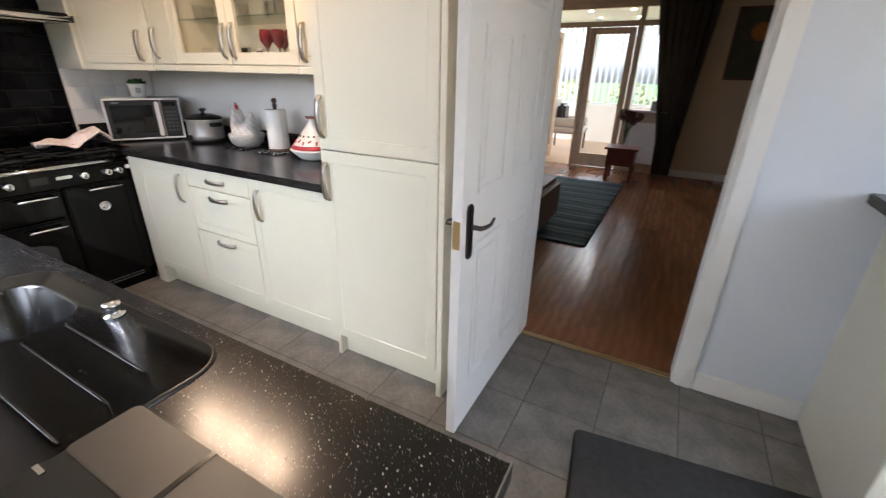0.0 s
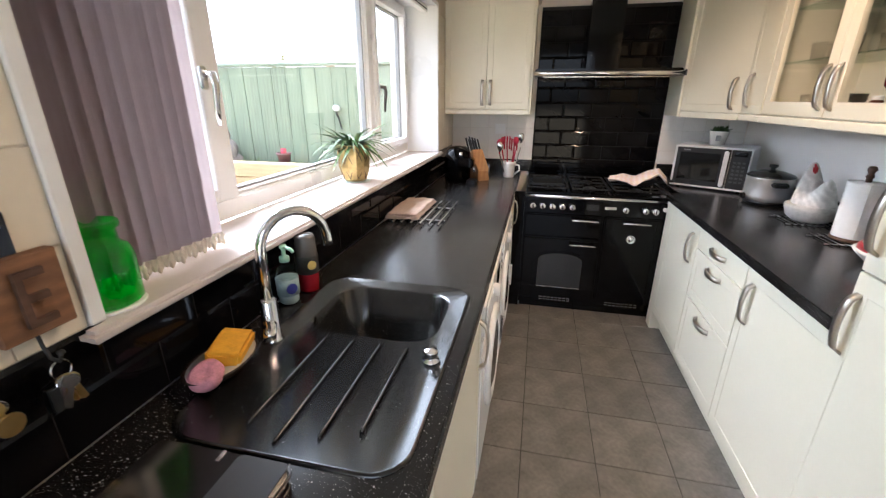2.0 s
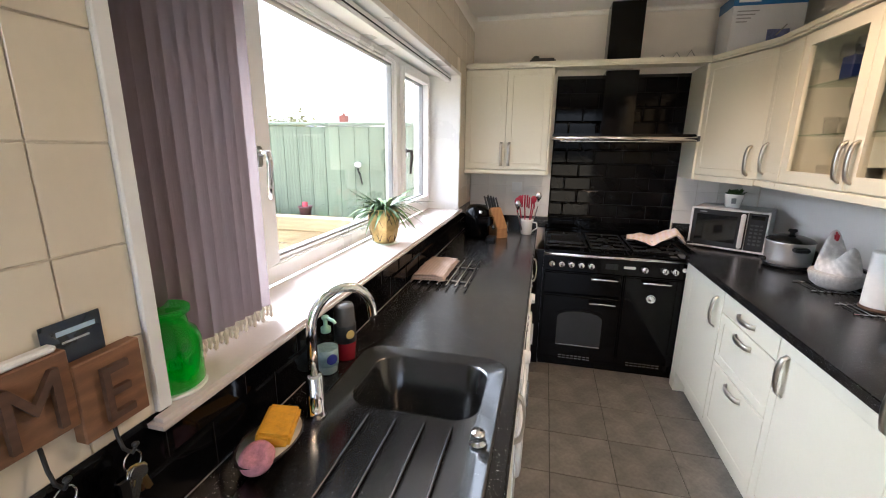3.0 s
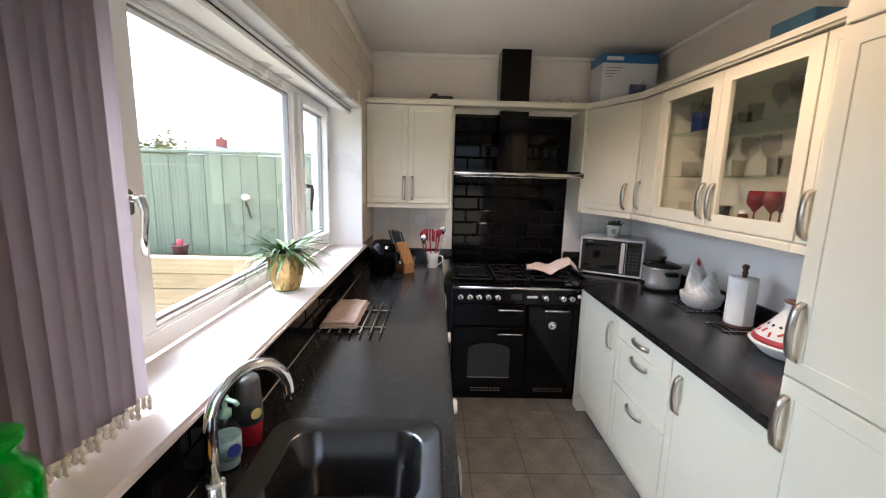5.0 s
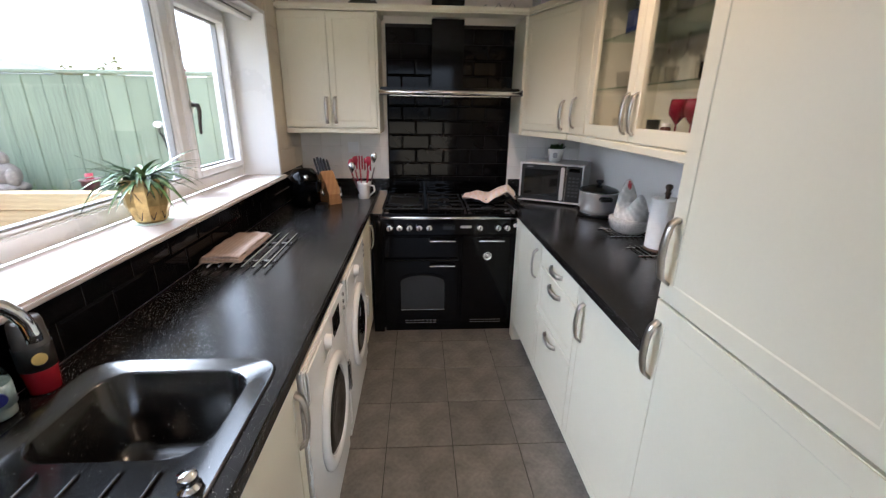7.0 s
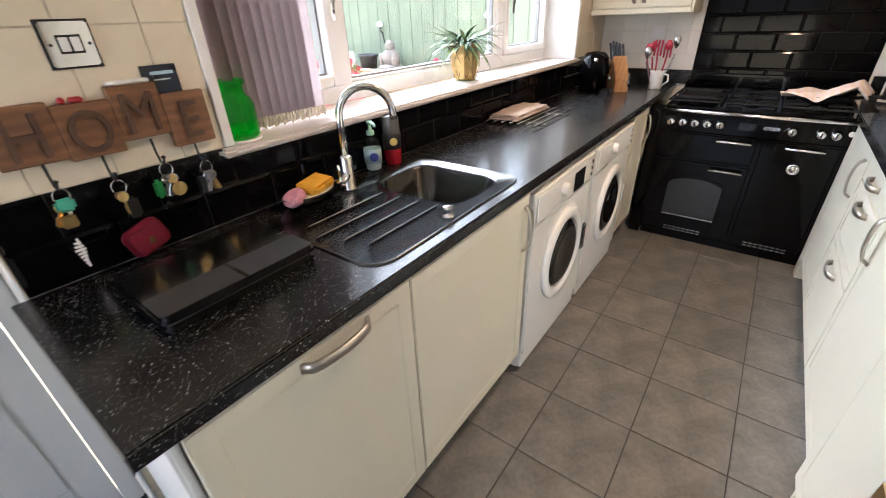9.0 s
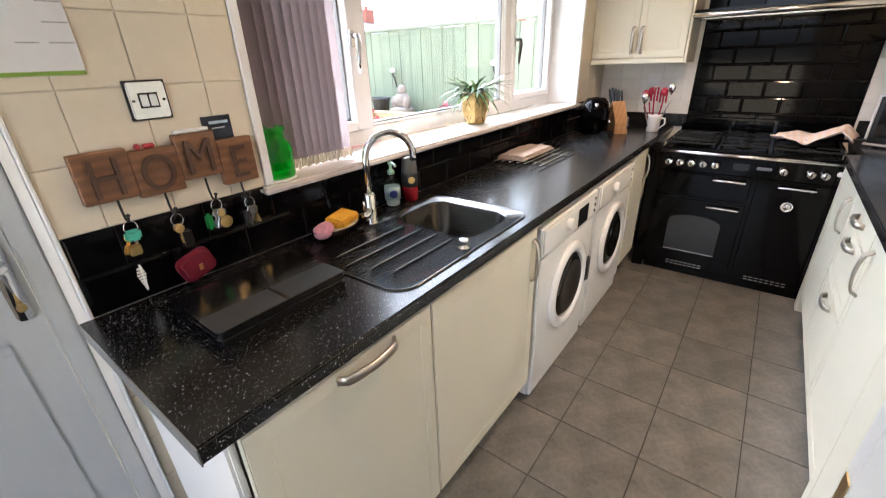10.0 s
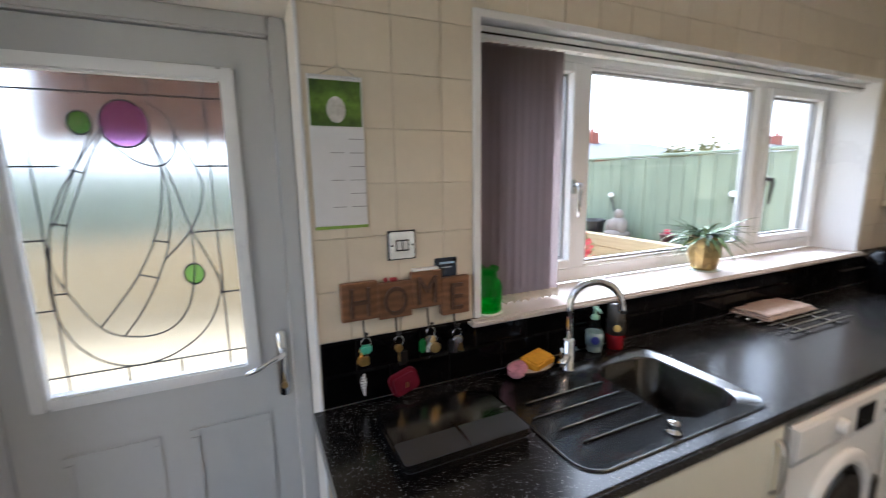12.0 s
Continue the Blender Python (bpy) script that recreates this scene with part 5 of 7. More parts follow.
smooth(solid("tea_towel", b, CLOTH, "crumpled pink and yellow tea towel over the pan", "tea towel"))
solid("blue_tray", box(-2.86, -2.797, 1.752, 1.763, 0.0, 0.24, 0.004), mat("blue_plastic", (0.02, 0.08, 0.28), 0.4), "blue plastic tray slotted beside the range", "tray")

# sill
GREENG = thin_glass("green_bottle_glass", (0.3, 0.95, 0.3), 0.06)
n, l = GREENG.node_tree.nodes, GREENG.node_tree.links
was, tl, mx = n["Material Output"].inputs[0].links[0].from_socket, n.new("ShaderNodeBsdfTranslucent"), n.new("ShaderNodeMixShader")
tl.inputs[0].default_value, mx.inputs[0].default_value = lin(0.08, 0.85, 0.06), 0.14
l.new(was, mx.inputs[1]), l.new(tl.outputs[0], mx.inputs[2]), l.new(mx.outputs[0], n["Material Output"].inputs[0])
solid("coaster", lathe([(0.054, 0), (0.056, 0.003), (0.054, 0.006), (0, 0.006)], (-0.5, 0.132, 1.1102), 28), TERRA, "round pale coaster on the window sill", "coaster")
smooth(solid("green_jar", lathe([(0.047, 0), (0.053, 0.006), (0.054, 0.085), (0.048, 0.104), (0.036, 0.113), (0.035, 0.136), (0.042, 0.141), (0.042, 0.15), (0.038, 0.152), (0.032, 0.136), (0.032, 0.114), (0.044, 0.102), (0.05, 0.084), (0.0495, 0.009), (0, 0.009)], (-0.5, 0.132, 1.1166), 32), GREENG, "bright green glass bottle on a coaster", "bottle"))
GOLD = mat("crackled_gold_leaf", (0.5, 0.36, 0.15), 0.3, 0.9, var=0.3, scale=30, fine=90, bump=0.15)
CRACKLE = mat("dark_crackle", (0.06, 0.04, 0.02), 0.5)
px, py = -1.75, 0.06
sp = thing("pot_plant", "spider plant in a faceted gold pot on the sill", "pot plant", (px, py, 1.11))
pot = part("pot", lathe([(0.044, 0), (0.054, 0.008), (0.071, 0.065), (0.074, 0.12), (0.069, 0.16), (0.062, 0.16), (0.062, 0.135), (0, 0.135)], (px, py, 1.1135), 12), GOLD, sp, "faceted gold pot")
part("saucer", lathe([(0.055, 0), (0.07, 0.001), (0.07, 0.003), (0, 0.003)], (px, py, 1.1102), 28), mat("pale_glass_saucer", (0.6, 0.7, 0.65), 0.1), sp)
for s in (-1, 1):
    for k in range(9):
        a0 = 2 * math.pi * k / 9
        pts = [(px + (0.0545 + 0.0185 * math.sin(min(q / 6, 1) * 1.6)) * math.cos(a0 + s * q * 0.14), py + (0.0545 + 0.0185 * math.sin(min(q / 6, 1) * 1.6)) * math.sin(a0 + s * q * 0.14), 1.125 + q * 0.0225) for q in range(7)]
        part("crack_line", tube(pts, 0.0019, 5), CRACKLE, pot)
rnd = random.Random(11)
for k in range(74):
    L = rnd.uniform(0.12, 0.27)
    b = blade((px + rnd.uniform(-0.02, 0.02), py + rnd.uniform(-0.02, 0.02), 1.255), rnd.uniform(0, 6.283), L, rnd.uniform(0.06, 0.19), rnd.uniform(0.012, 0.02), rnd.uniform(0.04, 0.18))
    for v in b.verts:
        v.co.y = max(v.co.y, FY1 + 0.03)
    part("leaf", b, LEAF if rnd.random() < 0.75 else LEAFP, sp, "", True)

# vertical blind drawn aside
BLIND = see_through(banded(mat("mauve_grey_blind_fabric", (0.37, 0.305, 0.295), 0.85, var=0.08, scale=20, fine=300, bump=0.2, stretch=(1, 1, 0.1)), "X", 30, (0.45, 0.385, 0.375), 0.35, 1), (0.43, 0.35, 0.335), 0.5)
BEAD = mat("cream_bead_chain", (0.68, 0.6, 0.49), 0.7)
bl = thing("vertical_blind", "mauve-grey vertical blind drawn to one side", "blind", (-0.66, 0.08, 1.14))
part("headrail", box(WX0 + 0.02, WX1 - 0.02, 0.06, 0.105, WZ1 - 0.055, WZ1 - 0.016, 0.004, 2), UPVC, bl, "white headrail")
part("headrail_slot", box(WX0 + 0.03, WX1 - 0.03, 0.105, 0.1065, WZ1 - 0.042, WZ1 - 0.036), GASKET, bl)
for k in range(10):
    x = -0.505 - 0.032 * k
    a = radians(52 + (k * 37 % 11))
    dx, dy = 0.045 * math.cos(a), 0.045 * math.sin(a)
    b = bmesh.new()
    prev = None
    for j in range(9):
        s = j / 8 * 2 - 1
        bow_ = 0.008 * (1 - s * s)
        pnt = Vector((x - dx * s + bow_ * math.sin(a), 0.083 + dy * s * 0.8 + bow_ * math.cos(a), 0))
        row = [b.verts.new(pnt + Vector((0, 0, z))) for z in (1.15, 1.985)]
        if prev:
            b.faces.new((prev[0], row[0], row[1], prev[1]))
        prev = row
    bmesh.ops.solidify(b, geom=b.faces[:], thickness=0.0015)
    s = part("slat", b, BLIND, bl, "", True)
    for q in range(9):
        part("bead", lathe([(0.002, 0), (0.0055, 0.006), (0.0035, 0.016), (0.0055, 0.024), (0.002, 0.034)], (x - dx + dx * q / 4, 0.083 + dy * 0.8 - dy * 0.8 * q / 4, 1.117 + 0.004 * (q % 2)), 7), BEAD, s)

# light switch
sw = thing("light_switch", "chrome double light switch on the cream tiles", "light switch", (-0.19, YW, 1.33))
part("gasket", box(-0.233, -0.146, YW + 0.0005, YW + 0.004, 1.329, 1.416, 0.001), GASKET, sw)
part("plate", box(-0.229, -0.15, YW + 0.0041, YW + 0.01, 1.333, 1.412, 0.003, 2), CHROME, sw, "polished plate")
for x in (-0.206, -0.187):
    part("rocker", box(x, x + 0.015, YW + 0.0101, YW + 0.0135, 1.36, 1.385, 0.001), UPVC, sw)
part("surround", box(-0.209, -0.169, YW + 0.01, YW + 0.0112, 1.356, 1.389), GASKET, sw)
for x in (-0.221, -0.158):
    part("screw", cyl((x, YW + 0.01, 1.3725), (x, YW + 0.0112, 1.3725), 0.003, seg=10), GASKET, sw)


def lettering(text, size, m, material, parent, label, depth=0.003):
    cu = bpy.data.curves.new("letters", "FONT")
    cu.body, cu.size, cu.extrude, cu.align_x = text, size, depth / 2, "CENTER"
    ob = bpy.data.objects.new("letters", cu)
    scene.collection.objects.link(ob)
    me = bpy.data.meshes.new_from_object(ob.evaluated_get(bpy.context.evaluated_depsgraph_get()))
    bpy.data.objects.remove(ob)
    b = bmesh.new()
    b.from_mesh(me)
    bpy.data.meshes.remove(me)
    b.transform(m)
    return part("letter", b, material, parent, label)


# HOME key rack
SIGN = banded(mat("oak_stained_board", (0.23, 0.11, 0.05), 0.55, var=0.3, scale=12, fine=90, bump=0.15, stretch=(1, 1, 5)), "Z", 14, (0.13, 0.06, 0.028), 0.55, 4)
SIGND = banded(mat("dark_walnut_letter", (0.1, 0.05, 0.03), 0.6, var=0.3, scale=20, bump=0.15), "Z", 20, (0.06, 0.03, 0.018), 0.5, 3)
hs = thing("key_rack", "wooden wall key rack spelling HOME in raised letters", "key rack", (-0.21, YW, 1.14))
blocks = ((-0.001, -0.108, 1.168, 1.278, "H"), (-0.108, -0.21, 1.16, 1.268, "O"), (-0.21, -0.308, 1.178, 1.29, "M"), (-0.308, -0.405, 1.142, 1.262, "E"))
WALLM = Matrix(((-1, 0, 0, 0), (0, 0, 1, 0), (0, 1, 0, 0), (0, 0, 0, 1)))
for x1, x0, z0, z1, ch in blocks:
    bd = part("board", box(x0, x1 - 0.0003, YW + 0.0005, YW + 0.022, z0, z1, 0.002), SIGN, hs)
    m = Matrix.Translation(((x0 + x1) / 2, YW + 0.0262, (z0 + z1) / 2 - 0.043)) @ WALLM @ Matrix.Diagonal((0.8, 1, 1, 1))
    lettering(ch, 0.122, m, SIGND, bd, "dark raised letter " + ch, 0.008)
HOOKS = ((-0.062, 1.172), (-0.16, 1.16), (-0.262, 1.17), (-0.352, 1.152))
for x, z in HOOKS:
    part("hook", tube([(x, YW + 0.012, z + 0.002), (x, YW + 0.016, z - 0.03), (x, YW + 0.024, z - 0.05), (x, YW + 0.04, z - 0.052), (x, YW + 0.048, z - 0.038)], 0.0028, 8), IRON, hs, "black iron hook", True)
    part("hook_tip", lathe([(0.002, 0), (0.005, 0.003), (0.005, 0.006), (0, 0.009)], (x, YW + 0.048, z - 0.04), 10), IRON, hs, "", True)
BRASS = mat("worn_brass", (0.6, 0.42, 0.17), 0.3, 1.0)


def keys(x, z, n, seed, label, extra):
    r = random.Random(seed)
    t_ = thing("key_bunch", label, "keys", (x, YW + 0.036, z - 0.12), "bunches of keys on the rack")
    zc = z - 0.068
    part("ring", tube([(x + 0.014 * math.sin(a), YW + 0.036, zc + 0.016 * math.cos(a)) for a in [k * 6.2832 / 16 for k in range(17)]], 0.0013, 6), CHROME, t_, "", True)
    for k in range(n):
        a = r.uniform(-0.5, 0.5)
        M = Matrix.Translation((x + r.uniform(-0.008, 0.008), YW + 0.034 + 0.003 * (k % 4), zc - 0.012)) @ Matrix.Rotation(a, 4, "Y") @ Matrix.Rotation(r.uniform(-0.6, 0.6), 4, "Z")
        b = lathe([(0.011, 0), (0.0115, 0.0012), (0.011, 0.0022), (0, 0.0022)], (0, 0, 0), 16, Matrix.Rotation(radians(90), 4, "X"))
        b.transform(Matrix.Translation((0, 0, -0.01)))
        box(-0.004, 0.004, -0.0022, -0.0004, -0.052, -0.018, bm=b)
        box(0.003, 0.007, -0.0022, -0.0004, -0.048, -0.03, bm=b)
        b.transform(M)
        part("key", b, BRASS if r.random() < 0.35 else STEEL, t_)
    for name, b, m, lab in extra:
        part(name, b, m, t_, lab)
    return t_


TEAL = mat("teal_plastic", (0.08, 0.42, 0.3), 0.4)
fish = bmesh.new()
for k in range(7):
    w_ = 0.012 - abs(k - 2) * 0.0018
    box(-0.052 - w_ + 0.005, -0.052 + w_ + 0.0, YW + 0.034, YW + 0.0375, 1.0 - 0.008 * k, 1.0045 - 0.008 * k, bm=fish)
box(-0.0535, -0.0495, YW + 0.0335, YW + 0.038, 0.945, 1.012, bm=fish)
keys(-0.062, 1.172, 2, 1, "small keys with a teal tag and brass padlock", [("tag", box(-0.078, -0.044, YW + 0.03, YW + 0.044, 1.072, 1.1, 0.006, 2), TEAL, "teal tag"), ("padlock", box(-0.068, -0.042, YW + 0.03, YW + 0.044, 1.038, 1.064, 0.003, 2), BRASS, "brass padlock"), ("fishbone_charm", fish, APPLIANCE, "white fishbone charm")])
b = prism(rounded(-0.044, 0.044, -0.036, 0.036, 0.02), -0.015, 0.015, 0.01, Matrix.Translation((-0.168, YW + 0.047, 0.968)) @ Matrix.Rotation(radians(18), 4, "Y") @ WALLM)
keys(-0.16, 1.16, 3, 2, "car key and keys with a small red purse", [("purse", b, mat("crimson_leather", (0.15, 0.008, 0.022), 0.45, var=0.2, scale=40, bump=0.15), "crimson leather purse"), ("fob", box(-0.185, -0.155, YW + 0.03, YW + 0.043, 1.015, 1.065, 0.006, 2), PLASTICB, "black car fob"), ("emblem", box(-0.178, -0.168, YW + 0.0622, YW + 0.0634, 0.955, 0.972, 0.001), BRASS, "small gold emblem")])
keys(-0.262, 1.17, 7, 3, "large bunch of keys with a brass disc", [("disc", lathe([(0.016, 0), (0.017, 0.002), (0.016, 0.004), (0, 0.004)], (-0.272, YW + 0.05, 1.055), 20, Matrix.Rotation(radians(90), 4, "X")), BRASS, "brass disc"), ("cover", box(-0.245, -0.225, YW + 0.028, YW + 0.038, 1.04, 1.085, 0.006, 2), mat("green_rubber", (0.01, 0.2, 0.04), 0.5), "green key cover")])
keys(-0.352, 1.152, 6, 4, "bunch of keys with a black fob", [("fob", box(-0.345, -0.32, YW + 0.028, YW + 0.04, 1.02, 1.07, 0.006, 2), PLASTICB, "black fob")])
cd = thing("business_card", "dark blue printed card propped on the key rack", "card", (-0.33, YW, 1.29))
b = box(-0.368, -0.292, YW + 0.004, YW + 0.0048, 1.262, 1.322)
part("card", b, mat("navy_card", (0.008, 0.014, 0.03), 0.25, var=0.4, scale=30), cd)
part("print_bar", box(-0.36, -0.31, YW + 0.0049, YW + 0.0052, 1.302, 1.309), mat("pale_print", (0.4, 0.55, 0.7), 0.5), cd)
part("print_bar", box(-0.35, -0.315, YW + 0.0049, YW + 0.0052, 1.29, 1.293), mat("pale_print", (0.5, 0.55, 0.6), 0.5), cd)
solid("white_clip", box(-0.3, -0.215, YW + 0.004, YW + 0.02, 1.2905, 1.3, 0.003), UPVC, "white plastic clip lying on the key rack", "clip")
solid("red_trinket", join(box(-0.17, -0.145, YW + 0.004, YW + 0.018, 1.2685, 1.28, 0.004), box(-0.14, -0.128, YW + 0.004, YW + 0.018, 1.2685, 1.282, 0.004)), RED, "small red trinket lying on the key rack", "trinket")

# calendar
ca = thing("calendar", "wall calendar with green lawn photograph and white month page", "calendar", (-0.03, YW, 1.44))
M = Matrix.Translation((-0.03, YW + 0.004, 1.63))
part("page", box(-0.093, 0.05, YW + 0.0015, YW + 0.0035, 1.44, 1.7, 0.0005), mat("white_calendar_paper", (0.74, 0.74, 0.75), 0.6, var=0.03, scale=20), ca, "white month page")
part("green_edge", box(-0.093, 0.05, YW + 0.0015, YW + 0.0038, 1.432, 1.4398), mat("lime_print", (0.25, 0.4, 0.06), 0.5), ca)
ph = part("photo", box(-0.093, 0.05, YW + 0.0015, YW + 0.0035, 1.7003, 1.83), mat("white_border", (0.74, 0.74, 0.74), 0.5), ca, "glossy photograph of a lawn")
part("lawn", box(-0.088, 0.045, YW + 0.0036, YW + 0.0042, 1.703, 1.818), banded(mat("green_lawn_print", (0.14, 0.25, 0.03), 0.35, var=0.7, scale=25), "Z", 4, (0.03, 0.07, 0.015), 0.6, 4), ph)
b = lathe([(0.026, 0), (0.025, 0.001), (0, 0.001)], (0, 0, 0), 20)
b.transform(Matrix.Translation((-0.021, YW + 0.0043, 1.745)) @ Matrix.Rotation(radians(-90), 4, "X") @ Matrix.Diagonal((0.95, 1.3, 1, 1)))
part("pale_shape", b, mat("pale_grey_print", (0.6, 0.58, 0.56), 0.4, var=0.3, scale=60), ph, "plain pale shape")
for k in range(6):
    for s in range(2 if k % 2 else 1):
        part("print_line", box(-0.09 + 0.055 * s, -0.05 + 0.05 * s, YW + 0.0036, YW + 0.0039, 1.67 - 0.036 * k, 1.672 - 0.036 * k), mat_grey, ca)
for k in range(22):
    x = -0.084 + 0.006 * k
    part("spiral", tube([(x, YW + 0.001, 1.832), (x, YW + 0.006, 1.829), (x, YW + 0.005, 1.823)], 0.0009, 5), CHROME, ca)
part("hanger", tube([(-0.075, YW + 0.003, 1.832), (-0.03, YW + 0.004, 1.855), (0.015, YW + 0.003, 1.832)], 0.0012, 6), CHROME, ca)

# back door with leaded glass
# White door, frame and reveal; the grey base carries the shade on them.
DW = mat("shaded_white_door_skin", (0.5, 0.5, 0.49), 0.4, var=0.04, scale=6, fine=120, bump=0.04, stretch=(1, 1, 0.3))
bd = thing("door_2", "white plastic back door with leaded frosted glass, closed", "door", (0.46, -0.08, 0), kind="structure")
DY = -0.05
for x0, x1, z0, z1 in ((0.07, 0.118, 0, 2.02), (0.832, 0.88, 0, 2.02), (0.118, 0.832, 1.965, 2.02)):
    part("door_frame", box(x0, x1, DY - 0.06, DY + 0.02, z0, z1, 0.006, 2), DW, bd)
part("tile_edge_trim", box(0.062, 0.07, YW - 0.02, YW + 0.006, 0.0, 2.03, 0.002), UPVC, bd, "white tile edging strip")
part("reveal", box(0.064, 0.0698, DY + 0.02, YW - 0.0205, 0, 2.02), DW, bd)
gx0_, gx1_, gz0, gz1 = 0.245, 0.74, 1.0, 1.845
leaf = bmesh.new()
for x0, x1, z0, z1 in ((0.121, gx0_, 0.06, 1.962), (gx1_, 0.829, 0.06, 1.962), (gx0_, gx1_, 0.06, gz0), (gx0_, gx1_, gz1, 1.962)):
    box(x0, x1, DY - 0.045, DY, z0, z1, bm=leaf)
lf = part("leaf", leaf, DW, bd)
for x0, x1, z0, z1 in ((gx0_ - 0.03, gx0_ + 0.008, gz0 - 0.03, gz1 + 0.03), (gx1_ - 0.008, gx1_ + 0.03, gz0 - 0.03, gz1 + 0.03), (gx0_ + 0.008, gx1_ - 0.008, gz0 - 0.03, gz0 + 0.008), (gx0_ + 0.008, gx1_ - 0.008, gz1 - 0.008, gz1 + 0.03)):
    part("glazing_bead", box(x0, x1, DY - 0.02, DY + 0.014, z0, z1, 0.006, 2), UPVC, lf)
FROST = clear("frosted_glass", (0.72, 0.74, 0.735), 0.22)
pn = part("pane", box(gx0_ + 0.002, gx1_ - 0.002, DY - 0.024, DY - 0.018, gz0 + 0.002, gz1 - 0.002), FROST, lf, "frosted leaded pane")
pn.visible_shadow = False
LEAD = mat("grey_lead_came", (0.07, 0.07, 0.075), 0.5, 0.6)


def came(points, r=0.0022):
    part("lead_came", tube([(x, DY - 0.016, z) for x, z in points], r, 6), LEAD, pn)


def G(u, v):
    """A place on the pane: u from the hinge side's far edge, v from the top."""
    return gx1_ - u * (gx1_ - gx0_), gz1 - v * (gz1 - gz0)


def arc(cx, cz, rx, rz, a0, a1, n=18, tilt=0.0):
    out = []
    for k in range(n + 1):
        a = radians(a0 + (a1 - a0) * k / n)
        x, z = rx * math.cos(a), rz * math.sin(a)
        out.append(G(cx + x * math.cos(tilt) - z * math.sin(tilt), cz - (x * math.sin(tilt) + z * math.cos(tilt))))
    return out


def sweep(*knots):
    """A flowing came through a few knots of the design."""
    k = [Vector(knots[0])] + [Vector(q) for q in knots] + [Vector(knots[-1])]
    out = []
    for a, b, c, d in zip(k, k[1:], k[2:], k[3:]):
        for n in range(5):
            f = n / 5
            p = 0.5 * (2 * b + (c - a) * f + (2 * a - 5 * b + 4 * c - d) * f * f + (3 * b - a - 3 * c + d) * f ** 3)
            out.append(G(p.x, p.y))
    came(out + [G(*knots[-1])])


came([G(0, 0.06), G(1, 0.06)]), came([G(0, 0.94), G(1, 0.94)])
came([G(0.1, 0.0), G(0.1, 1.0)]), came([G(0.89, 0.0), G(0.89, 1.0)])
for v_ in (0.28, 0.5, 0.72):
    came([G(0, v_), G(0.1 if v_ > 0.3 else 0.21, v_)]), came([G({0.28: 0.82, 0.5: 0.78}.get(v_, 0.88), v_), G(1, v_)])
for u_ in (0.37, 0.63):
    came([G(u_, 0.94), G(u_, 1)]), came([G(u_, 0), G(u_, 0.06)])
sweep((0.41, 0.16), (0.29, 0.27), (0.18, 0.38), (0.11, 0.53), (0.09, 0.7), (0.15, 0.83), (0.27, 0.91), (0.42, 0.94), (0.6, 0.92), (0.77, 0.85), (0.86, 0.75), (0.87, 0.66), (0.76, 0.49), (0.7, 0.34), (0.62, 0.19))
sweep((0.12, 0.52), (0.12, 0.61), (0.27, 0.79), (0.43, 0.84), (0.59, 0.83), (0.7, 0.76), (0.75, 0.64), (0.76, 0.49))
sweep((0.42, 0.16), (0.31, 0.3), (0.2, 0.47), (0.15, 0.66))
sweep((0.61, 0.17), (0.65, 0.29), (0.62, 0.43), (0.56, 0.54), (0.45, 0.66), (0.28, 0.79))
sweep((0.62, 0.19), (0.67, 0.36), (0.65, 0.51), (0.59, 0.62), (0.49, 0.74), (0.38, 0.83))
sweep((0.62, 0.08), (0.71, 0.13), (0.73, 0.2), (0.71, 0.25), (0.64, 0.28), (0.53, 0.26), (0.43, 0.2))
sweep((0.74, 0.18), (0.82, 0.29), (0.84, 0.37), (0.76, 0.49), (0.61, 0.59))
sweep((0.37, 0.17), (0.27, 0.29), (0.15, 0.46))
for u0, v0, u1, v1 in ((0.25, 0.29, 0.31, 0.3), (0.14, 0.45, 0.21, 0.46), (0.1, 0.67, 0.16, 0.67), (0.56, 0.52, 0.64, 0.53), (0.48, 0.63, 0.58, 0.65)):
    came([G(u0, v0), G(u1, v1)])
for cu_, cv_, ru, rv, col, nm in ((0.51, 0.15, 0.11, 0.072, (0.75, 0.45, 0.8), "mauve"), (0.32, 0.15, 0.052, 0.035, (0.4, 0.75, 0.3), "green"), (0.75, 0.645, 0.052, 0.036, (0.5, 0.85, 0.42), "green")):
    loop = arc(cu_, cv_, ru, rv, 0, 360, 20)
    b = bmesh.new()
    b.faces.new([b.verts.new((x, DY - 0.0172, z)) for x, z in loop[:-1]])
    bmesh.ops.solidify(b, geom=b.faces[:], thickness=0.002)
    q = part("stained_piece", b, thin_glass(nm + "_stained_glass", col, 0.02), pn, nm + " stained glass bud")
    q.visible_shadow = False
    came(loop, 0.0025)
h = part("door_handle", prism(rounded(-0.017, 0.017, -0.11, 0.11, 0.016), 0, 0.01, 0.003, Matrix.Translation((0.152, DY, 0.985)) @ WALLM), CHROME, lf, "chrome lever handle on a long plate", True)
part("lever", tube([(0.152, DY + 0.008, 1.03), (0.152, DY + 0.05, 1.03), (0.172, DY + 0.058, 1.026), (0.225, DY + 0.056, 1.0), (0.262, DY + 0.054, 0.99)], [0.011, 0.01, 0.01, 0.008, 0.007]), CHROME, h, "", True)
part("cylinder_lock", cyl((0.152, DY + 0.008, 0.915), (0.152, DY + 0.022, 0.915), 0.01, seg=14), BRASS, h)
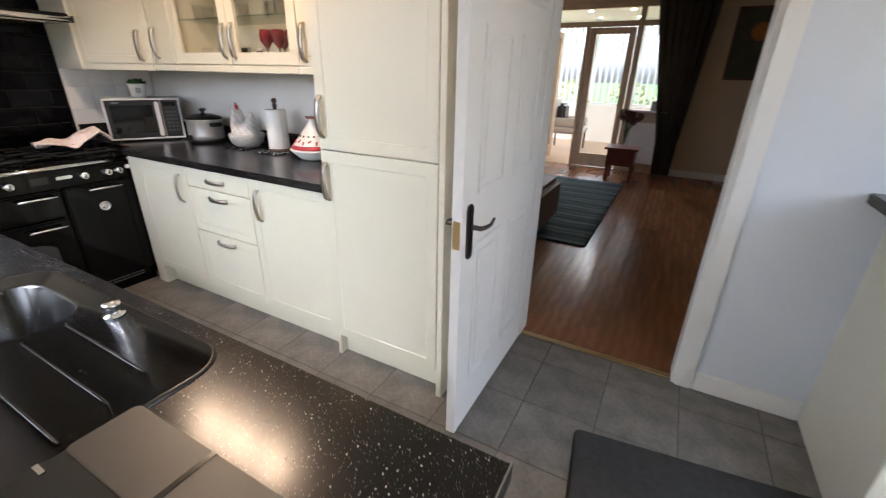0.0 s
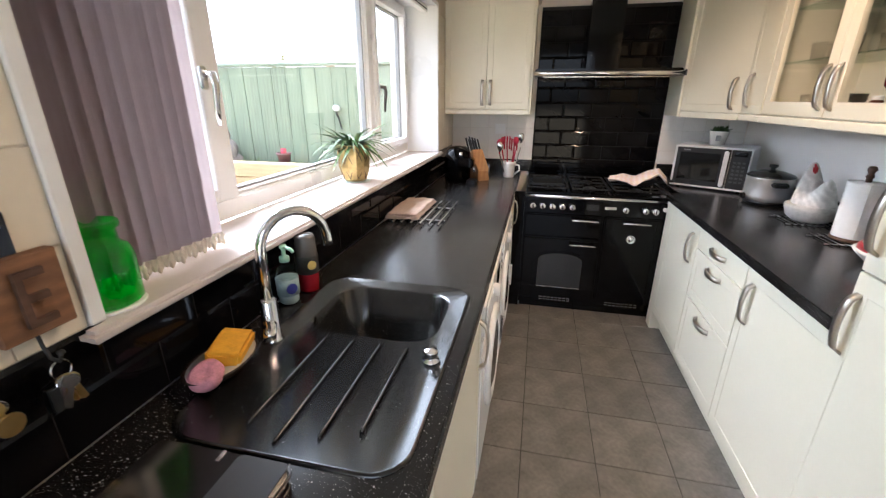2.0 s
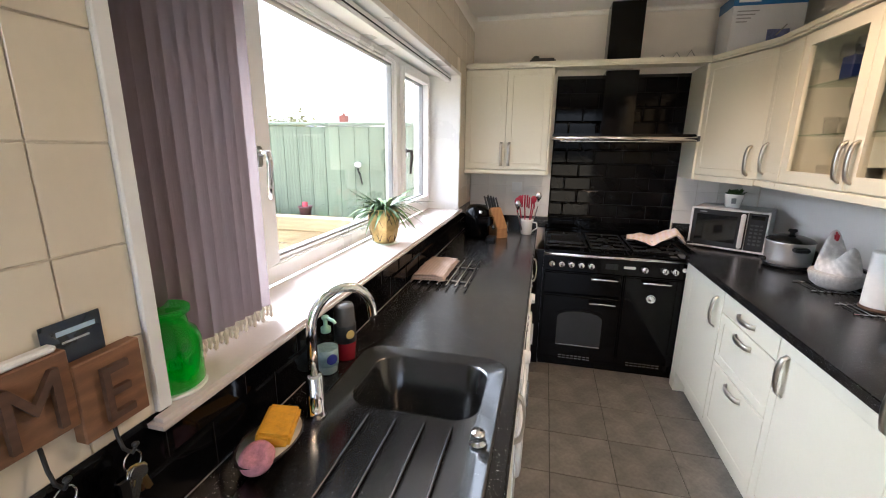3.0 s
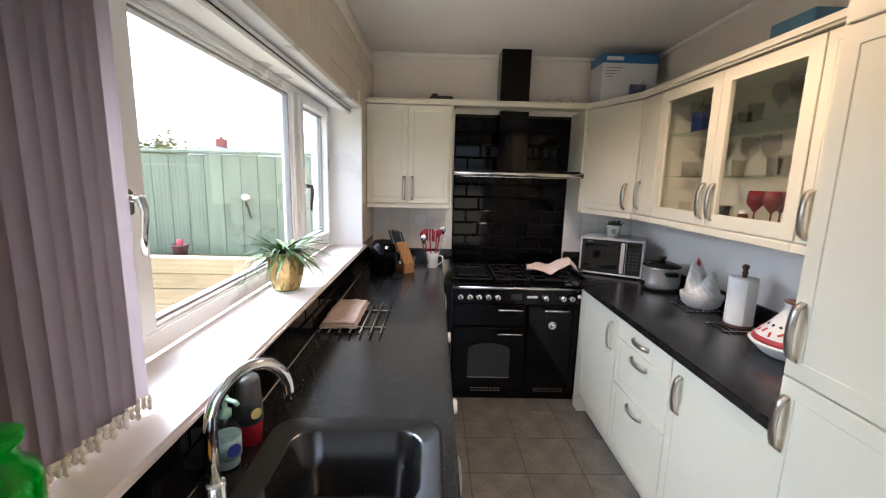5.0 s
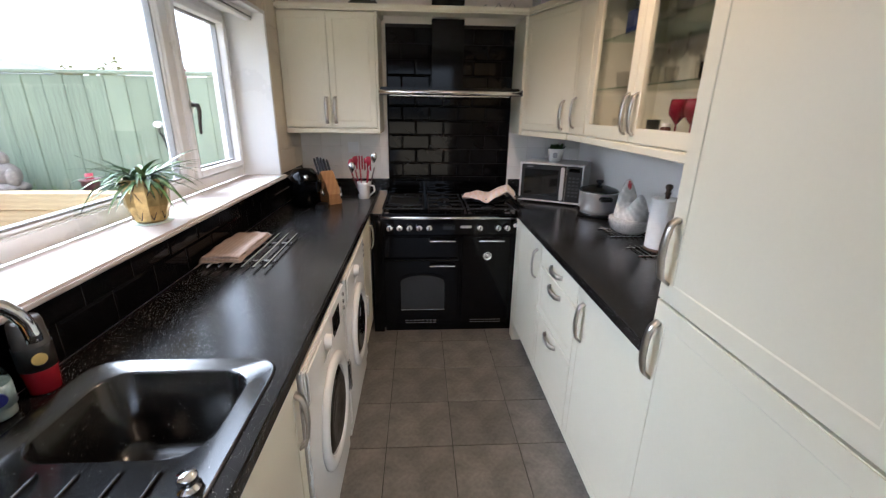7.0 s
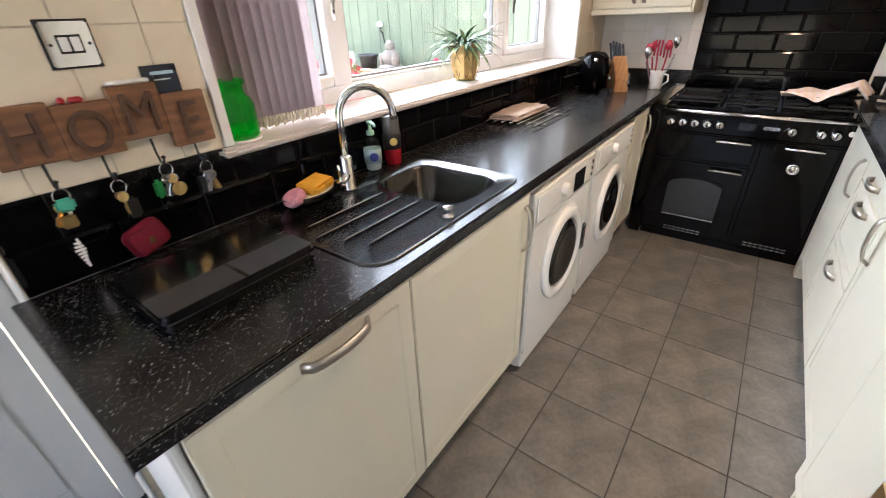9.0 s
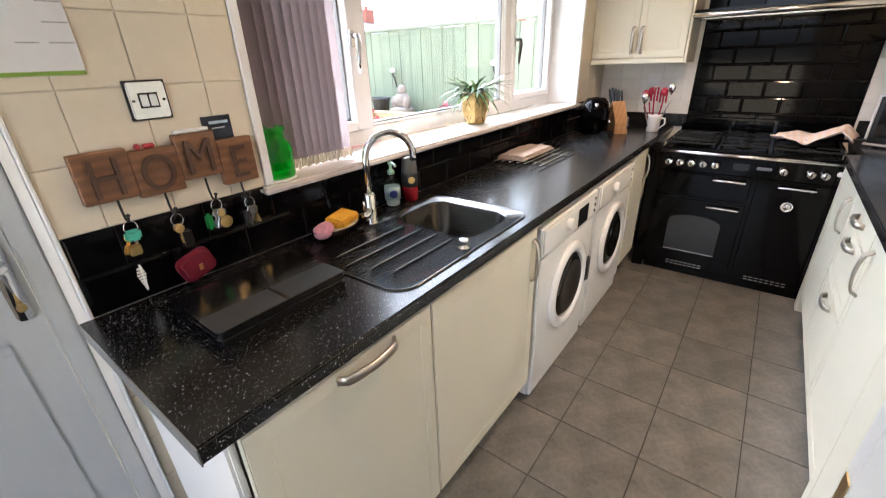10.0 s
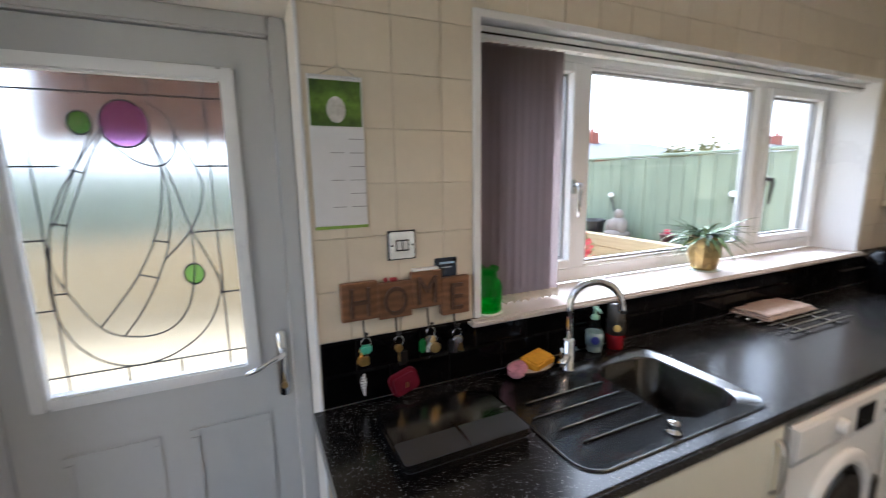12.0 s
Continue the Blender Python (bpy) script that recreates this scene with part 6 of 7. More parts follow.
for x0, x1 in ((0.2, 0.43), (0.5, 0.73)):
    p = bmesh.new()
    for a0, a1, c0, c1 in ((x0, x1, 0.2, 0.225), (x0, x1, 0.805, 0.83), (x0, x0 + 0.025, 0.225, 0.805), (x1 - 0.025, x1, 0.225, 0.805)):
        box(a0, a1, DY - 0.001, DY + 0.006, c0, c1, 0.004, 2, bm=p)
    part("panel_moulding", p, DW, lf)
part("threshold", box(0.07, 0.88, DY - 0.06, YW, -0.003, 0.03, 0.004), GASKET, bd, "dark door threshold")
MATC = mat("dark_grey_mat_pile", (0.035, 0.034, 0.033), 0.98, var=0.35, scale=40, fine=300, bump=1.0)
dm = thing("floor_mat", "dark grey carpet-pile mat on the tiled floor", "mat", (0.53, 1.55, 0))
M = Matrix.Translation((0.07, 1.8, 0)) @ Matrix.Rotation(radians(7), 4, "Z")
part("carpet", prism(rounded(0.007, 0.88, -0.59, -0.007, 0.03), 0.003, 0.014, 0.004, M), MATC, dm)
part("backing", prism(rounded(0, 0.887, -0.597, 0, 0.03), 0.0002, 0.0028, 0, M), GASKET, dm)

# unit by the blue wall
eu = thing("base_cabinet", "cream base cabinet end beside the pale blue wall", "kitchen cabinet", (1.4, 2.0, 0), "cream base cabinets")
part("end_panel", box(0.92, 0.94, 1.74, YR - 0.003, 0.0, 0.98, 0.002), CREAM, eu)
part("body", box(0.9405, XN - 0.002, 1.76, YR - 0.003, 0.0, 0.98), CREAM_IN, eu)
solid("worktop", prism([(0.84, 1.72), (XN - 0.002, 1.72), (XN - 0.002, YR - 0.003), (0.84, YR - 0.003)], 0.9805, 1.02, 0.004), WORKTOP, "dark speckled worktop by the pale blue wall", "worktop")

# on top of the cupboards
bx = thing("appliance_box", "white and blue printed appliance carton on the cupboard", "cardboard box", (-3.24, 2.06, 2.15))
part("carton", box(-3.36, -3.13, 1.845, 2.24, 2.1505, 2.485, 0.002), mat("white_carton", (0.62, 0.63, 0.66), 0.5, var=0.06, scale=10), bx)
part("blue_band", box(-3.362, -3.128, 1.843, 2.242, 2.425, 2.487, 0.001), mat("blue_carton", (0.02, 0.13, 0.36), 0.4, var=0.1), bx, "blue printed band")
part("logo_shape", box(-3.1278, -3.1272, 1.87, 1.99, 2.443, 2.468), mat("white_print", (0.75, 0.75, 0.75), 0.5), bx, "plain white logo shape")
for k in range(4):
    part("print_bar", box(-3.1298, -3.1293, 1.87, 1.99 - 0.02 * k, 2.39 - 0.02 * k, 2.397 - 0.02 * k), mat_grey, bx)
part("picture", box(-3.1298, -3.1293, 2.05, 2.17, 2.175, 2.285), mat("blue_print", (0.12, 0.14, 0.3), 0.5, var=0.6, scale=30), bx, "small printed picture")
part("picture", tube([(-3.129, 2.1, 2.25), (-3.129, 2.15, 2.31)], 0.004, 6), mat_grey, bx)
solid("blue_box", box(-1.87, -1.66, 2.06, 2.27, 2.1505, 2.25, 0.003), mat("light_blue_card", (0.12, 0.27, 0.42), 0.5, var=0.15), "pale blue cardboard box on the wall cupboard", "cardboard box")
b = join(box(-3.38, -3.22, 0.62, 0.80, 2.1505, 2.185, 0.01, 2), cyl((-3.3, 0.66, 2.185), (-3.3, 0.66, 2.21), 0.03, 0.02, 14))
solid("dark_ornament", b, mat("dark_bronze", (0.04, 0.04, 0.03), 0.5, var=0.4, scale=40, bump=0.3), "small dark ornament lying on the cupboard top", "ornament")
tr = thing("wire_tray", "flat dark tray with wire stand on the cupboards", "tray", (-3.34, 1.6, 2.15))
part("tray", box(-3.42, -3.27, 1.45, 1.75, 2.1505, 2.16, 0.003), PLASTICB, tr)
for k in range(3):
    y = 1.52 + 0.09 * k
    part("wire", tube([(-3.34, y - 0.04, 2.16), (-3.34, y, 2.2 + 0.012 * k), (-3.34, y + 0.04, 2.16)], 0.003, 6), STEEL, tr)

# glassware behind the glazed doors
GW = thin_glass("clear_glassware", (0.997, 0.999, 0.998), 0.07)
REDG = mat("ruby_glass", (0.16, 0.01, 0.02), 0.08, var=0.2)


def wine(x, y, z, s=1.0, m=None):
    o = smooth(solid("wine_glass", lathe([(0.032, 0), (0.032, 0.002), (0.005, 0.006), (0.0035, 0.03), (0.0035, 0.07), (0.012, 0.08), (0.034, 0.11), (0.036, 0.135), (0.031, 0.168), (0.029, 0.168), (0.034, 0.135), (0.032, 0.112), (0.0, 0.085)], (0, 0, 0), 16), m or GW, "stemmed wine glass on the glass shelf" if m is None else "ruby red stemmed glass in the cupboard", "wine glass", "glassware"))
    o.location = (x, y, z)
    o.scale = (s, s, s)
    return o


def tumbler(x, y, z, s=1.0):
    o = smooth(solid("tumbler", lathe([(0, 0), (0.028, 0), (0.034, 0.09), (0.032, 0.09), (0.026, 0.006), (0, 0.006)], (0, 0, 0), 16), GW, "clear glass tumbler on the glass shelf", "tumbler", "glassware"))
    o.location = (x, y, z)
    o.scale = (s, s, s)
    return o


first_w, first_t = wine(-2.36, 2.09, 1.8665), tumbler(-2.4, 2.1, 1.6365, 0.9)
r = random.Random(3)
for z in (1.6365, 1.8665):
    for k in range(9):
        for y in (2.07, 2.18):
            x = -2.42 + 0.105 * k + r.uniform(-0.012, 0.012)
            if (x < -2.3 and y == 2.07) or r.random() < 0.12 or -2.03 < x < -1.93:
                continue
            if r.random() < (0.72 if z > 1.7 else 0.5):
                copy_thing(first_w, Matrix.Translation((x, y + r.uniform(-0.01, 0.01), z)))
            else:
                copy_thing(first_t, Matrix.Translation((x, y, z)))
first_r = wine(-1.74, 2.08, 1.4135, 0.95, REDG)
for x, y in ((-1.66, 2.1), (-1.7, 2.17), (-1.79, 2.16), (-1.6, 2.17), (-1.82, 2.07)):
    copy_thing(first_r, Matrix.Translation((x, y, 1.4135)))
for k in range(5):
    copy_thing(first_t, Matrix.Translation((-2.38 + 0.085 * k, 2.1 + 0.05 * (k % 2), 1.4135)))
for x in (-1.58, -1.545):
    copy_thing(first_w, Matrix.Translation((x, 2.09, 1.4135)))
jar = thing("spice_jar", "small dark jar with white lid in the cupboard", "jar", (-1.87, 2.06, 1.4135))
part("jar", lathe([(0.018, 0), (0.02, 0.003), (0.02, 0.05), (0.015, 0.056)], (-1.87, 2.06, 1.4135), 16), mat("brown_jar", (0.08, 0.03, 0.02), 0.2), jar, "", True)
part("lid", lathe([(0.017, 0.0565), (0.017, 0.07), (0, 0.07)], (-1.87, 2.06, 1.4135), 16), UPVC, jar)
solid("blue_gift_box", box(-2.33, -2.25, 2.05, 2.11, 1.8665, 1.97, 0.003), mat("navy_box", (0.01, 0.025, 0.12), 0.4), "dark blue carton on the glass shelf", "carton")
bs = thing("socket", "chrome double wall socket above the worktop", "wall socket", (-3.48, 0.45, 1.12))
part("plate", box(XE + 0.006, XE + 0.014, 0.52, 0.6, 1.2, 1.28, 0.002), UPVC, bs)
part("switch", box(XE + 0.0141, XE + 0.017, 0.553, 0.567, 1.235, 1.26), UPVC, bs)

# ceiling spotlights
sl = thing("ceiling_spotlight", "chrome bar with three warm ceiling spotlights", "spotlight", (-1.68, 1.37, ZC))
part("bar", box(-2.02, -1.34, 1.355, 1.385, ZC - 0.025, ZC - 0.001, 0.006, 2), CHROME, sl)
BULB = glow("warm_bulb", (1.0, 0.6, 0.28), 14)
for x in (-1.94, -1.66, -1.38):
    s = part("spot", lathe([(0.012, 0), (0.02, -0.02), (0.03, -0.04), (0.032, -0.08), (0.029, -0.08), (0.027, -0.05), (0, -0.05)], (x, 1.37, ZC - 0.02), 20), CHROME, sl, "chrome spot head", True)
    part("bulb", lathe([(0.026, -0.052), (0.026, -0.06), (0, -0.064)], (x, 1.37, ZC - 0.02), 16), BULB, s, "lit warm bulb", True)
    lamp = new("spot_lamp", bpy.data.lights.new("spot_lamp", "SPOT"))
    lamp.data.energy, lamp.data.color, lamp.data.spot_size, lamp.data.spot_blend, lamp.data.shadow_soft_size = SPOT_W, (1.0, 0.66, 0.39), radians(150), 0.6, 0.03
    lamp.matrix_world = look((x, 1.37, ZC - 0.11), (x, 1.371, 0))

# ---- garden ----
structure("ground", box(-60, 60, -120, YO - 0.005, -0.35, -0.1), PAVING, "buff sandstone patio and garden ground", "ground")
FX = -3.66
fn = thing("fence", "tall green-stained close-board timber fence", "fence", (FX, -4, -0.1))
rnd = random.Random(21)
y = -0.25
slab = None
while y > -5.2:
    w = rnd.choice((0.145, 0.15, 0.155))
    b = box(FX - 0.012 + rnd.uniform(-0.003, 0.003), FX + 0.008 + rnd.uniform(-0.003, 0.004), y - w + 0.004, y, -0.1, 1.735 + rnd.uniform(-0.006, 0.004), 0.003)
    part("board", b, FENCEWOOD, fn)
    y -= w
part("cap_rail", box(FX - 0.035, FX + 0.03, -5.2, -0.25, 1.741, 1.77, 0.006), FENCEWOOD, fn, "green capping rail")
for z in (0.4, 1.2):
    part("back_rail", box(FX - 0.06, FX - 0.016, -5.2, -0.25, z, z + 0.07), FENCEWOOD, fn)
fb = thing("fence", "far green-stained timber fence across the garden end", "fence", (0, -5.3, -0.1))
for k in range(80):
    part("board", box(FX + 0.16 * k, FX + 0.155 + 0.16 * k, -5.32, -5.3 + rnd.uniform(-0.003, 0.003), -0.1, 1.735), FENCEWOOD, fb)
part("cap_rail", box(FX, FX + 12.8, -5.34, -5.28, 1.74, 1.77), FENCEWOOD, fb)
bed = thing("raised_bed", "raised planting bed of pale timber sleepers beside the fence", "raised bed", (-3.5, -4, -0.1))
for k in range(8):
    z0 = -0.1 + 0.128 * k
    for j in range(2):
        part("sleeper", box(-3.38 + 0.004 * ((k + j) % 2), -3.27 + 0.005 * ((k * 2 + j) % 3), -0.3 - 2.3 * (j + 1) + 0.004, -0.3 - 2.3 * j, z0, z0 + 0.125, 0.006), SLEEPER, bed)
part("soil", box(FX + 0.02, -3.385, -4.9, -0.3, -0.1, 0.875), SOIL, bed)
bed2 = thing("raised_bed", "raised timber sleeper bed along the far fence", "raised bed", (2, -4.9, -0.1))
for k in range(8):
    z0 = -0.1 + 0.128 * k
    for j in range(4):
        part("sleeper", box(-3.2 + 2.4 * j, -0.804 + 2.4 * j, -4.66 + 0.005 * ((k + j) % 2), -4.55, z0, z0 + 0.125, 0.006), SLEEPER, bed2)
part("soil", box(-3.2, 6.3, -5.25, -4.665, -0.1, 0.875), SOIL, bed2)
CANOPY = mat("brown_canopy_timber", (0.12, 0.06, 0.04), 0.7, var=0.25, scale=8, bump=0.2)
cn = thing("door_canopy", "brown timber canopy over the back door outside", "canopy", (0.48, -0.6, 1.95))
part("board", box(-0.05, 1.0, -1.0, YO - 0.002, 2.06, 2.1), CANOPY, cn)
part("fascia", box(-0.05, 1.0, -1.04, -1.0005, 1.74, 2.12), CANOPY, cn)
b = bmesh.new()
for k in range(700):
    join(b, blade((rnd.uniform(FX + 0.03, -3.4), rnd.uniform(-4.8, -0.4), 0.874), rnd.uniform(0, 6.3), rnd.uniform(0.01, 0.04), rnd.uniform(0.02, 0.09), 0.006, 0.02)) if k < 260 else None
tagged(solid("grass_tufts", b, LEAFP, "short grass and moss along the fence foot", "grass"), kind="stuff")


def planter(x, y, z, r_, h_, m, label):
    return smooth(solid("plant_pot", lathe([(r_ * 0.75, 0), (r_, h_ * 0.85), (r_ * 1.12, h_ * 0.86), (r_ * 1.12, h_), (r_, h_), (r_ * 0.9, h_ * 0.8), (0, h_ * 0.8)], (x, y, z), 24), m, label, "plant pot"))


planter(-3.46, -2.36, 0.9252 - 0.05, 0.1, 0.18, mat("dark_grey_planter", (0.05, 0.05, 0.055), 0.6, var=0.3), "dark grey garden planter on the raised bed")
planter(-3.46, -1.42, 0.8755, 0.06, 0.12, mat("plum_pot", (0.16, 0.07, 0.08), 0.5, var=0.3), "small plum-coloured pot on the raised bed")
smooth(solid("candle", lathe([(0.025, 0), (0.025, 0.06), (0, 0.06)], (-3.46, -1.42, 0.972), 14), mat("red_candle", (0.5, 0.05, 0.08), 0.5), "small red candle in the plum pot", "candle"))
# seated garden statue as one plain stone shape
b = bmesh.new()
for c, s in (((0, 0, 0.05), (0.1, 0.15, 0.055)), ((0, 0, 0.14), (0.085, 0.11, 0.1)), ((0, 0.0, 0.26), (0.05, 0.052, 0.06)), ((0.04, 0.09, 0.12), (0.04, 0.04, 0.08)), ((0.04, -0.09, 0.12), (0.04, 0.04, 0.08)), ((0.07, 0, 0.05), (0.05, 0.13, 0.04))):
    e = bmesh.new()
    bmesh.ops.create_uvsphere(e, u_segments=16, v_segments=10, radius=1)
    e.transform(Matrix.Translation(Vector((-3.46, -2.02, 0.876)) + Vector(c)) @ Matrix.Diagonal((*s, 1)))
    join(b, e)
smooth(solid("garden_statue", b, mat("weathered_stone", (0.22, 0.19, 0.17), 0.9, var=0.35, scale=30, bump=0.4), "weathered grey stone seated statue on the raised bed", "statue"))
b = bmesh.new()
for c, s in (((0, 0, 0.06), (0.05, 0.06, 0.07)), ((0, 0, 0.16), (0.04, 0.045, 0.05)), ((0.01, 0.04, 0.1), (0.03, 0.03, 0.05))):
    e = bmesh.new()
    bmesh.ops.create_uvsphere(e, u_segments=14, v_segments=8, radius=1)
    e.transform(Matrix.Translation(Vector((-3.42, -2.58, 0.876)) + Vector(c)) @ Matrix.Diagonal((*s, 1)))
    join(b, e)
smooth(solid("garden_statue", b, mat("white_stone", (0.6, 0.58, 0.55), 0.8, var=0.2, scale=30, bump=0.3), "small white stone ornament on the raised bed", "statue"))
gl_ = thing("garden_light", "white solar light on a hook fixed to the fence", "garden light", (FX, -0.93, 1.3))
part("lamp_head", lathe([(0.01, 0), (0.03, 0.01), (0.035, 0.03), (0.02, 0.05), (0, 0.055)], (FX + 0.05, -0.93, 1.36), 16), UPVC, gl_, "", True)
part("bracket", tube([(FX + 0.012, -0.93, 1.3), (FX + 0.05, -0.93, 1.32), (FX + 0.05, -0.93, 1.362)], 0.008, 8), PLASTICB, gl_)
part("stake", tube([(FX + 0.03, -0.93, 1.32), (FX + 0.03, -0.9, 1.2)], 0.008, 8), PLASTICB, gl_)
g2 = copy_thing(gl_, Matrix.Translation((FX, -2.28, 1.25)))

FLOWER = mat("red_azalea_petal", (0.5, 0.035, 0.06), 0.6, var=0.35, scale=40, bump=0.2)
az = thing("flowering_shrub", "red flowering azalea bush in the garden", "shrub", (-2.6, -1.95, -0.1))
part("trunk", join(tube([(-2.6, -1.95, -0.1), (-2.62, -1.93, 0.4), (-2.6, -1.95, 0.8)], [0.03, 0.025, 0.012], 8), join(tube([(-2.61, -1.94, 0.3), (-2.75, -2.0, 0.85)], [0.018, 0.008], 6), tube([(-2.61, -1.94, 0.3), (-2.5, -2.05, 0.9)], [0.018, 0.008], 6))), SLEEPER, az)
lv, fl = bmesh.new(), bmesh.new()
for k in range(900):
    a, e, q = rnd.uniform(0, 6.283), rnd.uniform(-1, 1), rnd.uniform(0.6, 1.0) ** 0.5
    c = Vector((-2.62 + 0.3 * q * math.cos(a) * math.sqrt(1 - e * e), -1.98 + 0.33 * q * math.sin(a) * math.sqrt(1 - e * e), 0.82 + 0.32 * q * e))
    n_ = Vector((rnd.gauss(0, 1), rnd.gauss(0, 1), rnd.gauss(0.6, 1))).normalized()
    t_ = n_.orthogonal().normalized()
    s_ = n_.cross(t_)
    if k % 5 < 2:
        for p5 in range(5):
            aa = p5 * 1.2566
            d1 = t_ * math.cos(aa) + s_ * math.sin(aa)
            d2 = n_.cross(d1)
            vs = [fl.verts.new(c), fl.verts.new(c + d1 * 0.018 + d2 * 0.01 + n_ * 0.008), fl.verts.new(c + d1 * 0.03 + n_ * 0.012), fl.verts.new(c + d1 * 0.018 - d2 * 0.01 + n_ * 0.008)]
            fl.faces.new(vs)
    else:
        vs = [lv.verts.new(c), lv.verts.new(c + t_ * 0.025 + s_ * 0.01), lv.verts.new(c + t_ * 0.045), lv.verts.new(c + t_ * 0.025 - s_ * 0.01)]
        lv.faces.new(vs)
part("foliage", lv, LEAFP, az)
part("blossom", fl, FLOWER, az, "bright red blossoms")

ROOF = mat("grey_slate_roof", (0.12, 0.12, 0.125), 0.8, var=0.2, scale=1, bump=0.2)
BRICKM = mat("red_brick", (0.3, 0.1, 0.07), 0.85, var=0.3, scale=8, bump=0.3)


def house(x, y, w, d, label):
    hs_ = thing("house", label, "house", (x, y, -0.1))
    part("wall", box(x - w / 2, x + w / 2, y - d / 2, y + d / 2, -0.1, 2.3), BRICKM, hs_)
    b = bmesh.new()
    e, r_ = 2.3, 3.45
    vs = [b.verts.new(p) for p in ((x - w / 2 - 0.3, y - d / 2 - 0.3, e), (x + w / 2 + 0.3, y - d / 2 - 0.3, e), (x + w / 2 + 0.3, y + d / 2 + 0.3, e), (x - w / 2 - 0.3, y + d / 2 + 0.3, e), (x - w / 2 + 2.5, y, r_), (x + w / 2 - 2.5, y, r_))]
    for f in ((0, 1, 5, 4), (1, 2, 5), (2, 3, 4, 5), (3, 0, 4), (3, 2, 1, 0)):
        b.faces.new([vs[i] for i in f])
    rf = part("roof", b, ROOF, hs_)
    ch = part("chimney", box(x + 1.2, x + 1.8, y - 0.3, y + 0.3, 2.9, 4.0, 0.02), BRICKM, rf, "red brick chimney")
    part("chimney_pot", cyl((x + 1.5, y, 4.0), (x + 1.5, y, 4.2), 0.12, 0.1), BRICKM, rf)
    for k in (-1, 1):
        part("window", box(x + k * w / 4 - 0.6, x + k * w / 4 + 0.6, y + d / 2, y + d / 2 + 0.04, 0.9, 2.0), UPVC, hs_)


house(-19.6, -17.6, 11, 7, "far bungalow with grey hipped roof and brick chimney")
house(-34, -15.5, 12, 7, "far bungalow with grey roof beyond the fence")


def tree(x, y, h_, n_, seed, m, label):
    q = random.Random(seed)
    t_ = thing("tree", label, "tree", (x, y, -0.1))
    tk = tube([(x, y, -0.1), (x + 0.1, y, h_ * 0.35), (x, y + 0.1, h_ * 0.7)], [0.16, 0.12, 0.05], 8)
    cr = bmesh.new()
    for k in range(12):
        a, z = q.uniform(0, 6.283), q.uniform(0.3, 0.7) * h_
        tip = (x + math.cos(a) * h_ * 0.28, y + math.sin(a) * h_ * 0.28, z + h_ * 0.25)
        join(tk, tube([(x, y, z), tip], [0.05, 0.012], 5))
        for j in range(n_):
            c = Vector(tip) + Vector((q.gauss(0, 1), q.gauss(0, 1), q.gauss(0, 1))) * h_ * 0.08
            d1 = Vector((q.gauss(0, 1), q.gauss(0, 1), q.gauss(0, 1))).normalized()
            d2 = d1.orthogonal()
            cr.faces.new([cr.verts.new(c), cr.verts.new(c + d1 * 0.12 + d2 * 0.06), cr.verts.new(c + d1 * 0.22), cr.verts.new(c + d1 * 0.12 - d2 * 0.06)])
    part("trunk", tk, SLEEPER, t_)
    if n_:
        part("crown", cr, m, t_)


OLIVE = mat("spring_yellow_green_leaf", (0.2, 0.2, 0.08), 0.6, var=0.4, scale=10)
tree(-18.6, -11.1, 3.0, 60, 1, OLIVE, "young yellow-green tree beyond the fence")
tree(-18.3, -11.8, 2.6, 50, 2, OLIVE, "small yellow-green tree beyond the fence")
tree(-20.3, -7.7, 3.3, 0, 3, OLIVE, "nearly bare spring tree beyond the fence")
tree(-21, -8.6, 3.0, 0, 4, OLIVE, "nearly bare small tree beyond the fence")

# ---- living room ----
LY = 7.55
TAN = mat("warm_beige_wall", (0.52, 0.41, 0.29), 0.7, var=0.05, scale=3, fine=140, bump=0.05)
FRAMEM = mat("tan_wood_frame", (0.58, 0.44, 0.3), 0.45, var=0.12, scale=8, stretch=(1, 1, 0.2))
structure("floor_2", box(XE - 0.12, XN + 0.12, YR + 0.051, LY + 0.06, -0.1, -0.004), WOODFLOOR, "red-brown laminate living room floor", "floor")
structure("ceiling_2", box(XE - 0.12, XN + 0.12, YR + 0.12, LY + 0.1, ZC, ZC + 0.15), CEIL, "plain white living room ceiling", "ceiling")
structure("wall_south_2", join(box(XE, -0.39, YR + 0.121, YR + 0.127, 0, ZC), box(0.447, XN, YR + 0.121, YR + 0.127, 0, ZC)), TAN, "beige living room wall beside the doorway", "wall")
b = bmesh.new()
for x0, x1, z0, z1 in ((XE, -2.1, 0, ZC), (-2.1, 0.05, 2.36, ZC), (-0.5, 0.05, 0, 0.9), (0.05, XN, 0, ZC)):
    box(x0, x1, LY, LY + 0.12, z0, z1, bm=b)
structure("wall_north_3", b, TAN, "beige living room wall with the sunroom opening", "wall")
structure("baseboard", box(0.05, XN, LY - 0.016, LY - 0.001, 0, 0.1, 0.004), GLOSSWHITE, "pale skirting board in the living room", "skirting board")
pt = thing("sunroom_partition", "tan-framed glazed partition with open door to the sunroom", "partition", (-1.0, LY, 0), kind="structure")
for x0, x1, z0, z1 in ((-2.1, -2.04, 0, 2.36), (-1.3, -1.24, 0, 2.06), (-0.58, -0.5, 0, 2.36), (-0.01, 0.05, 0.9, 2.36), (-2.04, -0.58, 2.06, 2.13), (-0.5, -0.01, 2.06, 2.13), (-2.04, -0.58, 2.3, 2.36), (-0.5, -0.01, 2.3, 2.36)):
    part("frame", box(x0, x1, LY + 0.02, LY + 0.09, z0, z1, 0.005), FRAMEM, pt)
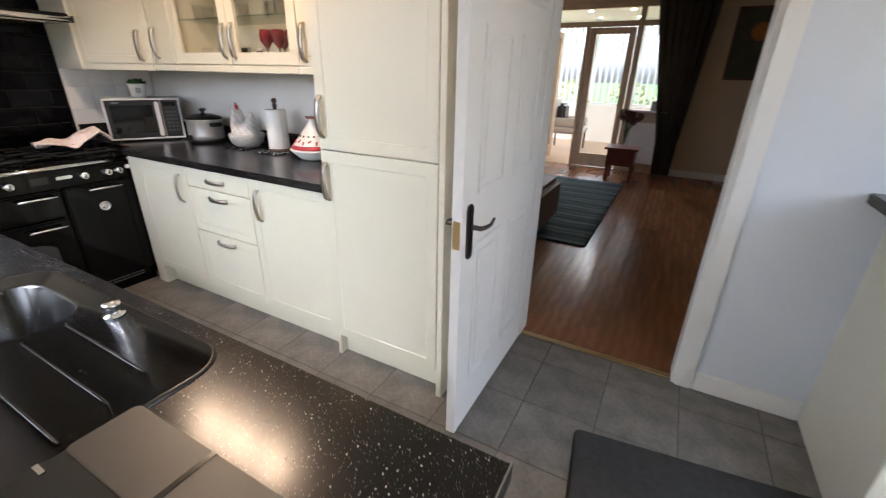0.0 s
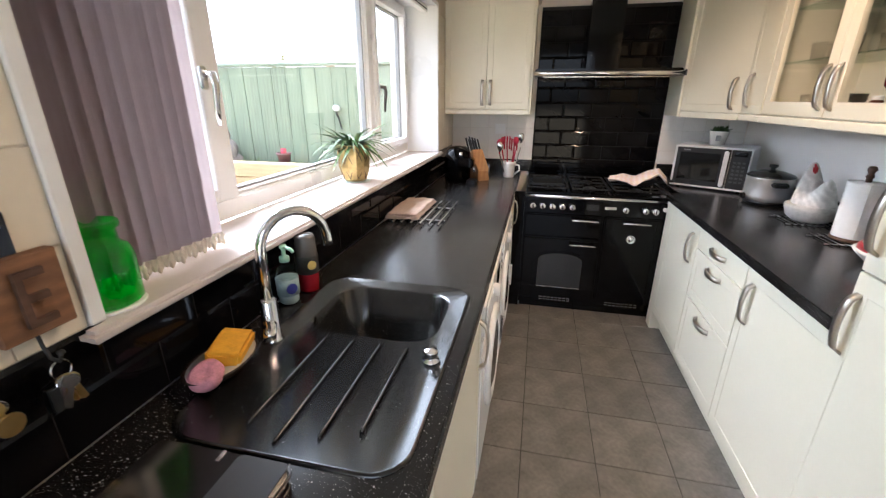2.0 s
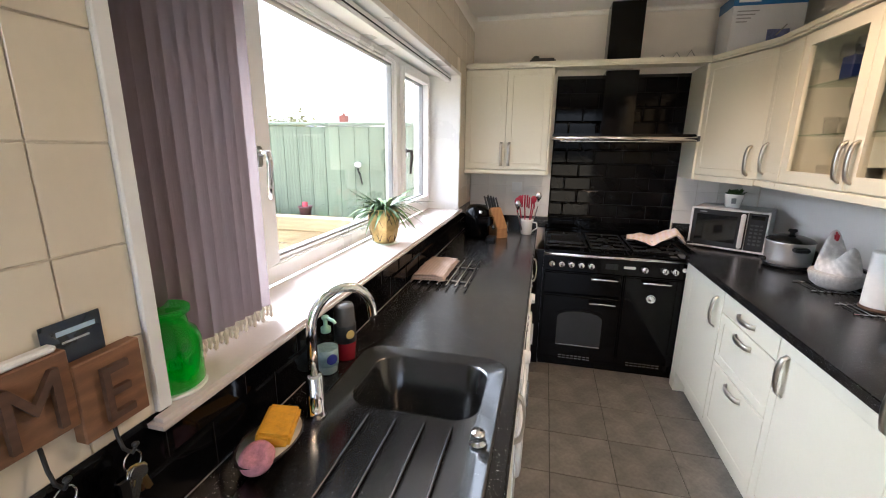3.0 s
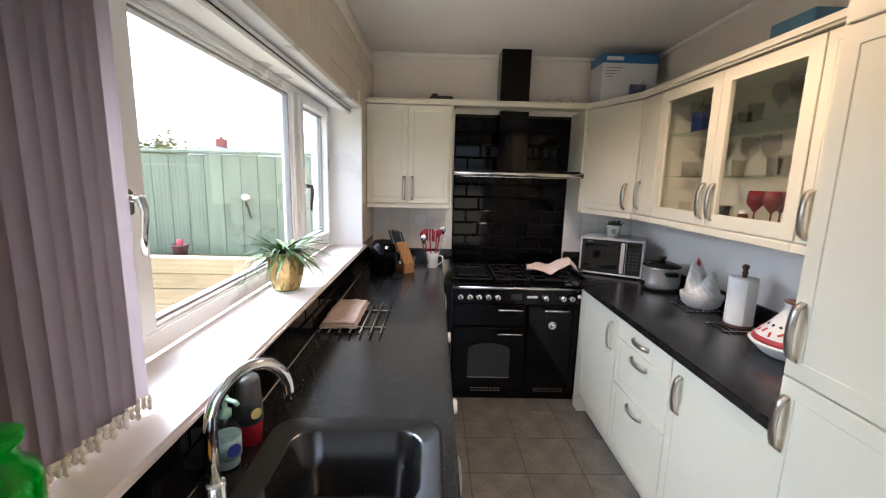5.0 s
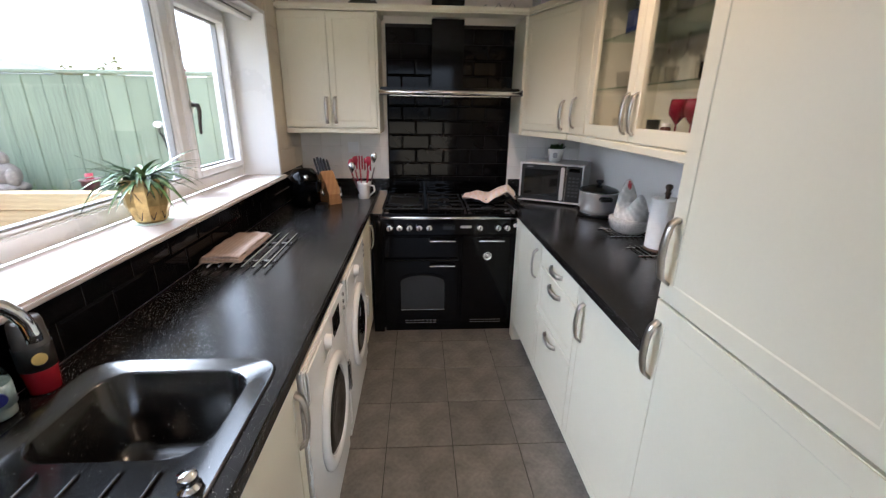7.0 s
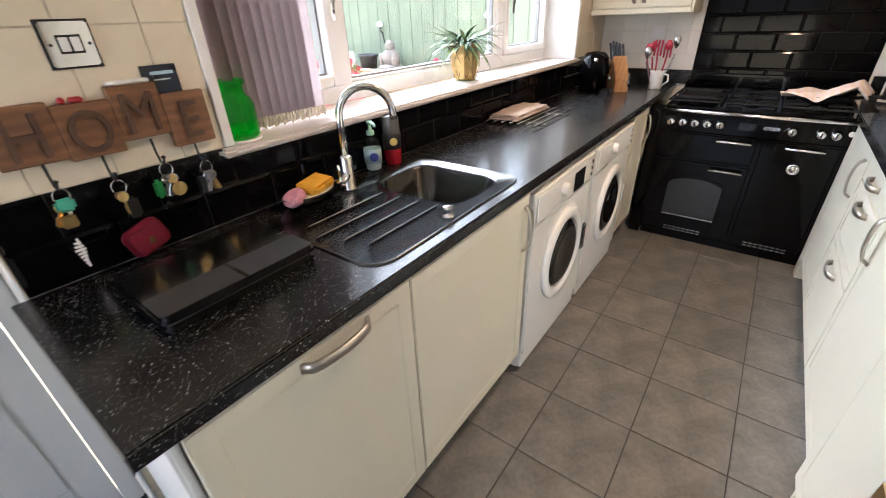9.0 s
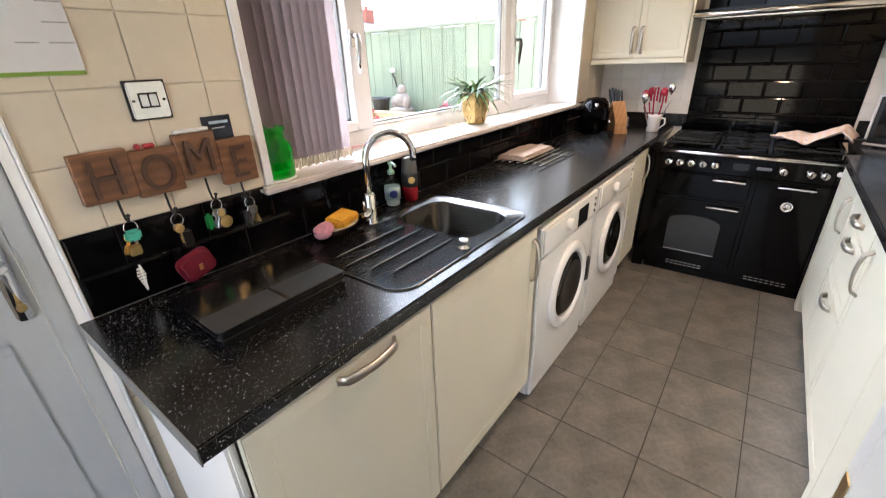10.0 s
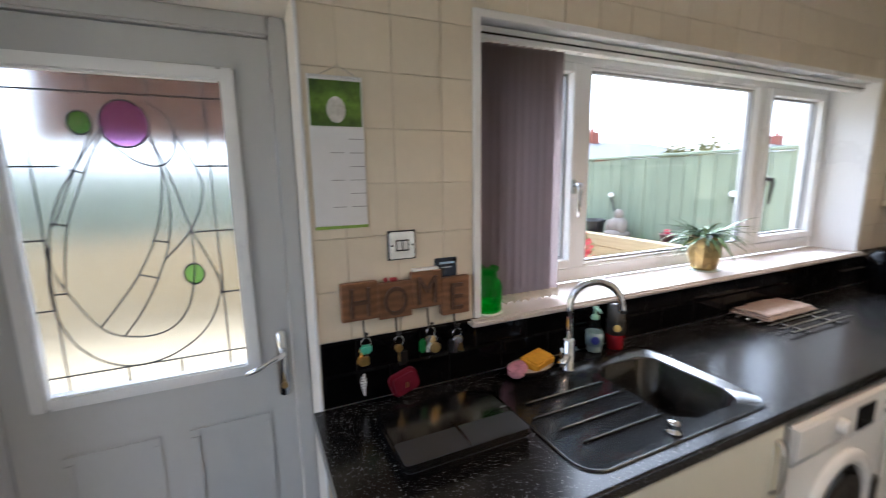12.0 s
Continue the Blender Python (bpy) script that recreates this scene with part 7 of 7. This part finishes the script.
part("sill", box(-0.5, 0.05, LY - 0.1, LY + 0.02, 0.9, 0.93, 0.006), GLOSSWHITE, pt)
for x0, x1, z0, z1 in ((-2.04, -0.58, 2.13, 2.3), (-0.5, -0.01, 2.13, 2.3), (-0.5, -0.01, 0.93, 2.06)):
    q = part("pane", box(x0, x1, LY + 0.05, LY + 0.055, z0, z1), GLASS, pt)
    q.visible_shadow = False


def glazed_door(m, label):
    d = thing("glazed_door", label, "door", m.translation, kind="structure")
    w, h_ = 0.64, 2.04
    for x0, x1, z0, z1 in ((0, 0.09, 0, h_), (w - 0.09, w, 0, h_), (0.09, w - 0.09, 0, 0.2), (0.09, w - 0.09, h_ - 0.09, h_)):
        b = box(x0, x1, -0.025, 0.025, z0, z1, 0.004)
        b.transform(m)
        part("stile", b, FRAMEM, d)
    b = box(0.09, w - 0.09, -0.003, 0.003, 0.2, h_ - 0.09)
    b.transform(m)
    part("pane", b, GLASS, d).visible_shadow = False
    b = tube([(0.05, -0.025, 1.0), (0.05, -0.06, 1.0), (0.15, -0.06, 1.0)], 0.008, 8)
    b.transform(m)
    part("handle", b, BRASS, d)


glazed_door(Matrix.Translation((-1.235, LY + 0.055, 0.012)), "closed tan-framed glazed door to the sunroom")
glazed_door(Matrix.Translation((-1.98, LY + 0.1, 0.012)) @ Matrix.Rotation(radians(75), 4, "Z"), "open tan-framed glazed door standing in the sunroom")

SY = 10.6
PALEF = banded(mat("pale_oak_floor", (0.42, 0.29, 0.17), 0.35, var=0.15, scale=4, stretch=(6, 1, 6)), "X", 5, (0.34, 0.22, 0.12), 0.4, 4)
structure("floor_3", box(XE - 0.12, XN + 0.12, LY + 0.061, SY + 0.1, -0.1, -0.002), PALEF, "pale oak sunroom floor", "floor")
structure("ceiling_3", box(XE - 0.12, XN + 0.12, LY + 0.12, SY + 0.1, 2.45, 2.55), CEIL, "white sunroom ceiling with small downlights", "ceiling")
structure("wall_north_4", box(XE, XN, SY, SY + 0.1, 0, 0.78), PAINT, "low white sunroom wall under the windows", "wall")
# Unseen side walls stop low; the open space above adds daylight.
structure("wall_east_2", box(XN, XN + 0.12, 8.0, SY + 0.1, 0, 0.78), PAINT, "low sunroom side wall, open above for added daylight", "wall")
structure("wall_west_2", box(XE - 0.12, XE, 8.0, SY + 0.1, 0, 0.78), PAINT, "low sunroom end wall, open above for added daylight", "wall")
sw_ = thing("window_2", "wide white sunroom windows with vertical blinds", "window", (-0.8, SY, 0.78), kind="structure")
for k in range(7):
    x = XE + 0.02 + k * (XN - XE - 0.1) / 6
    part("window_frame", box(x, x + 0.07, SY + 0.01, SY + 0.08, 0.78, 2.45), UPVC, sw_)
for z in (0.78, 2.38):
    part("window_frame", box(XE, XN, SY + 0.005, SY + 0.085, z, z + 0.06), UPVC, sw_)
vb = thing("vertical_blind", "open white vertical blinds across the sunroom windows", "blind", (-0.8, SY - 0.1, 0.85))
part("headrail", box(XE + 0.02, XN - 0.02, SY - 0.12, SY - 0.08, 2.36, 2.4), UPVC, vb)
for k in range(44):
    x = XE + 0.1 + 0.12 * k
    b = box(-0.04, 0.04, -0.0008, 0.0008, 0.86, 2.355)
    b.transform(Matrix.Translation((x, SY - 0.1, 0)) @ Matrix.Rotation(radians(62), 4, "Z"))
    part("slat", b, APPLIANCE, vb)
structure("ground_3", box(XN + 0.12, 60, YO - 0.004, SY + 0.109, -0.35, -0.1), PAVING, "buff paving beside the house", "ground")
structure("ground_4", box(-60, XE - 0.121, YO - 0.004, SY + 0.109, -0.35, -0.1), PAVING, "buff paving beyond the house end", "ground")
structure("ground_2", box(-60, 60, SY + 0.11, 120, -0.35, -0.1), mat("mown_lawn", (0.07, 0.13, 0.03), 0.9, var=0.4, scale=6, fine=120, bump=0.5), "green garden lawn beyond the sunroom", "ground")
q = random.Random(8)
for x in (-2.6, -1.1, 0.3):
    t_ = thing("shrub", "yellow-green garden shrub outside the sunroom", "shrub", (x, 13.2, -0.1), "garden shrubs")
    b = bmesh.new()
    for k in range(500):
        a, e = q.uniform(0, 6.283), q.uniform(-0.2, 1)
        rr = math.sqrt(max(0, 1 - e * e)) * q.uniform(0.6, 1.05)
        c = Vector((x + 0.75 * rr * math.cos(a), 13.2 + 0.6 * rr * math.sin(a), 0.3 + 0.95 * e))
        d1 = Vector((q.gauss(0, 1), q.gauss(0, 1), q.gauss(0, 1))).normalized()
        d2 = d1.orthogonal()
        b.faces.new([b.verts.new(c), b.verts.new(c + d1 * 0.05 + d2 * 0.03), b.verts.new(c + d1 * 0.1), b.verts.new(c + d1 * 0.05 - d2 * 0.03)])
    part("foliage", b, OLIVE, t_)
    part("trunk", tube([(x, 13.2, -0.1), (x, 13.2, 0.6)], [0.04, 0.02], 6), SLEEPER, t_)

dl = thing("downlight", "small white recessed downlight in the sunroom ceiling", "downlight", (-1.55, 9.0, 2.45), "sunroom downlights")
part("rim", lathe([(0.045, 0), (0.045, -0.004), (0.034, -0.004), (0.034, 0)], (-1.55, 9.0, 2.4495), 20), UPVC, dl)
part("bulb", lathe([(0.033, -0.001), (0.033, -0.002), (0, -0.002)], (-1.55, 9.0, 2.4495), 16), glow("white_bulb", (1.0, 0.92, 0.8), 30), dl, "lit bulb")
for x, y in ((-0.85, 9.0), (-1.55, 10.0), (-0.85, 10.0)):
    copy_thing(dl, Matrix.Translation((x, y, 2.45)))
for x in (-1.55, -0.85):
    lamp = new("downlight_lamp", bpy.data.lights.new("downlight_lamp", "SPOT"))
    lamp.data.energy, lamp.data.color, lamp.data.spot_size, lamp.data.shadow_soft_size = 8, (1.0, 0.93, 0.82), radians(140), 0.04
    lamp.matrix_world = look((x, 9.0, 2.42), (x, 9.001, 0))

ac = thing("armchair", "pale armchair with dark cushion in the sunroom", "armchair", (-1.75, 9.2, 0))
CH = mat("pale_upholstery", (0.5, 0.46, 0.42), 0.85, var=0.1, scale=30, bump=0.3)
part("seat", box(-2.1, -1.4, 8.9, 9.55, 0.32, 0.47, 0.04, 3), CH, ac)
part("backrest", box(-2.1, -1.98, 8.9, 9.55, 0.47, 1.0, 0.04, 3), CH, ac)
part("arm", box(-1.98, -1.42, 8.9, 9.0, 0.47, 0.62, 0.03, 2), CH, ac)
part("arm", box(-1.98, -1.42, 9.45, 9.55, 0.47, 0.62, 0.03, 2), CH, ac)
part("cushion", box(-1.96, -1.8, 9.03, 9.42, 0.49, 0.88, 0.05, 3), PLASTICB, ac, "dark cushion")
for x in (-2.05, -1.45):
    for y in (8.95, 9.5):
        part("leg", cyl((x, y, 0), (x, y, 0.33), 0.02, seg=10), WOODD, ac)

CURT = banded(mat("dark_taupe_curtain", (0.1, 0.085, 0.065), 0.9, var=0.12, scale=20, fine=200, bump=0.3), "X", 12, (0.15, 0.125, 0.1), 0.4, 1)
cu_ = thing("curtain", "long dark taupe curtain gathered beside the sunroom window", "curtain", (0.1, 7.4, 0.02))
b = bmesh.new()
prev = None
for k in range(61):
    t_ = k / 60
    col = []
    for z, x0, x1 in ((0.015, -0.02, 0.22), (0.5, -0.05, 0.24), (1.2, -0.16, 0.3), (1.9, -0.28, 0.36), (2.4, -0.36, 0.4)):
        col.append(b.verts.new((x0 + (x1 - x0) * t_, 7.42 + 0.035 * math.sin(t_ * 44) + 0.01 * math.sin(t_ * 97 + z), z)))
    if prev:
        for i in range(4):
            b.faces.new((prev[i], col[i], col[i + 1], prev[i + 1]))
    prev = col
bmesh.ops.solidify(b, geom=b.faces[:], thickness=0.003)
part("drape", b, CURT, cu_, "", True)
part("pole", tube([(-2.3, 7.42, 2.42), (0.6, 7.42, 2.42)], 0.014, 10), WOODD, cu_, "dark curtain pole", True)

RUG = banded(banded(mat("teal_grey_rug_pile", (0.05, 0.09, 0.1), 0.98, var=0.3, scale=6, fine=200, bump=0.9, stretch=(0.6, 3, 1)), "Y", 1.1, (0.18, 0.24, 0.25), 0.75, 3), "Y", 2.7, (0.01, 0.015, 0.02), 0.6, 5)
rg = thing("rug", "teal and grey striped pile rug on the laminate", "rug", (-1.0, 5.2, 0))
part("carpet", prism(rounded(-1.75, -0.3, 3.9, 6.5, 0.02), 0.003, 0.017, 0.004), RUG, rg)
part("backing", prism(rounded(-1.755, -0.295, 3.895, 6.505, 0.02), 0.0004, 0.0028), GASKET, rg)
LEATH = mat("brown_leather", (0.16, 0.085, 0.045), 0.45, var=0.2, scale=12, fine=160, bump=0.25)
so = thing("sofa", "brown leather sofa standing beside the rug", "sofa", (-1.2, 4.1, 0))
part("arm", box(-0.96, -0.7, 3.62, 4.5, 0.06, 0.46, 0.05, 3), LEATH, so)
part("seat", box(-1.9, -0.965, 3.85, 4.5, 0.06, 0.42, 0.05, 3), LEATH, so)
part("backrest", box(-1.9, -0.965, 3.62, 3.845, 0.06, 0.8, 0.05, 3), LEATH, so)
for x in (-0.8, -1.8):
    for y in (3.7, 4.4):
        part("foot", cyl((x, y, 0.0), (x, y, 0.07), 0.025, seg=10), WOODD, so)

REDW = banded(mat("red_mahogany", (0.19, 0.035, 0.02), 0.35, var=0.25, scale=8), "X", 9, (0.07, 0.02, 0.012), 0.5, 3)
stb = thing("side_table", "small red-brown mahogany side table", "side table", (-0.44, 6.85, 0))
part("tabletop", box(-0.64, -0.2, 6.65, 7.05, 0.44, 0.47, 0.006), REDW, stb)
part("apron", box(-0.6, -0.24, 6.69, 7.01, 0.22, 0.4395), REDW, stb)
for x in (-0.6, -0.28):
    for y in (6.69, 6.97):
        part("leg", box(x, x + 0.05, y, y + 0.04, 0, 0.2195, 0.004), REDW, stb)
vs_ = thing("flower_vase", "clear glass vase with dried dark flowers on the table", "vase", (-0.42, 6.84, 0.47))
part("vase", lathe([(0.05, 0), (0.055, 0.01), (0.04, 0.12), (0.055, 0.24), (0.05, 0.24), (0.036, 0.12), (0.045, 0.02), (0, 0.02)], (-0.42, 6.84, 0.4705), 20), GLASS, vs_, "", True)
b, b2 = bmesh.new(), bmesh.new()
for k in range(26):
    a, rr = q.uniform(0, 6.283), q.uniform(0.02, 0.2)
    tip = Vector((-0.42 + rr * math.cos(a), 6.84 + rr * math.sin(a), 0.9 + q.uniform(-0.06, 0.08) - rr * 0.3))
    join(b, tube([(-0.42, 6.84, 0.5), (-0.42 + rr * 0.2 * math.cos(a), 6.84 + rr * 0.2 * math.sin(a), 0.7), tip], 0.003, 4))
    for j in range(16):
        d1 = Vector((q.gauss(0, 1), q.gauss(0, 1), q.gauss(0, 1))).normalized()
        d2 = d1.orthogonal()
        b2.faces.new([b2.verts.new(tip), b2.verts.new(tip + d1 * 0.02 + d2 * 0.015), b2.verts.new(tip + d1 * 0.04), b2.verts.new(tip + d1 * 0.02 - d2 * 0.015)])
part("stems", b, LEAF, vs_)
part("bouquet", b2, mat("dried_flower", (0.14, 0.06, 0.05), 0.8, var=0.5, scale=30), vs_, "dried brown and cream flowers")["kind"] = "stuff"
pic = thing("painting", "dark green framed painting with an orange flower shape", "painting", (0.85, LY, 1.37))
part("frame", box(0.6, 1.12, LY - 0.03, LY - 0.001, 1.37, 2.24, 0.006), WOODD, pic)
part("canvas", box(0.63, 1.09, LY - 0.034, LY - 0.0302, 1.4, 2.21), mat("dark_green_canvas", (0.05, 0.055, 0.03), 0.6, var=0.6, scale=6), pic)
b = lathe([(0.11, 0), (0.1, 0.002), (0, 0.002)], (0, 0, 0), 20)
b.transform(Matrix.Translation((0.9, LY - 0.0342, 1.95)) @ Matrix.Rotation(radians(90), 4, "X"))
part("painted_bloom", b, mat("orange_paint", (0.35, 0.13, 0.03), 0.6, var=0.4, scale=20), pic, "orange painted bloom")
ph_ = thing("photo_frame", "small silver photo frame on the partition sill", "photo frame", (-0.15, LY - 0.05, 0.93))
part("frame", box(-0.2, -0.08, LY - 0.06, LY - 0.045, 0.931, 1.06, 0.003), STEEL, ph_)
part("print", box(-0.19, -0.09, LY - 0.062, LY - 0.0605, 0.945, 1.048), mat_grey, ph_)
rd = thing("radiator", "white panel radiator under the partition window", "radiator", (-0.23, LY - 0.06, 0.12))
part("panel", box(-0.48, 0.02, LY - 0.08, LY - 0.03, 0.15, 0.75, 0.01, 2), GLOSSWHITE, rd)
for k in range(12):
    part("fin", box(-0.465 + 0.04 * k, -0.44 + 0.04 * k, LY - 0.086, LY - 0.0802, 0.18, 0.72, 0.002), GLOSSWHITE, rd)
part("bracket", box(-0.3, -0.2, LY - 0.03, LY - 0.0005, 0.2, 0.6), GLOSSWHITE, rd)

# ---- tiles and planks, laid last ----
def shared(name, bm, material):
    bmesh.ops.recalc_face_normals(bm, faces=bm.faces)
    me = bpy.data.meshes.new(name)
    bm.to_mesh(me), bm.free()
    me.materials.append(material)
    return me


def lay(name, me, parent, at, scale=(1, 1, 1)):
    ob = new(name, me)
    ob.parent = parent
    ob.location = Vector(at) - ORIGIN[parent.name]
    ob.scale = scale
    return ob


rnd = random.Random(77)
P = 0.316
ft = shared("tile", box(-P / 2 + 0.002, P / 2 - 0.002, -P / 2 + 0.002, P / 2 - 0.002, -0.006, 0.0, 0.0015), FLOORTILE)
for i in range(-8, 10):
    for j in range(-3, 5):
        x, y = -1.121 + P * (i + 0.5), 0.903 + P * (j + 0.5)
        x0, x1, y0, y1 = max(x - P / 2, XE), min(x + P / 2, XN), max(y - P / 2, YW), min(y + P / 2, YR + 0.02)
        if x1 - x0 < 0.02 or y1 - y0 < 0.02:
            continue
        lay("tile", ft, floor, ((x0 + x1) / 2, (y0 + y1) / 2, rnd.uniform(-0.0006, 0.0)), ((x1 - x0) / P, (y1 - y0) / P, 1))

# cream square tiles on the window wall
Q = 0.1485
ct = shared("tile", box(-Q / 2 + 0.0012, Q / 2 - 0.0012, -0.006, 0.0, -Q / 2 + 0.0012, Q / 2 - 0.0012, 0.0012), CREAMTILE)
wt = shared("tile", box(-Q / 2 + 0.0012, Q / 2 - 0.0012, -0.006, 0.0, -Q / 2 + 0.0012, Q / 2 - 0.0012, 0.0012), WHITETILE)
tf = structure("wall_tiles", join(join(box(WX1, 0.062, YW - 0.0059, YW - 0.0035, 0.0, 2.44), box(WX0, WX1, YW - 0.0059, YW - 0.0035, WZ1, 2.44)), box(XE + 0.002, WX0, YW - 0.0059, YW - 0.0035, 0.91, 2.44)), TILEGROUT, "cream glazed square wall tiles with pale grout", "wall tiles")


def clip_tile(x0, x1, z0, z1):
    """Lays a whole or cut tile on the window wall, clear of the window."""
    for a0, a1, c0, c1 in ((x0, x1, z0, z1),):
        if a1 > WX0 and a0 < WX1 and c1 > 1.05 and c0 < WZ1:
            if c1 > WZ1 and c0 < WZ1 < c1 and a0 > WX0 - 0.001 and a1 < WX1 + 0.001:
                c0 = WZ1
            elif a0 < WX1 < a1:
                a0 = WX1
            elif a0 < WX0 < a1:
                a1 = WX0
            else:
                continue
        a0, a1, c0, c1 = max(a0, XE + 0.003), min(a1, 0.062), max(c0, 1.108), min(c1, 2.44)
        if a1 - a0 < 0.012 or c1 - c0 < 0.012:
            continue
        lay("tile", ct, tf, ((a0 + a1) / 2, YW + rnd.uniform(-0.0004, 0.0004), (c0 + c1) / 2), ((a1 - a0) / Q, 1, (c1 - c0) / Q))


for i in range(-2, 24):
    for k in range(-3, 8):
        clip_tile(-0.178 - Q * (i + 1), -0.178 - Q * i, 1.404 + Q * k, 1.404 + Q * (k + 1))
for k in range(-10, -2):
    for i in (-2, -1, 0):
        a0, a1 = -0.178 - Q * (i + 1), min(-0.178 - Q * i, 0.062)
        if 1.404 + Q * (k + 1) < 0.88 and a1 - a0 > 0.012:
            lay("tile", ct, tf, ((a0 + a1) / 2, YW, 1.404 + Q * (k + 0.5)), ((a1 - a0) / Q, 1, 1))


def metro(w, h, out):
    """A bevel-edged brick tile, its face towards out."""
    b = bmesh.new()
    e, d = 0.009, 0.003
    lo = [b.verts.new(v) for v in ((-w / 2, 0, -h / 2), (w / 2, 0, -h / 2), (w / 2, 0, h / 2), (-w / 2, 0, h / 2))]
    hi = [b.verts.new(v) for v in ((-w / 2 + e, d, -h / 2 + e), (w / 2 - e, d, -h / 2 + e), (w / 2 - e, d, h / 2 - e), (-w / 2 + e, d, h / 2 - e))]
    b.faces.new(hi), b.faces.new(lo)
    for k in range(4):
        b.faces.new((lo[k], lo[(k + 1) % 4], hi[(k + 1) % 4], hi[k]))
    b.transform(Matrix.Rotation(out, 4, "Z"))
    return b


ms, me_ = shared("tile", metro(0.198, 0.0985, 0), BLACKTILE), shared("tile", metro(0.21, 0.103, -math.pi / 2), BLACKTILE)
sb1 = structure("splashback", box(XE + 0.02, 0.06, YW - 0.0034, YW + 0.001, 0.9105, 1.107), BLACKGROUT, "black bevelled brick-tile splashback along the worktop", "splashback")
for row in range(2):
    x = 0.06 - (0.1 if row else 0)
    z = 0.961 + 0.0985 * row
    if row:
        lay("tile", ms, sb1, (0.06 - 0.05, YW + 0.001, z), (0.49, 1, 1))
    while x - 0.2 > XE:
        lay("tile", ms, sb1, (x - 0.1, YW + 0.001, z))
        x -= 0.2
sb2 = structure("splashback", box(XE + 0.0005, XE + 0.004, 0.828, 1.767, 0.9, 2.1), BLACKGROUT, "glossy black brick tiles behind the range", "splashback")
pw, phh = 0.213, 0.106
for row in range(11):
    z = 1.01 + phh * row - 0.045
    y0 = 0.829 - (pw / 2 if row % 2 else 0)
    while y0 < 1.766:
        a, c = max(y0, 0.829), min(y0 + pw, 1.766)
        if c - a > 0.03 and z + phh / 2 < 2.1:
            lay("tile", me_, sb2, (XE + 0.004, (a + c) / 2, z), (1, (c - a - 0.003) / 0.21, 1))
        y0 += pw
PALEGROUT = mat("off_white_grout", (0.66, 0.63, 0.58), 0.85, var=0.1, bump=0.1)
wt1 = structure("wall_tiles", join(box(XE + 0.0005, XE + 0.003, YW + 0.002, 0.826, 1.0, 1.36), box(XE + 0.0005, XE + 0.003, 1.768, YR - 0.003, 1.0, 1.36)), PALEGROUT, "white glazed tiles under the wall cupboards", "wall tiles")
we = shared("tile", box(0, 0.005, -Q / 2 + 0.0012, Q / 2 - 0.0012, -Q / 2 + 0.0012, Q / 2 - 0.0012, 0.0012), WHITETILE)
for y0, y1 in ((YW + 0.003, 0.826), (1.769, YR - 0.004)):
    y = y0
    while y < y1 - 0.02:
        c = min(y + Q, y1)
        for z0, z1 in ((1.0, 1.1), (1.1, 1.2485), (1.2485, 1.359)):
            lay("tile", we, wt1, (XE + 0.003, (y + c) / 2, (z0 + z1) / 2), (1, (c - y) / Q, (z1 - z0) / Q))
        y = c
# laminate planks in the living room, along the view
pk = shared("plank", box(-0.0945, 0.0945, -0.6, 0.6, -0.004, 0.0, 0.001), WOODFLOOR)
f2 = bpy.data.objects["floor_2"]
n_ = 0
for i in range(12):
    x = -1.95 + 0.19 * i
    y = YR + 0.06 - (i * 37 % 100) / 100
    while y < LY + 0.05:
        a, c = max(y, YR + 0.056), min(y + 1.2, LY + 0.058)
        if c - a > 0.03:
            lay("plank", pk, f2, (x, (a + c) / 2, 0), (1, (c - a - 0.001) / 1.2, 1))
        y += 1.2
